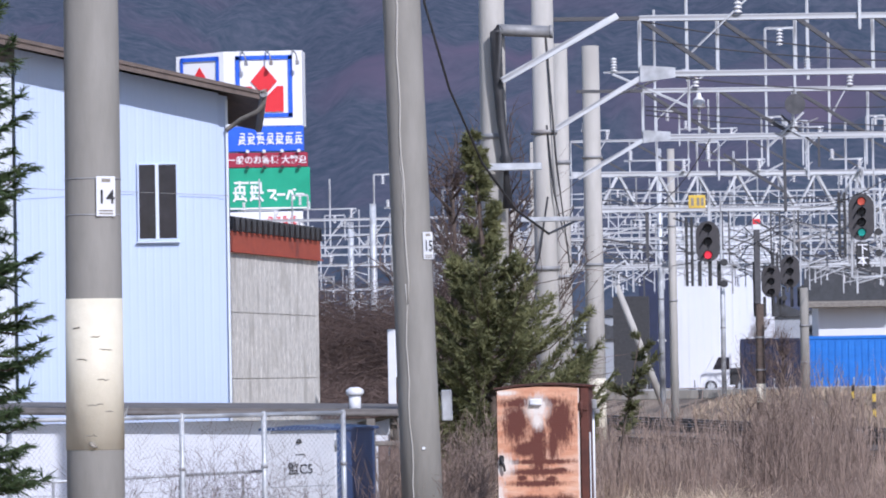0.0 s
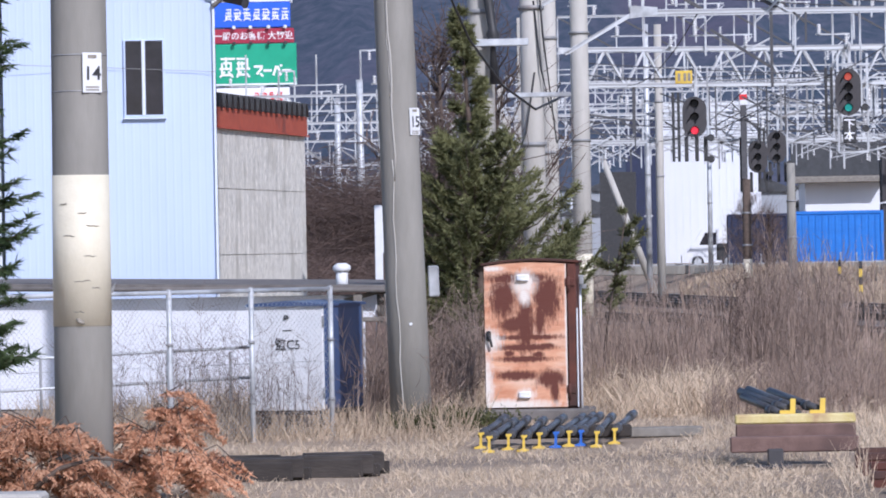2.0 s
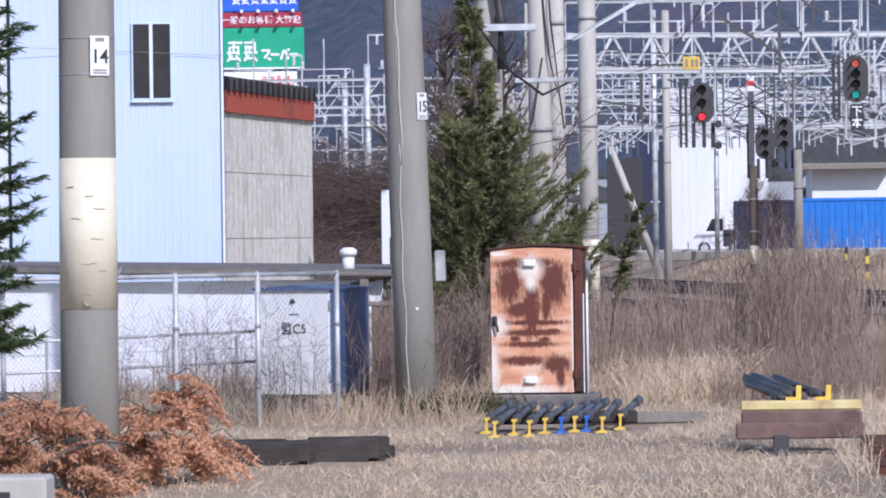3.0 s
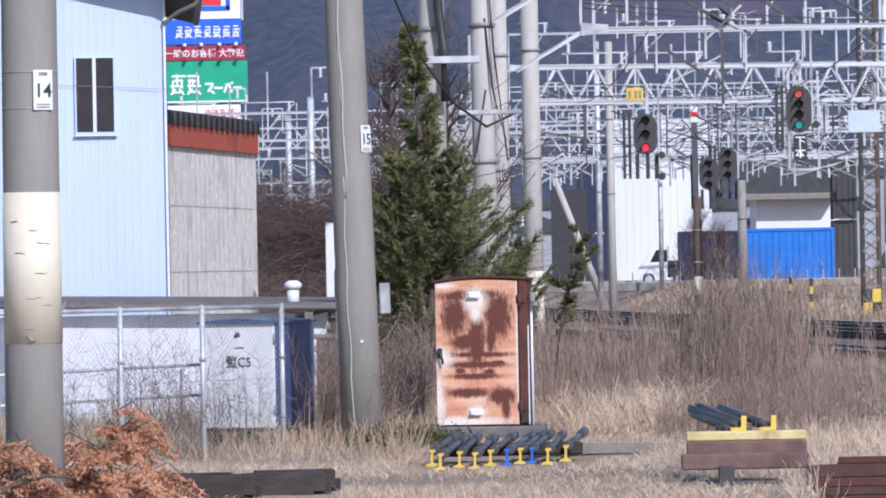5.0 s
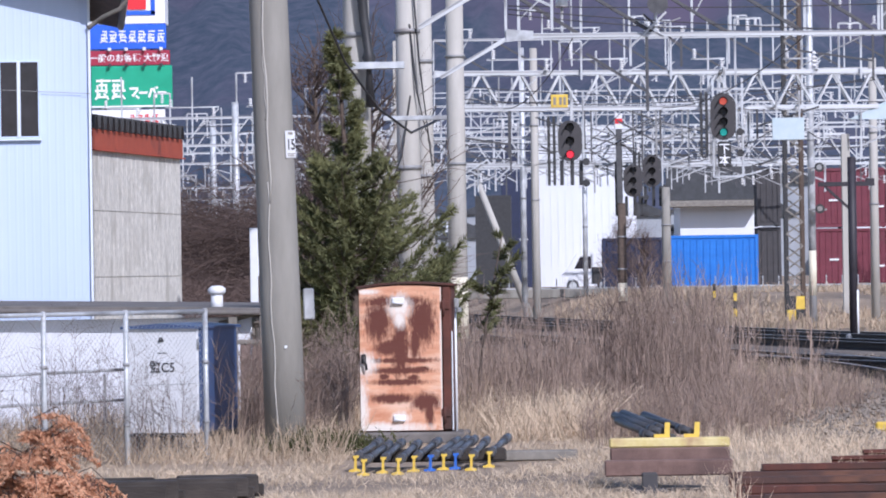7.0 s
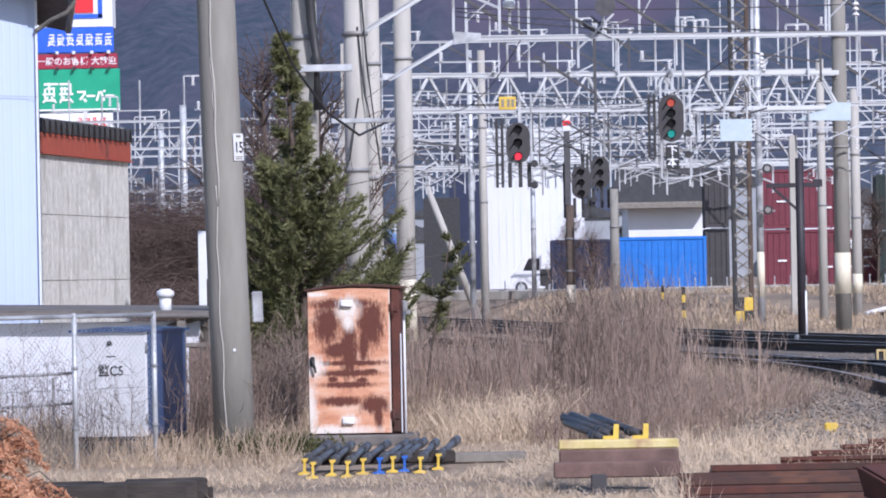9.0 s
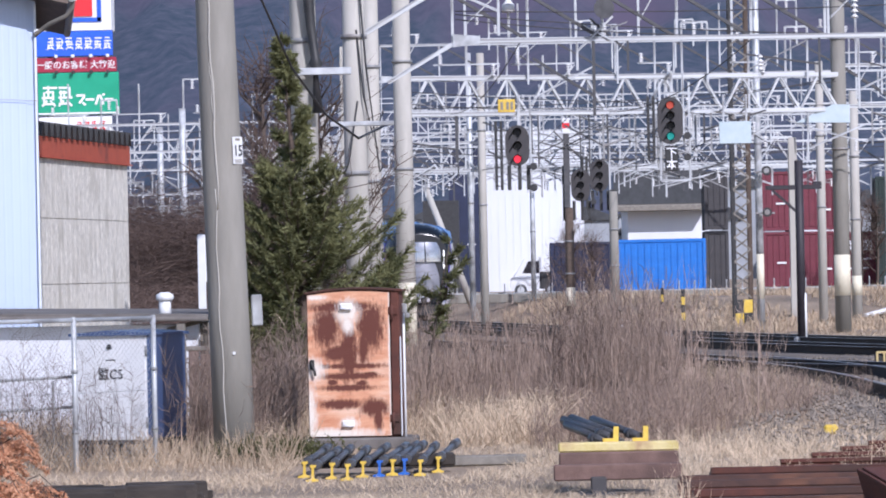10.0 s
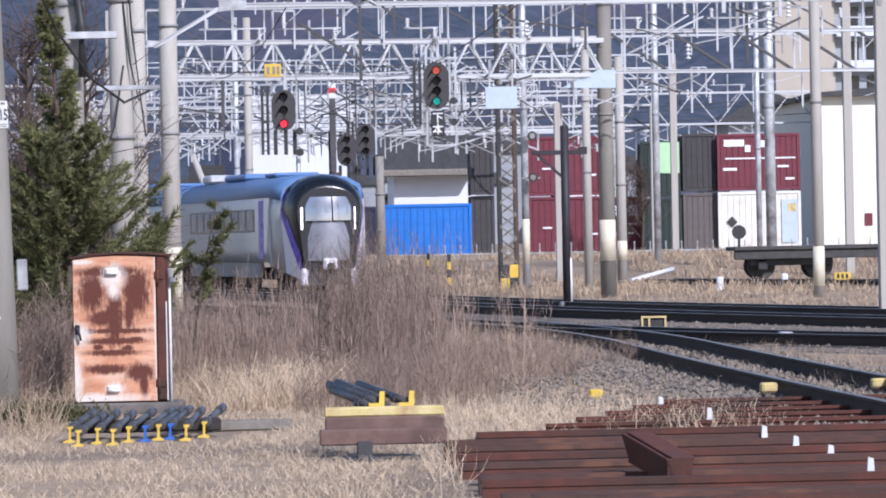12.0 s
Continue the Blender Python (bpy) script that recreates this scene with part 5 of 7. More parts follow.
def kei_van():
    e = thing("van", "small white delivery van parked before the warehouse", "van", (1.45, 199, 0.82))
    b = [(0, 0.35), (0.0, 0.75), (0.22, 0.95), (0.62, 1.62), (1.9, 1.72), (1.9, 0.35)]
    part("body", Shape().prism(b, 0, 1.45), M_WHITE, e)
    part("windscreen", Shape().prism([(0.24, 0.98), (0.60, 1.56), (0.64, 1.56), (0.28, 0.98)], 0.1, 1.35), M_GLASS, e)
    part("side_window", Shape().prism([(0.52, 1.0), (0.78, 1.52), (1.25, 1.52), (1.25, 1.0)], -0.012, 0.0), M_GLASS, e)
    part("load_bed", Shape().box((1.75, 0.72, 0.7), (1.0, 1.46, 0.75), 0.03), M_BLACK, e)
    for x in (0.45, 1.75):
        wh = part("wheel", Shape().tube([(x, -0.02, 0.27), (x, 0.14, 0.27)], 0.27, 16), M_RUBBER, e)
        part("rim", Shape().tube([(x, -0.03, 0.27), (x, 0.0, 0.27)], 0.16, 12), M_STEEL, wh)


kei_van()


def yard_edge():
    e = thing("guard_fence", "low white pipe guard fence along the yard edge", "fence", (-2, 180, 0.8))
    for k in range(46):
        bar("post", (k * 0.62 + 0.6, 0, -0.1), (k * 0.62 + 0.6, 0, 0.62), 0.045, M_STEEL, e)
    part("kerb", Shape().box((14, -0.2, 0.05), (30, 0.25, 0.36), 0.03), M_CONC, e)
    bar("rail", (0, 0.4, 0.25), (30, 0.4, 0.25), 0.05, M_STEEL, e)
    e = thing("white_pipe", "white plastic pipe lying on the bank", "pipe", (12.3, 146, 0.2))
    part("tube", Shape().tube([(0, 0, 0.02), (1.5, 1.5, 0.35)], 0.075, 10), M_WHITE, e)
    for x, y, h, m in ((13.6, 131, 0.42, M_WHITE), (16.4, 139, 0.40, M_WHITE), (4.0, 128, 0.42, M_WHITE), (4.45, 108, 0.3, M_WHITE)):
        e = thing("marker_post", "short white lineside marker post", "marker", (x, y, 0.02), group="marker posts")
        part("post", Shape().box((0, 0, h / 2), (0.2, 0.1, h), 0.04), m, e)
    e = thing("speed_board", "yellow and black lineside board on a short stake", "sign", (17.9, 137, 0))
    part("board", Shape().box((0, 0, 0.32), (0.5, 0.04, 0.22), 0.01), M_YELLOW, e)
    for x in (-0.13, 0, 0.13):
        part("figure_bar", Shape().box((x, -0.025, 0.32), (0.07, 0.01, 0.13)), M_BLACK, e)
    bar("stake", (0, 0.03, -0.1), (0, 0.03, 0.3), 0.05, M_STEELD, e)
    for x, y in ((6.3, 141, ), (6.35, 158)):
        e = thing("marker_post", "black and yellow striped marker post", "marker", (x, y, 0), group="marker posts")
        for k in range(5):
            part("band", Shape().box((0, 0, 0.12 + 0.24 * k), (0.11, 0.11, 0.24), 0.01), M_YELLOW if k % 2 else M_BLACK, e)
    e = thing("point_machine", "black and yellow point machine beside the switch", "point machine", (7.05, 79.2, 0.04))
    part("case", Shape().box((0, 0.1, 0.11), (0.44, 0.34, 0.2), 0.03), M_BLACK, e)
    for p, q in (((-0.20, -0.1, 0), (-0.20, -0.1, 0.24)), ((0.20, -0.1, 0), (0.20, -0.1, 0.24)), ((-0.22, -0.1, 0.225), (0.22, -0.1, 0.225)), ((-0.08, -0.1, 0.0), (-0.08, -0.1, 0.22))):
        bar("guard_bar", p, q, 0.035, M_YELLOWW, e)
    e = thing("flat_wagon", "empty dark flat wagon on the far siding", "wagon", (15.2, 143.2, 0.2))
    part("deck", Shape().box((6, 0, 0.98), (12, 2.5, 0.12), 0.02), M_BOGIE, e)
    part("sole_bar", Shape().box((6, -1.1, 0.78), (12, 0.14, 0.28), 0.02), M_BOGIE, e)
    for x in (0.9, 2.7, 9.0, 10.8):
        part("wheel", Shape().tube([(x, 0.5, 0.43), (x, 0.62, 0.43)], 0.43, 20), M_BOGIE, e)
        wh = part("wheel", Shape().tube([(x, -0.62, 0.43), (x, -0.5, 0.43)], 0.43, 20), M_BOGIE, e)
        part("axle_box", Shape().box((x, -0.85, 0.45), (0.3, 0.3, 0.3), 0.03), M_BLACK, wh)
    for x in (1.8, 9.9):
        part("bogie_frame", Shape().box((x, -0.85, 0.55), (2.6, 0.16, 0.22), 0.03), M_BOGIE, e)
    part("hand_brake", Shape().tube([(0.15, -1.2, 0.9), (0.15, -1.2, 1.5)], 0.04, 8).tube([(0.15, -1.28, 1.5), (0.15, -1.22, 1.5)], 0.22, 14), M_BLACK, e)


yard_edge()


# ---- the express train ----
M_TNOSE = surf("train_nose", (0.006, 0.008, 0.012), (0.010, 0.013, 0.018), 1.5, 0.25, bump=0.0)
M_TFACE = surf("train_face_black", (0.010, 0.012, 0.016), (0.016, 0.018, 0.024), 1.5, 0.45, bump=0.0)
M_TDOOR = surf("train_front_door", (0.20, 0.20, 0.23), (0.30, 0.30, 0.34), 1.5, 0.3, 0.5, bump=0.0)

def train_section(k, w, top, bottom):
    """One cross section of the body: straight sides, shoulders and a rounded roof."""
    pts = [(-w / 2 * 0.97, bottom), (-w / 2, bottom + 0.4), (-w / 2, top - 0.95), (-w / 2 * 0.97, top - 0.60), (-w / 2 * 0.86, top - 0.30), (-w / 2 * 0.62, top - 0.10), (-w / 2 * 0.3, top - 0.02)]
    return pts + [(0, top)] + [(-x, z) for x, z in pts[::-1]]


def loft(sections):
    s, n = Shape(), len(sections[0][1])
    vs = [(x, y, z) for y, ring in sections for x, z in ring]
    s.add(vs, [(i * n + k, i * n + (k + 1) % n, (i + 1) * n + (k + 1) % n, (i + 1) * n + k) for i in range(len(sections) - 1) for k in range(n)], True)
    s.f += [tuple(range(n))[::-1], tuple((len(sections) - 1) * n + k for k in range(n))]
    s.s += [False, False]
    return s


def build_car(train, y0, lead):
    """A car from y0 back; the front of the train faces -y."""
    car = new("car")
    car.parent = train
    car.matrix_local = Matrix.Translation((0, y0, 0))
    tagged(car, "silver car with a blue roof and a dark window band")
    L = 20.5
    a = 1.0 if lead else 0.0
    body = part("body", loft([(y, train_section(0, 2.90, 3.62, 0.95)) for y in (a + 0.9 * a, L)]), M_TSIDE, car)
    roof = Shape()
    ring = [(-1.36, 3.02), (-1.26, 3.34), (-0.92, 3.54), (-0.45, 3.63), (0, 3.66), (0.45, 3.63), (0.92, 3.54), (1.26, 3.34), (1.36, 3.02), (1.44, 2.98), (1.33, 3.37), (0.95, 3.59), (0.47, 3.68), (0, 3.71), (-0.47, 3.68), (-0.95, 3.59), (-1.33, 3.37), (-1.44, 2.98)]
    small = [(x * 0.86, z - 0.10) for x, z in ring]
    part("roof", loft(([(1.0, small)] if lead else []) + [(a + 0.9 * a, ring), (L, ring)]), M_TROOF, car, "blue roof")
    part("roof_unit", Shape().box((0, L * 0.6, 3.76), (1.7, 4.0, 0.22), 0.08), M_TROOF, car)
    part("roof_unit", Shape().box((-0.3, L * 0.86, 3.80), (1.3, 1.5, 0.30), 0.08), M_STEEL, car, "pale grey roof equipment")
    part("roof_unit", Shape().box((0.0, L * 0.3, 3.74), (1.4, 2.0, 0.14), 0.06), M_TROOF, car)
    for sx in (-1, 1):
        part("window_band", Shape().box((sx * 1.445, L * 0.55, 2.28), (0.03, L * 0.66, 0.74), 0.01), M_TBLACK, car)
        for k in range(9):
            part("window", Shape().box((sx * 1.456, 5.4 + 1.45 * k, 2.28), (0.02, 1.0, 0.62), 0.008), M_TWIN, car, "side window with pale blinds")
        part("door", Shape().box((sx * 1.452, 3.3, 1.98), (0.02, 0.9, 1.85), 0.01), M_TVIOLET if lead else M_TSIDE, car)
        part("skirt", Shape().box((sx * 1.33, L / 2 + 0.8, 0.70), (0.06, L - 6.0, 0.5), 0.02), M_STEELD, car)
    for y in (4.2, L - 3.2):
        bg = part("bogie", Shape().box((0, y, 0.55), (2.1, 3.0, 0.32), 0.04), M_BOGIE, car)
        for dy in (-1.05, 1.05):
            part("wheel", Shape().tube([(-0.6, y + dy, 0.43), (0.6, y + dy, 0.43)], 0.43, 18), M_BOGIE, bg)
    if lead:
        # nose: narrowing rings towards the face
        def arch(w, top, bottom, zc, tp=0.94):
            pts = [(-w / 2 * tp, bottom), (-w / 2 * (tp + (1 - tp) * 0.5), (bottom + zc) / 2)]
            for q in range(11):
                u = math.pi * q / 10
                pts.append((-w / 2 * math.cos(u), zc + (top - zc) * math.sin(u) ** 0.85))
            return pts + [(-x, z) for x, z in pts[1::-1]]
        sizes = ((2.3, 2.86, 3.62, 0.90, 2.6, 0.98), (1.6, 2.78, 3.62, 0.78, 2.6, 0.95), (1.0, 2.46, 3.68, 0.60, 2.6, 0.88), (0.6, 2.28, 3.64, 0.48, 2.6, 0.80), (0.25, 2.10, 3.52, 0.42, 2.6, 0.76), (0.05, 1.94, 3.36, 0.42, 2.6, 0.75), (0.0, 1.80, 3.24, 0.45, 2.6, 0.75))
        rings = [(q[0], arch(*q[1:])) for q in sizes]
        part("nose_flank", loft(rings[:3]), M_TSIDE, car, "silver flank behind the nose")
        part("nose", loft(rings[2:]), M_TNOSE, car, "black rounded nose dome")
        part("face_panel", Shape().prism(arch(1.84, 3.26, 0.60, 2.5, 0.75), -0.05, 0.05), M_TFACE, car)

        def flank(q, z):
            """Half width of the nose at one ring and height."""
            half = arch(*q[1:])[:7]
            zs, xs = [p[1] for p in half], [-p[0] for p in half]
            return float(np.interp(z, zs, xs)) + 0.015

        def band(sx, low, high):
            s, vs = Shape(), []
            for q in sizes[2:6]:
                a, b = low(q), high(q)
                vs += [(sx * flank(q, a + (b - a) * t / 4), q[0] - 0.01, a + (b - a) * t / 4) for t in range(5)]
            return s.add(vs, [(5 * m + t, 5 * m + t + 1, 5 * m + t + 6, 5 * m + t + 5) for m in range(3) for t in range(4)], True)

        def rise(q):
            return min(2.75, 0.50 + 2.1 * q[0])
        def screen(half, z0, z1, x0=-1.0, x1=1.0, bow=0.14):
            s, vs, nx, nz = Shape(), [], 6, 6
            for jz in range(nz + 1):
                for ix in range(nx + 1):
                    f, g = x0 + (x1 - x0) * ix / nx, jz / nz
                    vs.append((f * half, -0.075 - bow * (1 - f * f) + 0.08 * g * g, z0 + (z1 - z0) * g))
            return s.add(vs, [(jz * (nx + 1) + ix, jz * (nx + 1) + ix + 1, (jz + 1) * (nx + 1) + ix + 1, (jz + 1) * (nx + 1) + ix) for jz in range(nz) for ix in range(nx)], True)
        part("windscreen", screen(0.68, 2.22, 2.96, -1.0, 0.12), M_TSCREEN, car, "silvery reflecting windscreen pane")
        part("windscreen", screen(0.68, 2.22, 2.96, 0.18, 1.0), M_TSCREEN, car, "silvery reflecting windscreen pane")
        part("front_door", screen(0.62, 0.98, 2.20, bow=0.13), M_TDOOR, car, "dull grey front door panel")
        for sx in (-1, 1):
            part("headlight", Shape().box((sx * 0.79, -0.07, 2.29), (0.06 if sx < 0 else 0.03, 0.06, 0.70), 0.012), G_HEAD, car, "strip headlight")
            part("edge_stripe", band(sx, lambda q: rise(q) - 0.22, lambda q: min(rise(q) + 0.62, 3.3)), M_TVIOLET, car)
            part("white_flank", band(sx, lambda q: q[3] + 0.02, lambda q: max(q[3] + 0.03, rise(q) - 0.22)), M_TWHITE, car, "silver lower nose flank")
            part("corner_fairing", Shape().box((sx * 0.74, -0.04, 0.48), (0.20, 0.3, 0.55), 0.06), M_TWHITE, car, "white lower corner fairing")
        part("coupler_cover", Shape().box((0, -0.22, 0.88), (0.42, 0.3, 0.36), 0.06), M_TWHITE, car)
        part("coupler", Shape().box((0, -0.38, 0.80), (0.22, 0.1, 0.2), 0.03), M_BLACK, car)
        part("plough", Shape().prism([(-0.7, 0.22), (0.7, 0.22), (0.78, 0.62), (-0.78, 0.62)], -0.12, 0.3), M_BOGIE, car)
    return car


HEADING = math.degrees(math.atan(0.155))
train = thing("express_train", "silver and violet express train with a rounded dark nose", "train", (2.45, 132.4, 0.12), HEADING)
train.scale = (0.98, 1.0, 0.93)
for k in range(4):
    build_car(train, k * 21.0, k == 0)


# ---- the rusty lineside cabinet ----
def rusted_door():
    """Flaking white paint over orange rust, with dark streaks and blisters of their own shape."""
    m = surf("rusted_paint", (0.50, 0.20, 0.105), (0.71, 0.41, 0.265), 7, 0.8, bump=0.3, c3=(0.71, 0.51, 0.39), stain=3.0, amount=0.40, stretch=(0.5, 1, 2.2), fine=70)
    N, L = m.node_tree.nodes, m.node_tree.links
    p = N["Principled BSDF"]
    tc = N.new("ShaderNodeTexCoord")
    nz = N.new("ShaderNodeTexNoise")
    nz.inputs["Scale"].default_value, nz.inputs["Detail"].default_value, nz.inputs["Roughness"].default_value = 20, 10, 0.78
    mp = N.new("ShaderNodeMapping")
    mp.inputs["Scale"].default_value = (1.5, 1.5, 0.42)
    L.new(tc.outputs["Object"], mp.inputs[0])
    L.new(mp.outputs[0], nz.inputs["Vector"])

    def spots(places, soft, gain):
        last = None
        for u, v, ru, rv in places:
            sub = N.new("ShaderNodeVectorMath")
            sub.operation = "SUBTRACT"
            L.new(tc.outputs["Object"], sub.inputs[0])
            sub.inputs[1].default_value = (0.87 * u, 0, 1.57 - 1.45 * v)
            mul = N.new("ShaderNodeVectorMath")
            mul.operation = "MULTIPLY"
            L.new(sub.outputs[0], mul.inputs[0])
            mul.inputs[1].default_value = (1 / (0.87 * ru), 0, 1 / (1.45 * rv))
            ln = N.new("ShaderNodeVectorMath")
            ln.operation = "LENGTH"
            L.new(mul.outputs[0], ln.inputs[0])
            if last is None:
                last = ln.outputs["Value"]
            else:
                mn = N.new("ShaderNodeMath")
                mn.operation = "MINIMUM"
                L.new(last, mn.inputs[0])
                L.new(ln.outputs["Value"], mn.inputs[1])
                last = mn.outputs[0]
        ma = N.new("ShaderNodeMath")
        ma.operation = "MULTIPLY_ADD"
        L.new(nz.outputs[0], ma.inputs[0])
        ma.inputs[1].default_value = 2.8
        L.new(last, ma.inputs[2])
        r = N.new("ShaderNodeValToRGB")
        r.color_ramp.elements[0].position, r.color_ramp.elements[1].position = 0.5, 0.5 + soft
        r.color_ramp.elements[0].color, r.color_ramp.elements[1].color = (1, 1, 1, 1), (0, 0, 0, 1)
        hv = N.new("ShaderNodeMath")
        hv.operation = "MULTIPLY"
        hv.inputs[1].default_value = gain
        L.new(ma.outputs[0], hv.inputs[0])
        L.new(hv.outputs[0], r.inputs[0])
        return r.outputs[0]
    dark = spots([(0.24, 0.24, 0.15, 0.13), (0.77, 0.24, 0.15, 0.15), (0.5, 0.42, 0.10, 0.20), (0.45, 0.10, 0.40, 0.035), (0.5, 0.58, 0.34, 0.022), (0.55, 0.51, 0.36, 0.018), (0.48, 0.66, 0.30, 0.02), (0.40, 0.775, 0.26, 0.03), (0.80, 0.80, 0.17, 0.055), (0.85, 0.88, 0.05, 0.08), (0.36, 0.42, 0.16, 0.05), (0.68, 0.38, 0.06, 0.12), (0.3, 0.62, 0.05, 0.02), (0.65, 0.63, 0.06, 0.02), (0.2, 0.51, 0.08, 0.015), (0.75, 0.57, 0.1, 0.015)], 0.16, 0.232)
    pale = spots([(0.5, 0.13, 0.12, 0.07), (0.5, 0.22, 0.06, 0.06), (0.06, 0.53, 0.13, 0.07), (-0.03, 0.3, 0.03, 0.5), (0.2, 0.98, 0.55, 0.035), (0.5, 0.91, 0.10, 0.035), (1.01, 0.5, 0.02, 0.6), (0.0, 0.85, 0.09, 0.2), (0.1, 0.03, 0.12, 0.015)], 0.26, 0.26)
    src = p.inputs["Base Color"].links[0].from_socket
    for mask, colour in ((dark, (0.115, 0.034, 0.022, 1)), (pale, (0.72, 0.66, 0.60, 1))):
        mx = N.new("ShaderNodeMix")
        mx.data_type = "RGBA"
        L.new(mask, mx.inputs[0])
        L.new(src, mx.inputs[6])
        mx.inputs[7].default_value = colour
        src = mx.outputs[2]
    L.new(src, p.inputs["Base Color"])
    return m


def rusty_cabinet():
    e = thing("relay_cabinet", "rusty white lineside relay cabinet on a concrete plinth", "cabinet", (-1.722, 46.4, 0), -4)
    e.scale = (0.957, 0.957, 1.0)
    w, h = 0.98, 1.46
    # the shadow on the plinth is put into its dark colour
    part("plinth", Shape().box((w / 2 + 0.02, 0.30, 0.045), (1.20, 0.86, 0.125), 0.02), M_FELT, e, "concrete plinth coloured dark as in shadow")
    arch = [(0, 0.11), (w, 0.11), (w, 1.575), (w * 0.75, 1.595), (w * 0.5, 1.603), (w * 0.25, 1.590), (0, 1.56)]
    part("body", Shape().prism(arch, 0.0, 0.45), M_RUST, e)
    lid = [(-0.02, 1.56), (w * 0.25, 1.592), (w * 0.5, 1.605), (w * 0.75, 1.597), (w + 0.03, 1.577), (w + 0.03, 1.595), (w * 0.75, 1.617), (w * 0.5, 1.626), (w * 0.25, 1.612), (-0.02, 1.58)]
    part("lid", Shape().prism(lid, -0.05, 0.48), M_RUST, e, "dark rusted lid")
    d = part("door", Shape().prism([(0.01, 0.125), (0.875, 0.125), (0.875, 1.565), (0.66, 1.58), (0.43, 1.585), (0.2, 1.572), (0.01, 1.548)], -0.035, -0.002), rusted_door(), e, "rust-streaked door with flaking white paint")
    part("side_frame", Shape().box((0.93, -0.012, 0.85), (0.085, 0.04, 1.44), 0.008), M_RUST, e)
    part("edge_trim", Shape().box((0.985, -0.02, 0.62), (0.014, 0.04, 1.0), 0.006), M_WHITE, e)
    for z in (1.38, 0.30):
        part("hinge", Shape().tube([(0.90, -0.05, z - 0.10), (0.90, -0.05, z + 0.06)], 0.016, 8).box((0.915, -0.04, z), (0.10, 0.02, 0.08), 0.006), M_RUST, d)
    part("door_handle", Shape().tube([(0.05, -0.04, 0.86), (0.05, -0.085, 0.86), (0.075, -0.095, 0.80), (0.085, -0.085, 0.74)], 0.014, 8).box((0.05, -0.05, 0.85), (0.05, 0.03, 0.10), 0.008), M_BLACK, d, "black lever handle")
    for z in (1.43, 0.25):
        part("vent_cap", Shape().box((0.42, -0.05, z), (0.13, 0.03, 0.07), 0.012).tube([(0.36, -0.07, z - 0.02), (0.48, -0.07, z - 0.02)], 0.012, 8), M_WHITE, d)
    part("clamp", Shape().box((1.03, 0.05, 1.40), (0.05, 0.05, 0.10), 0.01).box((1.06, 0.05, 1.33), (0.05, 0.05, 0.05), 0.01), M_STEELD, e)
    part("conduit", Shape().tube([(1.01, 0.12, 0.0), (1.01, 0.12, 1.45)], 0.014, 8), M_WHITE, e)


rusty_cabinet()


# ---- stored track parts in the grass ----
def gauge_tie():
    e = thing("gauge_tie_bar", "dark steel track tie bar with a yellow painted end foot", "track part", (0, 0, 0), group="stored tie bars")
    part("bar", Shape().tube([(0, 0, 0.12), (0.17, 1.30, 0.215)], 0.030, 8).tube([(0.02, 0.12, 0.129), (0.035, 0.24, 0.138)], 0.043, 8).tube([(0.13, 1.0, 0.193), (0.17, 1.30, 0.215)], 0.041, 8), M_RUBBER, e, "black painted steel bar")
    return e


def foot(e, material):
    part("end_foot", Shape().prism([(-0.055, 0.0), (0.043, 0.0), (0.047, 0.014), (0.010, 0.028), (0.010, 0.115), (0.030, 0.125), (0.028, 0.142), (-0.022, 0.14), (-0.022, 0.125), (-0.010, 0.112), (-0.014, 0.028), (-0.06, 0.014)], -0.03, 0.02), material, e, "painted end foot")


tie = gauge_tie()
xs = [(-1.52, 39.7), (-1.42, 38.9), (-1.27, 39.3), (-1.13, 39.0), (-1.01, 39.5), (-0.87, 39.6), (-0.76, 39.8), (-0.66, 39.9), (-0.52, 39.6), (-0.37, 40.2)]
cols = "yyyyybybyy"
ties = []
for (x, y), c in zip(xs, cols):
    t = tie if not ties else copy_thing(ties[0], pose(x, y, 0.0, 0, 0, 2 * math.sin(9 * x)))
    if not ties:
        t.matrix_world = pose(x, y, 0.0)
    ties.append(t)
for t, c in zip(ties, cols):
    foot(t, M_BLUEP if c == "b" else M_YELLOW)
    t["label"] = "dark steel track tie bar with a %s painted end foot" % ("blue" if c == "b" else "yellow")
solo("timber_bearer", Shape().box((0, 0, 0.055), (1.25, 0.2, 0.11), 0.015), M_SLEEPER, "dark timber bearer under the tie bars", "timber", (-0.85, 40.45, 0.05), 4)
solo("timber_bearer", Shape().box((0, 0, 0.045), (1.15, 0.18, 0.09), 0.012), M_TIMBERG, "grey weathered timber lying in the grass", "timber", (-0.16, 41.6, 0), 4)
for k, (x, y, rz) in enumerate(((-3.05, 34.9, 4), (-3.0, 35.35, 6), (-3.55, 34.5, 3))):
    solo("old_sleeper", Shape().box((-0.12, 0, 0.075), (1.86, 0.24, 0.15), 0.012).box((0.58, -0.02, 0.10), (0.62, 0.17, 0.15), 0.010, rz=3).box((0.80, 0.05, 0.05), (0.28, 0.08, 0.10), 0.008, rz=-5).box((-0.35, 0.03, 0.12), (0.9, 0.10, 0.09), 0.008, rz=-2), M_SLEEPER, "black weathered timber sleeper lying in dry grass", "sleeper", (x, y, 0.0), rz, group="old sleepers")


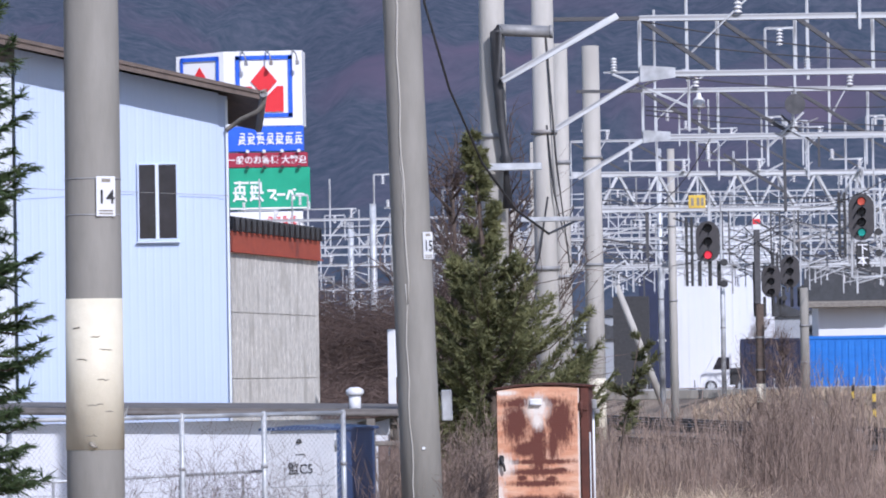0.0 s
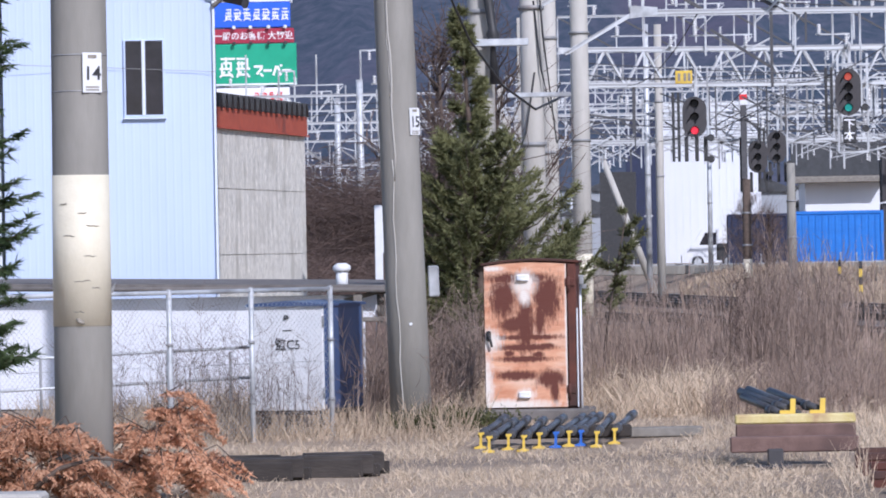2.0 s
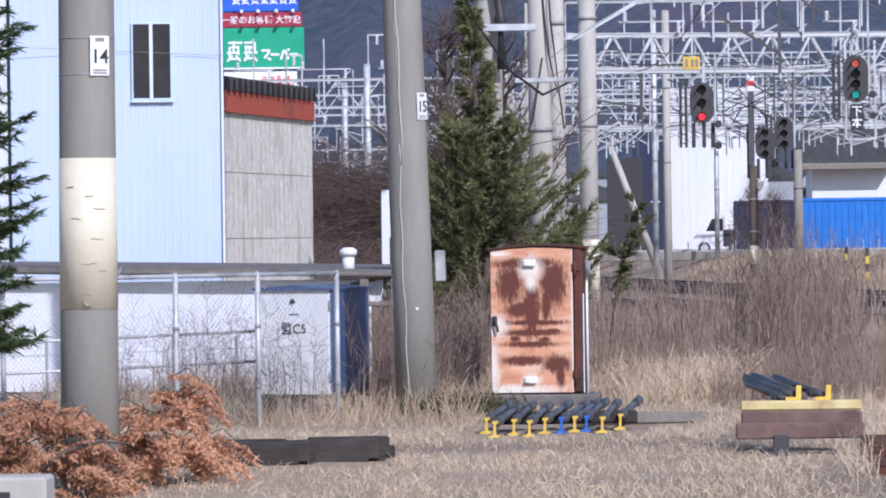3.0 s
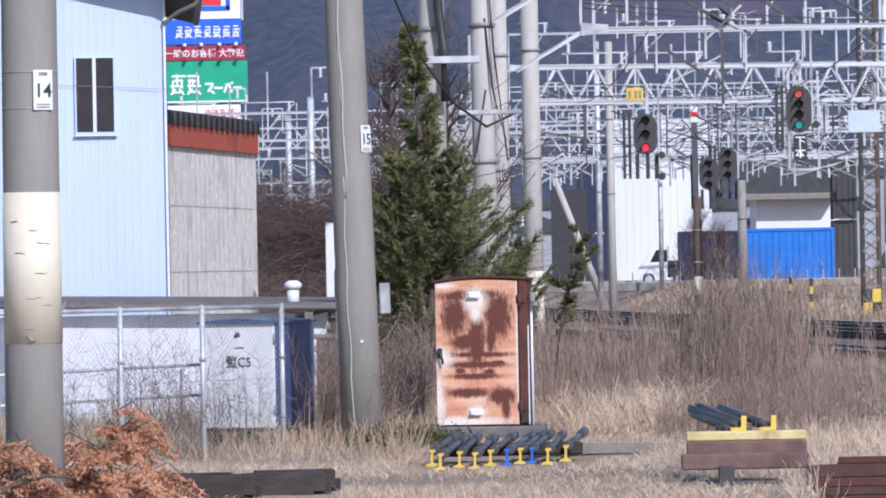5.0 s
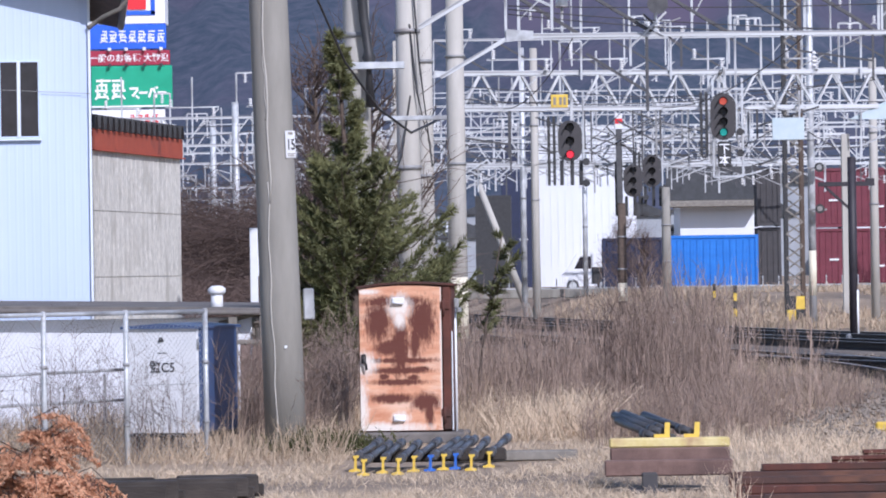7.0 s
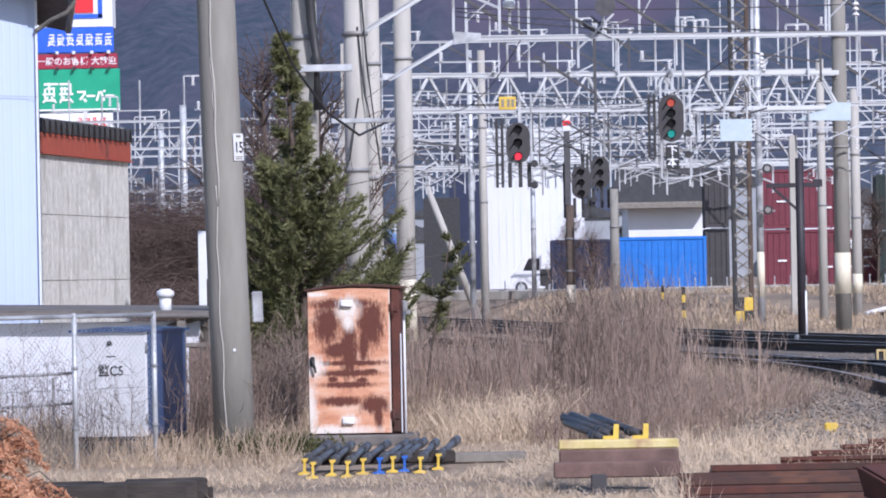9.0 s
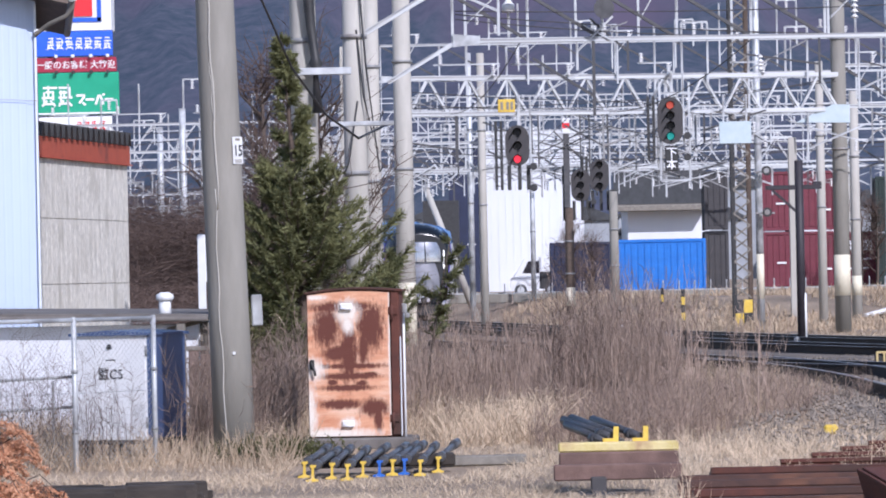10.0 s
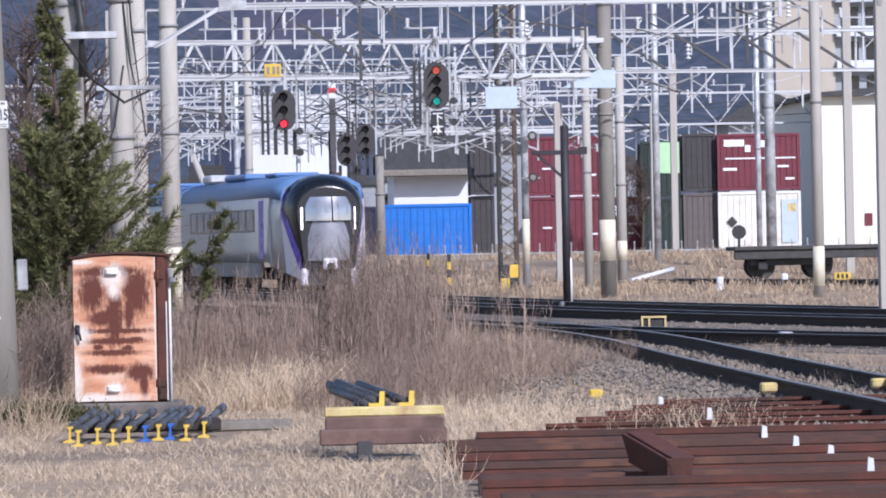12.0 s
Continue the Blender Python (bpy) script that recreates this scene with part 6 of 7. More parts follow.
def buffer_stand():
    e = thing("rail_stand", "rusty steel girder stand with a yellow top plate", "track part", (0.547, 35.2, 0))
    part("girder", Shape().box((0.50, 0.0, 0.19), (0.98, 0.16, 0.12), 0.01), M_RUSTG, e)
    part("girder", Shape().box((0.52, 0.35, 0.28), (0.92, 0.18, 0.10), 0.01), M_RUSTG, e)
    part("top_plate", Shape().box((0.52, 0.45, 0.367), (0.93, 0.16, 0.075), 0.012), M_YELLOWW, e, "worn yellow painted plate")
    part("foot_plate", Shape().box((0.33, -0.2, 0.01), (0.30, 0.34, 0.06), 0.01), M_CGREY, e)
    part("stem", Shape().box((0.35, -0.1, 0.08), (0.12, 0.10, 0.16), 0.01), M_CGREY, e)
    for k, (x, z, ln) in enumerate(((0.05, 0.455, 0.62), (0.28, 0.455, 0.62), (0.00, 0.42, 0.5), (0.14, 0.41, 0.55), (0.10, 0.47, 0.6))):
        t = thing("rubber_roller", "black tube with a yellow hooked end, stacked on the stand", "track part", (0.60 + x, 35.75, z), group="black tubes")
        part("tube", Shape().tube([(0.36, -0.05, -0.01), (0.36 - ln * 0.56, ln * 1.1, 0.10)], [0.026, 0.034], 10).tube([(0.30, 0.07, 0.002), (0.27, 0.13, 0.007)], 0.040, 10), M_RUBBER, t)
        if k < 2:
            part("hook", Shape().prism([(0.30, -0.055), (0.42, -0.055), (0.425, 0.065), (0.385, 0.065), (0.38, -0.025), (0.30, -0.025)], -0.10, -0.06), M_YELLOW, t, "yellow hooked end")


buffer_stand()


M_RUSTD = surf("dark_rust", (0.05, 0.026, 0.022), (0.10, 0.045, 0.032), 6, 0.8, bump=0.25, c3=(0.16, 0.07, 0.04), stain=2.0, amount=0.35)


def rail_pile():
    """Old rails and girders laid side by side, running back to the right."""
    r = random.Random(8)
    for k in range(17):
        y = 27.2 + 0.60 * k + r.uniform(-0.15, 0.15)
        z = r.uniform(-0.14, -0.09)
        prof = [(-0.09, 0), (0.09, 0), (0.09, 0.02), (0.045, 0.04), (0.040, 0.175), (0.05, 0.185), (0.05, 0.23), (-0.05, 0.23), (-0.05, 0.185), (-0.040, 0.175), (-0.045, 0.04), (-0.09, 0.02)]
        x0 = 1.58 + r.uniform(-0.12, 0.14) + (0.3 if k > 13 else 0)
        e = thing("old_rail", "rust-brown old rail laid on the ground", "rail", (x0, y, z + 0.04 * (k % 2)), r.uniform(-2.2, 3), group="old rails")
        run = [Vector((0, 0, 0)), Vector((6.5, 0.15, 0))]
        part("foot_flange", sweep(run, prof[:4] + prof[-2:]), M_RUST, e)
        part("web", sweep(run, [prof[3], prof[4], prof[9], prof[10]]), M_RUST, e)
        part("head", sweep(run, prof[4:10]), M_RUSTD if k % 3 else M_RUST, e)
        part("end_cut", sweep([Vector((-0.012, 0, 0)), Vector((0.0, 0, 0))], prof), M_RUSTD, e)
    for k in range(5):
        solo("old_rail", sweep([Vector((0, 0, 0)), Vector((3.6, 0.25, 0))], WEB), M_RUST, "rust-brown rail lying in weedy ballast", "rail", (2.5 + 0.35 * k, 38.4 + 1.25 * k, -0.045), r.uniform(-2, 3), group="old rails")
    g = thing("steel_girder", "short rusty channel girder lying askew on the rails", "girder", (2.62, 32.2, 0.04), -72)
    g.matrix_world = pose(2.50, 30.4, 0.17, 0, 11, -72)
    part("web", Shape().box((0.38, 0, 0.13), (0.76, 0.02, 0.20), 0.004, m=Matrix.Rotation(radians(20), 4, "X")), M_RUST, g)
    part("flange", Shape().box((0.38, 0.08, 0.22), (0.76, 0.16, 0.02), 0.004).box((0.38, 0.10, 0.03), (0.76, 0.16, 0.02), 0.004), M_RUST, g)
    part("end_patch", Shape().box((0.75, 0.06, 0.12), (0.02, 0.18, 0.20), 0.004), M_RUST, g)
    pts = [(3.83, 42.44), (3.99, 39.58), (3.95, 35.03), (3.97, 33.19), (4.03, 31.68), (4.05, 29.8)]
    for k, (x, y) in enumerate(pts):
        m = thing("marker_stake", "short white marker stake among the rails", "marker", (x, y, 0.06 if k < 2 else 0.085), group="white stakes")
        part("stake", Shape().prism([(-0.026, 0), (0.028, 0), (0.022, 0.125), (-0.012, 0.135)], -0.02, 0.02), M_WHITE, m)
    for x, y in ((5.15, 45.2), (6.33, 45.8)):
        m = thing("fish_plate", "worn ochre rail joint block beside the siding", "track part", (x, y, 0.1), group="joint blocks")
        part("block", Shape().box((0, 0, 0.06), (0.17, 0.10, 0.10), 0.02, rz=20), M_YELLOWW, m)
    m = thing("yellow_block", "small worn yellow block in the grass", "block", (3.58, 47.0, 0.02))
    part("block", Shape().box((0, 0, 0.05), (0.14, 0.1, 0.1), 0.02), M_YELLOW, m)
    m = thing("point_cover", "grey steel cover between the rails", "cover", (8.2, 68, 0.1))
    part("cover", Shape().box((0, 0, 0.05), (0.55, 0.4, 0.12), 0.02), M_STEEL, m)


rail_pile()
wp = thing("sign_post", "white painted post behind the low shed", "post", (-3.68, 61.6, 0))
part("post", Shape().box((0, 0, 1.17), (0.105, 0.06, 2.36), 0.008), M_WHITE, wp)
part("plate", Shape().box((0.09, 0.02, 2.02), (0.075, 0.02, 0.62), 0.004), M_WHITE, wp)
bs = thing("board_screen", "weathered brown timber board screen beside the pole", "screen", (-3.10, 49.2, 0))
for k, (w, h) in enumerate(((0.11, 0.99), (0.10, 0.94), (0.12, 0.97))):
    part("plank", Shape().box((0.055 + 0.118 * k, 0.01 * (k % 2), h / 2), (w, 0.03, h), 0.006), M_SCREEN, bs)
part("cap_rail", Shape().box((0.17, 0.0, 1.0), (0.42, 0.06, 0.05), 0.008), M_TIMBERG, bs, "grey weathered cap rail")


# ---- plants ----
def spray_tree(name, label, at, h, reach, trunk, leaf, whorls, per, seed, needle=0.07, droop=0.15, low=0.1, rz0=None, taper=1.0, density=1.0, arc=None):
    """A conifer: trunk, whorled limbs and flat sprays of needles."""
    rs = np.random.RandomState(seed)
    e = thing(name, label, "tree", at)
    part("trunk", Shape().tube([(0, 0, -0.1), (0.03, 0, h * 0.5), (0, 0, h)], [trunk, trunk * 0.6, 0.012], 9), M_BARK, e)
    limb, B, T, W = Shape(), [], [], []
    for k in range(whorls):
        f = k / (whorls - 1)
        z = h * (low + (0.985 - low) * f)
        for j in range(per):
            a = rs.uniform(0, math.tau) if arc is None else rs.uniform(*arc)
            ln = reach * ((1 - f) ** taper * 0.95 + 0.05) * rs.uniform(0.4, 1.12)
            d = np.array([math.cos(a), math.sin(a), 0.12 + 0.45 * f - droop * rs.rand()])
            p0 = np.array([0, 0, z + rs.uniform(-0.08, 0.08)])
            p2 = p0 + d * ln
            p1 = p0 + d * ln * 0.55 - np.array([0, 0, 0.16 * ln])
            limb.tube([tuple(p0), tuple(p1), tuple(p2)], [0.014 * (1 - f) + 0.005, 0.008, 0.003], 4)
            n = max(int(ln * 38 * density), 4)
            for i in range(n):
                s = 0.12 + 0.88 * (i + rs.rand()) / n
                c = p0 * (1 - s) ** 2 + 2 * p1 * s * (1 - s) + p2 * s * s
                side = np.array([-d[1], d[0], 0]) * (1 if i % 2 else -1)
                tw = (d * 0.6 + side * 0.8 + np.array([0, 0, rs.uniform(-0.35, 0.2)])) * ln * 0.26 * (1.15 - s) + rs.normal(size=3) * 0.015
                m = 6
                for q in range(m):
                    b = c + tw * (q / m)
                    for sg in (-1, 1):
                        B.append(b)
                        T.append(b + tw / (np.linalg.norm(tw) + 1e-6) * needle * 0.7 + np.cross(tw / (np.linalg.norm(tw) + 1e-6), [0, 0, 1]) * sg * needle * 0.6 + rs.normal(size=3) * needle * 0.22)
                        W.append(rs.uniform(0.008, 0.016))
    part("branchwork", limb, M_BARK, e)["kind"] = "stuff"
    B, T = np.array(B), np.array(T)
    cr = part("crown", strips([blades(B, T, np.array(W), 0.05, rs)]), leaf, e)
    return e


def upswept_tree(name, label, at, h, profile, lean, limbs, seed, needle=0.06, lift=0.75, bias=0.0):
    """A conifer with limbs that sweep upwards; profile gives (height, reach)."""
    rs = np.random.RandomState(seed)
    e = thing(name, label, "tree", at)
    axis = lambda z: np.array([lean * (z / h) ** 1.4, 0.0, z])
    part("trunk", Shape().tube([tuple(axis(h * k / 6)) for k in range(7)], [0.075 * (1 - k / 6.2) * (h / 4.4) ** 2 + 0.005 for k in range(7)], 9), M_BARK, e)
    limb, B, T, W = Shape(), [], [], []
    zs, rr = [p[0] for p in profile], [p[1] for p in profile]
    for k in range(limbs):
        z = zs[0] + (zs[-1] - zs[0]) * (k + rs.rand()) / limbs
        if z > 3.0 and rs.rand() < 0.4:
            continue
        reach = float(np.interp(z, zs, rr)) * rs.uniform(0.35, 1.2)
        a = rs.uniform(0, math.tau)
        reach *= 1 + bias * math.cos(a) * max(0.0, 1 - z / (0.75 * h))
        out = np.array([math.cos(a), math.sin(a), 0.0])
        up = lift * rs.uniform(0.6, 1.25)
        p0 = axis(max(z - reach * up * 0.7, 0.12))
        p1 = p0 + out * reach * 0.6 + np.array([0, 0, reach * up * 0.35])
        p2 = p0 + out * reach + np.array([0, 0, reach * up])
        limb.tube([tuple(p0), tuple(p1), tuple(p2)], [0.005 + 0.010 * reach, 0.007, 0.003], 4)
        n = int(10 + 34 * reach)
        for i in range(n):
            s = 0.22 + 0.78 * (i + rs.rand()) / n
            c = p0 * (1 - s) ** 2 + 2 * p1 * s * (1 - s) + p2 * s * s
            side = np.array([-out[1], out[0], 0]) * (1 if i % 2 else -1)
            tw = (out * 0.55 + side * rs.uniform(0.2, 0.8) + np.array([0, 0, rs.uniform(0.05, 0.75)])) * (0.10 + 0.22 * reach * (1.15 - s))
            u = tw / (np.linalg.norm(tw) + 1e-6)
            fan = np.cross(u, rs.normal(size=3))
            for q in range(6):
                b = c + tw * (q / 6)
                for sg in (-1, 1):
                    B.append(b)
                    T.append(b + u * needle * 0.9 + fan * sg * needle * 0.5 + rs.normal(size=3) * needle * 0.2)
                    W.append(rs.uniform(0.009, 0.018))
    part("branchwork", limb, M_BARK, e)["kind"] = "stuff"
    part("crown", strips([blades(np.array(B), np.array(T), np.array(W), 0.05, rs)]), M_FIR, e)
    return e


upswept_tree("fir_tree", "bushy dark green young conifer with upswept branches", (-1.93, 52.5, 0), 4.45, ((0.35, 0.80), (0.9, 1.05), (1.7, 1.04), (2.3, 0.90), (2.75, 0.62), (3.1, 0.34), (3.5, 0.18), (4.1, 0.10), (4.45, 0.03)), -0.24, 300, 3, bias=0.22)
upswept_tree("fir_sapling", "low dark green conifer bush with upswept fronds", (-0.66, 56.5, 0), 2.15, ((1.2, 0.46), (1.7, 0.40), (1.95, 0.22), (2.15, 0.05)), 0.34, 10, 5, lift=0.8)
upswept_tree("fir_sapling", "low dark green conifer bush beside the fir tree", (-1.12, 54.2, 0), 2.0, ((0.4, 0.42), (1.3, 0.34), (1.8, 0.16), (2.0, 0.05)), 0.05, 40, 6, lift=1.0)
spray_tree("pine_tree", "pine tree with long green needles", (-5.84, 38.5, 0), 6.2, 0.66, 0.10, M_PINE, 30, 6, 9, 0.10, 0.1, 0.15, taper=0.35, density=1.0)


def dead_pile(label, at, size, n, seed):
    """A heap of felled conifer boughs: drooping fronds of short brown needles, with dark gaps."""
    rs = np.random.RandomState(seed)
    e = thing("dead_branches", label, "branches", at, group="dead branches")
    limb, B, T, W = Shape(), [], [], []
    for k in range(n):
        c = np.array([rs.uniform(-1, 1), rs.uniform(-1, 1), 0.0])
        dome = max(0.0, 1 - 0.75 * c[0] ** 2 - 0.5 * c[1] ** 2)
        p0 = np.array([c[0] * size[0] * 0.7, c[1] * size[1] * 0.7, size[2] * dome * rs.uniform(0.2, 0.85)])
        a = math.atan2(c[1], c[0]) + rs.normal() * 0.9
        ln = rs.uniform(0.22, 0.48)
        d = np.array([math.cos(a), math.sin(a), 0.0])
        p1 = p0 + d * ln * 0.5 + np.array([0, 0, ln * 0.22])
        p2 = p0 + d * ln - np.array([0, 0, ln * 0.25])
        p2[2] = max(p2[2], 0.03)
        limb.tube([tuple(p0), tuple(p1), tuple(p2)], [0.005, 0.004, 0.002], 4)
        side = np.array([-d[1], d[0], 0])
        for i in range(26):
            s = (i + rs.rand()) / 26
            q0 = p0 * (1 - s) ** 2 + 2 * p1 * s * (1 - s) + p2 * s * s
            tw = (side * (1 if i % 2 else -1) * rs.uniform(0.5, 1) + d * 0.6 + np.array([0, 0, rs.uniform(-0.7, 0.2)])) * 0.13 * (1.15 - s)
            for q in range(6):
                b = q0 + tw * q / 6
                for sg in (-1, 1):
                    B.append(b)
                    T.append(b + tw * 0.18 + rs.normal(size=3) * 0.017)
                    W.append(rs.uniform(0.007, 0.014))
    part("twig_mass", limb, M_BARK, e)["kind"] = "stuff"
    part("needles", strips([blades(np.array(B), np.array(T), np.array(W), 0.1, rs)]), M_DEAD, e)


dead_pile("heap of orange-brown dead conifer branches before the pole", (-4.12, 30.6, 0), (0.40, 0.35, 0.88), 90, 12)
dead_pile("heap of orange-brown dead conifer branches beside the pole", (-3.46, 32.1, 0), (0.30, 0.40, 0.98), 74, 13)
solo("fallen_branch", Shape().tube([(-0.5, 0, 0.12), (-0.32, -0.05, 0.16), (-0.1, -0.05, 0.32), (0.12, 0, 0.38), (0.32, 0.02, 0.36)], [0.022, 0.020, 0.016, 0.012, 0.006], 7), M_BARK, "bare dark branch lying across the dead boughs", "branch", (-3.85, 30.35, 0.0))
kb = thing("concrete_block", "pale concrete kerb block with a black rectangle", "block", (-3.72, 27.6, 0))
part("block", Shape().box((-0.4, 0.2, 0.14), (0.8, 0.4, 0.30), 0.02), M_CONC_L, kb)
# flat black plate on the front face of the block
part("black_rectangle", Shape().box((-0.33, -0.003, 0.09), (0.22, 0.01, 0.22)), M_BLACK, kb, "flat black rectangle")


def low_shrub():
    rs = np.random.RandomState(19)
    e = thing("low_shrub", "low dark green shrub at the foot of the pole", "shrub", (-1.95, 43.6, 0))
    n = 5200
    c = rs.normal(size=(n, 3)) * [0.27, 0.2, 0.06] + [0, 0, 0.07]
    c[:, 2] = np.clip(np.abs(c[:, 2]), 0.01, 0.28)
    t = c + rs.normal(size=(n, 3)) * 0.022 + [0, 0, 0.02]
    part("leaves", strips([blades(c, t, rs.uniform(0.008, 0.018, n), 0.1, rs)]), M_LEAF, e)


low_shrub()


def clear(x, y):
    """True where nothing stands or lies."""
    boxes = ((-1.95, -0.6, 45.9, 47.2), (-4.2, -2.8, 44.5, 46.0), (-8.0, -2.95, 51.5, 62), (-1.6, 0.3, 40.2, 42.8), (1.5, 8.1, 26.9, 37.6), (-4.2, -2.05, 33.9, 35.6), (-1.7, -0.1, 38.6, 42.2), (0.55, 1.6, 34.6, 36.0))
    ok = np.ones(len(x), bool)
    for a, b, c, d in boxes:
        ok &= ~((x > a) & (x < b) & (y > c) & (y < d))
    return ok


def turf(name, label, n, xr, yr, hr, wr, material, seed, lean=0.35, keep=None, bend=0.25):
    rs = np.random.RandomState(seed)
    y = rs.uniform(*yr, n)
    x = rs.uniform(-1, 1, n) * (xr[1] - xr[0]) / 2 + (xr[0] + xr[1]) / 2
    ok = clear(x, y) & (np.abs(x) < y * 0.145 + 0.6)
    # patchy growth
    cl = np.array([noise.noise((a * 0.9, b * 0.45, seed)) for a, b in zip(x, y)])
    ok &= cl > rs.uniform(-0.7, 0.25, n)
    if keep:
        ok &= keep(x, y)
    x, y, cl = x[ok], y[ok], cl[ok]
    m = len(x)
    h = rs.uniform(*hr, m) * (0.75 + 0.7 * np.clip(cl + 0.3, 0, 1))
    base = np.stack([x, y, np.array([ground_z(a, b) - 0.02 for a, b in zip(x, y)])], 1)
    tip = base + np.stack([rs.normal(size=m) * lean * h, rs.normal(size=m) * lean * h, h], 1)
    v, f = blades(base, tip, rs.uniform(*wr, m), bend, rs)
    return solo(name, strips([(v, f)]), material, label, "grass", kind="stuff", mend=False)


off_siding = lambda x, y: ~((x > 4.3) & (y < 80))
turf("dry_grass", "short pale dry winter grass", 120000, (-6, 5), (28, 50), (0.03, 0.10), (0.004, 0.009), M_STRAWP, 1, 0.7, lambda x, y: off_siding(x, y) & ~((x > 1.5) & (y < 31)))
turf("dry_grass_clumps", "taller blond dry grass clumps", 36000, (-6.5, 4.6), (41, 60), (0.15, 0.40), (0.005, 0.011), M_STRAW, 2, 0.38, lambda x, y: off_siding(x, y) & (x < 1.2 + (y - 41) * 0.17) & ((y > 46) | (x < -1.7)))
turf("verge_grass", "thin brown dry grass along the tracks", 26000, (-9, 4.8), (60, 82), (0.10, 0.35), (0.006, 0.012), M_STRAW, 3, 0.4)
turf("rail_side_grass", "thin dry grass between the old rails", 7000, (1.3, 5), (31.0, 44), (0.06, 0.24), (0.004, 0.008), M_STRAWP, 4, 0.45, lambda x, y: x < 4.6)

turf("siding_grass", "sparse dry grass growing in the ballast", 9000, (2.5, 8), (40, 72), (0.05, 0.2), (0.004, 0.009), M_STRAW, 5, 0.5, lambda x, y: x > 2.6)
turf("blond_tufts", "long bent blond grass tufts below the weeds", 17000, (-3.2, 3.4), (46.5, 51.5), (0.20, 0.52), (0.006, 0.011), M_STRAWP, 6, 0.42, lambda x, y: (x < 0.6 + (y - 47) * 0.15) & ((x > -0.4) | (y > 50)), 0.5)

turf("bank_grass", "dry tan grass on the bank before the container yard", 30000, (1, 24), (128, 176), (0.10, 0.38), (0.02, 0.05), M_STRAW, 7, 0.4, lambda x, y: (x - (-0.83 + 0.155 * (153.6 - y)) > 2.4) & ((np.abs(x - 15.5 + 0.30 * (y - 143.6)) > 1.7)))

turf("far_verge_grass", "thin dry grass between the far tracks", 16000, (-3, 20), (98, 136), (0.05, 0.17), (0.015, 0.04), M_STRAW, 8, 0.5, lambda x, y: np.array([abs(a - track_x(b)) > 1.1 and abs(a - line_two(b)) > 1.1 for a, b in zip(x, y)]))


def weeds(name, label, n, xf, yr, hr, material, seed, twigs=9, thick=0.007, kind="weed", spread=0.13, power=1.0, tall=None):
    """Upright dry stalks with fine side shoots."""
    rs = np.random.RandomState(seed)
    y = rs.uniform(*yr, n)
    lo, hi = xf
    x = rs.uniform(0, 1, n)
    x = lo(y) + x * (hi(y) - lo(y))
    cl = np.array([noise.noise((a * 0.8, b * 0.3, seed + 3.0)) for a, b in zip(x, y)])
    ok = clear(x, y) & (cl > rs.uniform(-0.75, 0.2, n))
    x, y, cl = x[ok], y[ok], cl[ok]
    m = len(x)
    h = (hr[0] + (hr[1] - hr[0]) * rs.rand(m) ** power) * (0.72 + 0.55 * np.clip(cl + 0.35, 0, 1))
    if tall:
        h = h * tall(x, y)
    base = np.stack([x, y, np.zeros(m)], 1)
    top = base + np.stack([rs.normal(size=m) * 0.09 * h, rs.normal(size=m) * 0.09 * h, h], 1)
    out = [blades(base, top, np.full(m, thick), 0.05, rs)]
    for k in range(twigs):
        s = rs.uniform(0.3, 1.0, m)[:, None]
        b = base + (top - base) * s
        t = b + np.stack([rs.normal(size=m) * spread, rs.normal(size=m) * spread, rs.uniform(0.05, 0.30, m)], 1) * (0.6 + 0.4 * h[:, None])
        out.append(blades(b, t, np.full(m, thick * 0.62), 0.12, rs))
    return solo(name, strips(out), material, label, kind, kind="stuff", mend=False)


def bank(x, y):
    """Weeds stand lower behind the cabinet and higher towards the tracks."""
    return 0.80 + 0.22 * np.clip((x / y - 0.016) / 0.012, 0, 1)


weeds("weed_clumps", "dark branching bushes of dead weed among the grass", 130, (lambda y: 0.016 * y, lambda y: 0.9 + (y - 48) * 0.125), (50, 66), (0.7, 1.7), M_TWIG, 43, 16, 0.009, spread=0.12, power=1.4)
weeds("tall_weeds", "tall dry brown weeds standing behind the cabinet", 4600, (lambda y: -0.055 * y, lambda y: 0.9 + (y - 48) * 0.12), (50, 70), (0.35, 1.75), M_WEED, 31, 7, 0.012, power=1.9, spread=0.055, tall=bank)
weeds("weed_stalks", "tall bare brown stalks standing above the grass", 760, (lambda y: 0.020 * y, lambda y: 0.042 * y), (51, 64), (0.8, 1.75), M_WEED, 41, 8, 0.011, spread=0.06, power=1.3)
weeds("lone_stalks", "single tall dry stalks near the tracks", 60, (lambda y: 0.040 * y, lambda y: 0.066 * y), (50, 60), (0.6, 1.55), M_WEED, 44, 8, 0.011, spread=0.06)
weeds("tall_weeds", "tall dry reddish weeds along the fence", 900, (lambda y: -2.95 + 0 * y, lambda y: -1.9 + 0 * y), (44, 52), (0.5, 1.15), M_WEED, 32, 10, 0.009)
weeds("fence_weeds", "bare twiggy weeds growing through the fence", 200, (lambda y: -5.6 + 0 * y, lambda y: -3.3 + 0 * y), (41.5, 45.0), (0.5, 1.2), M_TWIG, 33, 14, 0.006, spread=0.16)
weeds("front_weeds", "single dry weeds with seed heads between the rails", 150, (lambda y: 1.2 + 0 * y, lambda y: 3.4 + 0 * y), (30, 38), (0.2, 0.55), M_STRAWP, 34, 12, 0.006)
weeds("low_weeds", "knee-high dry brown weeds beside the old rails", 2600, (lambda y: 0.5 + 0 * y, lambda y: 1.0 + (y - 40) * 0.21), (44, 60), (0.10, 0.55), M_WEED, 37, 8, 0.008, spread=0.10)
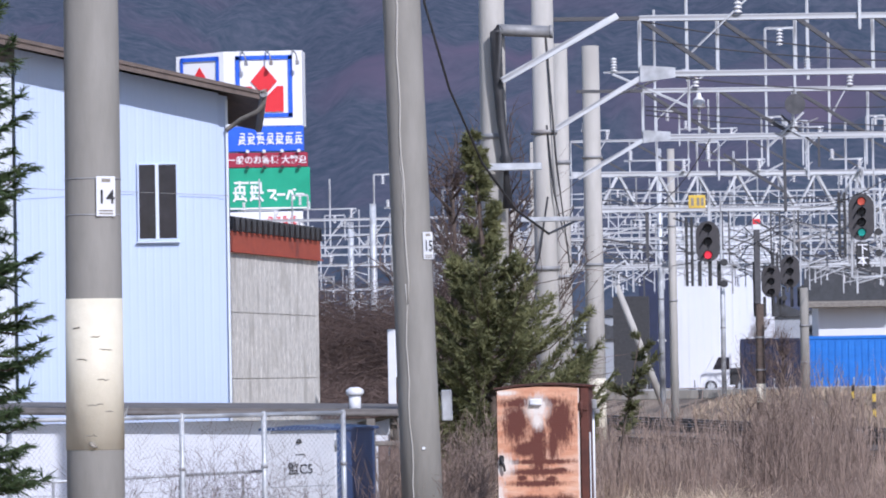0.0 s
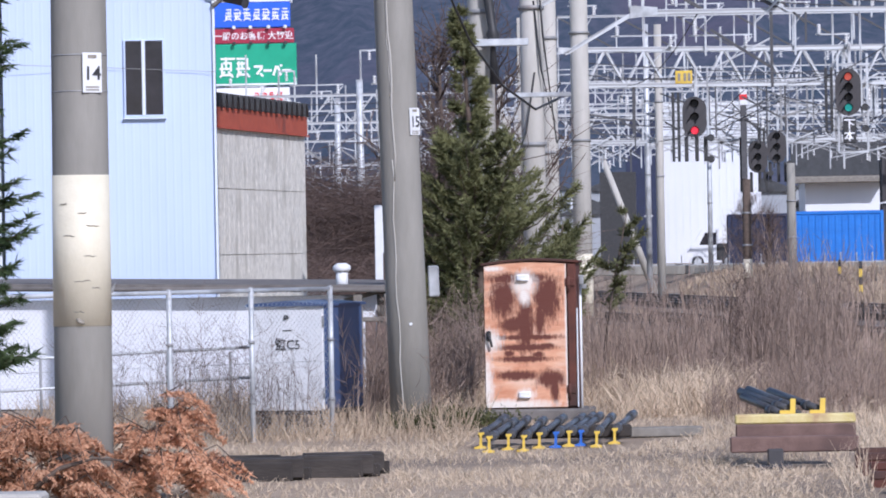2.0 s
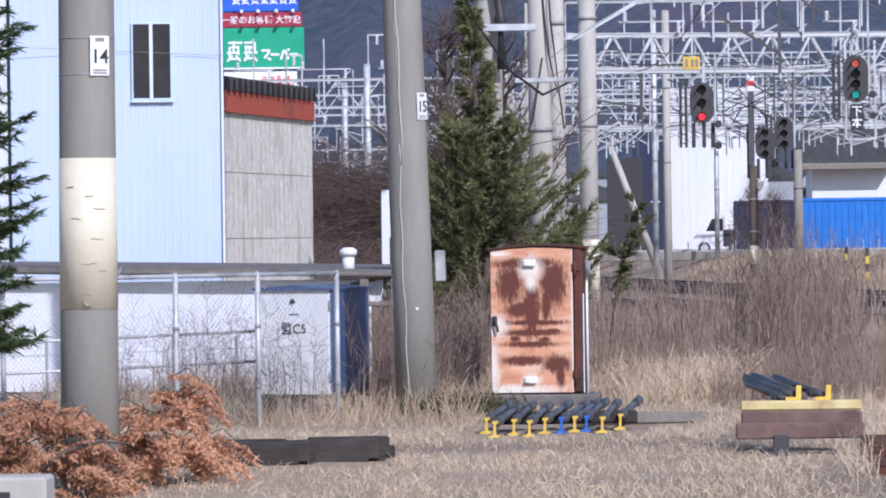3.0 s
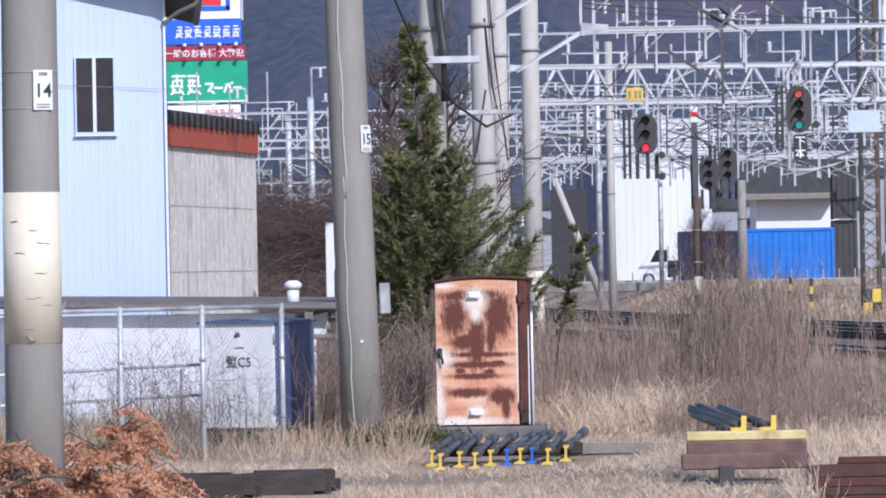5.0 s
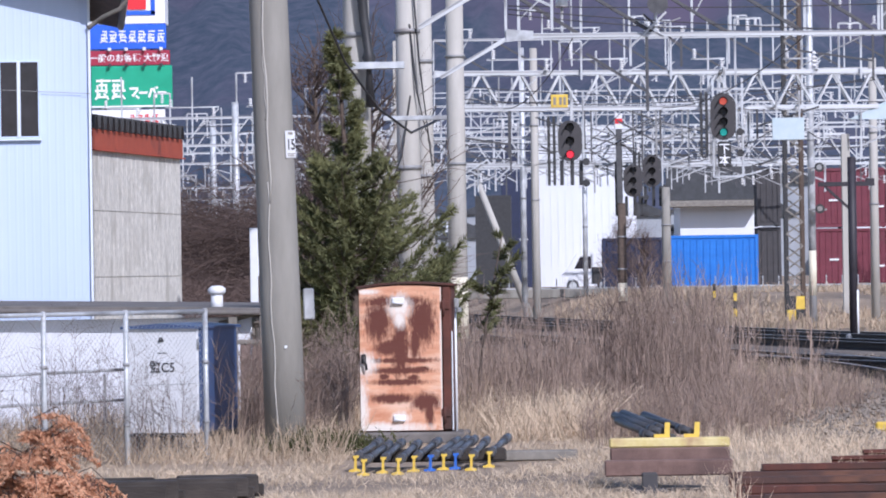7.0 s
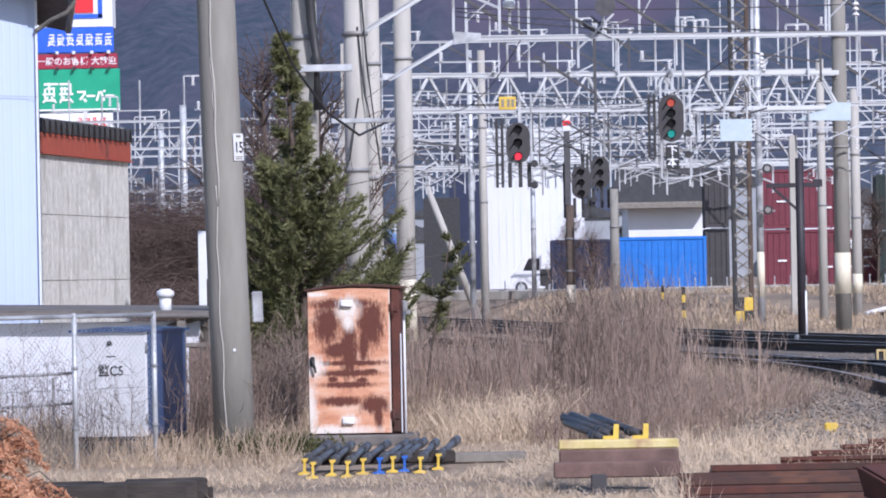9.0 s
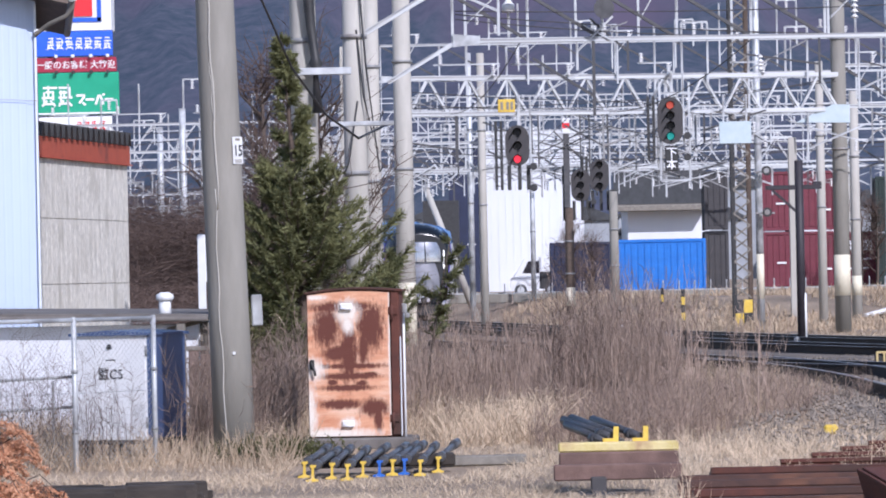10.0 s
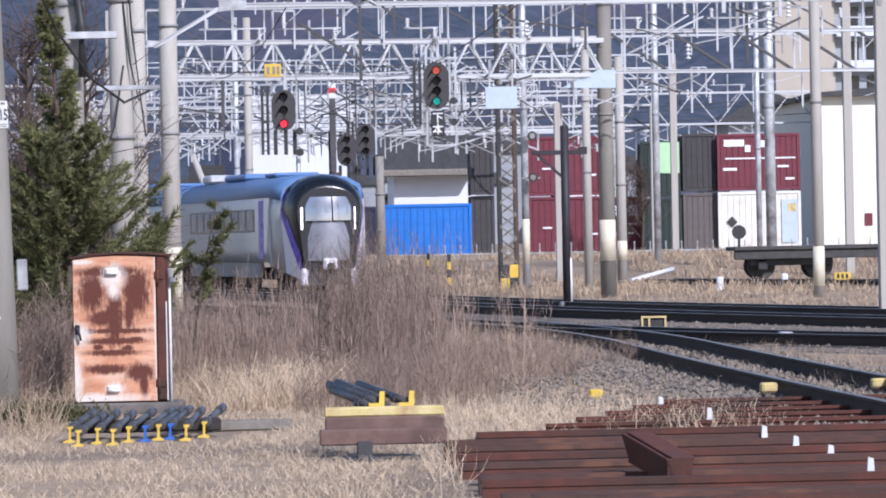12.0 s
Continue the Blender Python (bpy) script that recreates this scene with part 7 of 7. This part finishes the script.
weeds("bare_thicket", "dark bare thicket behind the sheds", 2600, (lambda y: -0.0775 * y, lambda y: -0.035 * y), (88, 104), (2.2, 3.4), M_TWIG, 35, 16, 0.016, "thicket", 0.45)
weeds("thicket_undergrowth", "dense brown undergrowth behind the sheds", 3000, (lambda y: -0.078 * y, lambda y: -0.02 * y), (80, 92), (0.9, 1.9), M_TWIG, 36, 12, 0.016, "thicket", 0.35)


def bare_tree(at, h, seed):
    rs = np.random.RandomState(seed)
    e = thing("bare_tree", "bare winter tree with fine twigs", "tree", at, group="bare trees")
    limb, B, T, W = Shape(), [], [], []
    part("trunk", Shape().tube([(0, 0, -0.1), (0.1, 0, h * 0.5), (0.05, 0, h)], [0.08, 0.05, 0.01], 7), M_BARK, e)
    for k in range(34):
        z = h * rs.uniform(0.2, 0.95)
        a = rs.uniform(0, math.tau)
        ln = (h - z) * 0.5 + 0.4
        p0 = np.array([0.05, 0, z])
        p2 = p0 + np.array([math.cos(a) * 0.6, math.sin(a) * 0.6, 0.75]) * ln
        limb.tube([tuple(p0), tuple((p0 + p2) / 2 + rs.normal(size=3) * 0.06), tuple(p2)], [0.022, 0.014, 0.005], 4)
        for i in range(22):
            c = p0 + (p2 - p0) * rs.uniform(0.15, 1)
            B.append(c)
            T.append(c + rs.normal(size=3) * 0.32 + [0, 0, 0.22])
            W.append(rs.uniform(0.008, 0.016))
    part("branchwork", limb, M_BARK, e)["kind"] = "stuff"
    part("twig_mass", strips([blades(np.array(B), np.array(T), np.array(W), 0.2, rs)]), M_TWIG, e)["kind"] = "stuff"


for k, (x, y, h) in enumerate(((-2.9, 62, 4.6), (-2.35, 67, 5.2), (-4.4, 92, 4.8), (-5.2, 96, 3.9), (-3.6, 90, 5.4), (17.0, 196, 4.5), (16.5, 198, 5.0), (3.6, 176, 3.6), (4.4, 178, 3.2))):
    bare_tree((x, y, 0), h, 50 + k)


def loose_stones():
    rs = np.random.RandomState(77)
    base = Shape().add([(0, 0, 1), (1, 0, 0.1), (-0.2, 0.9, 0), (-0.8, -0.5, 0.1), (0.1, -0.9, 0.2), (0, 0, -0.6)], [(0, 1, 2), (0, 2, 3), (0, 3, 4), (0, 4, 1), (5, 2, 1), (5, 3, 2), (5, 4, 3), (5, 1, 4)])
    P = np.array(base.v)
    vs, fs = [], []
    for k in range(16000):
        y = rs.uniform(38, 88)
        u = rs.uniform(-1.9, 1.9)
        c = rs.randint(3)
        x = siding(y) + u if c == 0 else (line_three(y) + u if y > 58 else siding(y) + u) if c == 1 else (line_two(y) + u if y > 72 else siding(y) - 1.2 + u)
        r = rs.uniform(0.02, 0.045)
        a = rs.uniform(0, math.tau)
        R = np.array([[math.cos(a), -math.sin(a), 0], [math.sin(a), math.cos(a), 0], [0, 0, 1]])
        o = len(vs)
        vs += ((P * rs.uniform(0.7, 1.2, 3)) @ R.T * r + [x, y, 0.075 - abs(u) * 0.03]).tolist()
        fs += [tuple(i + o for i in f) for f in base.f]
    s = Shape()
    s.add(vs, fs)
    solo("ballast_stones", s, M_STONE, "loose grey ballast stones between the rails", "gravel", kind="stuff", mend=False)


loose_stones()


def motions():
    """The express comes in at a steady 51 km/h."""
    rows = []
    for k in range(13):
        t = float(k)
        y = 132.4 + 14.1 * (12.0 - t)
        rows.append((t, pose(-0.83 + 0.155 * (153.6 - y), y, 0.2, 0, 0, HEADING)))
    walk(train, rows)


motions()
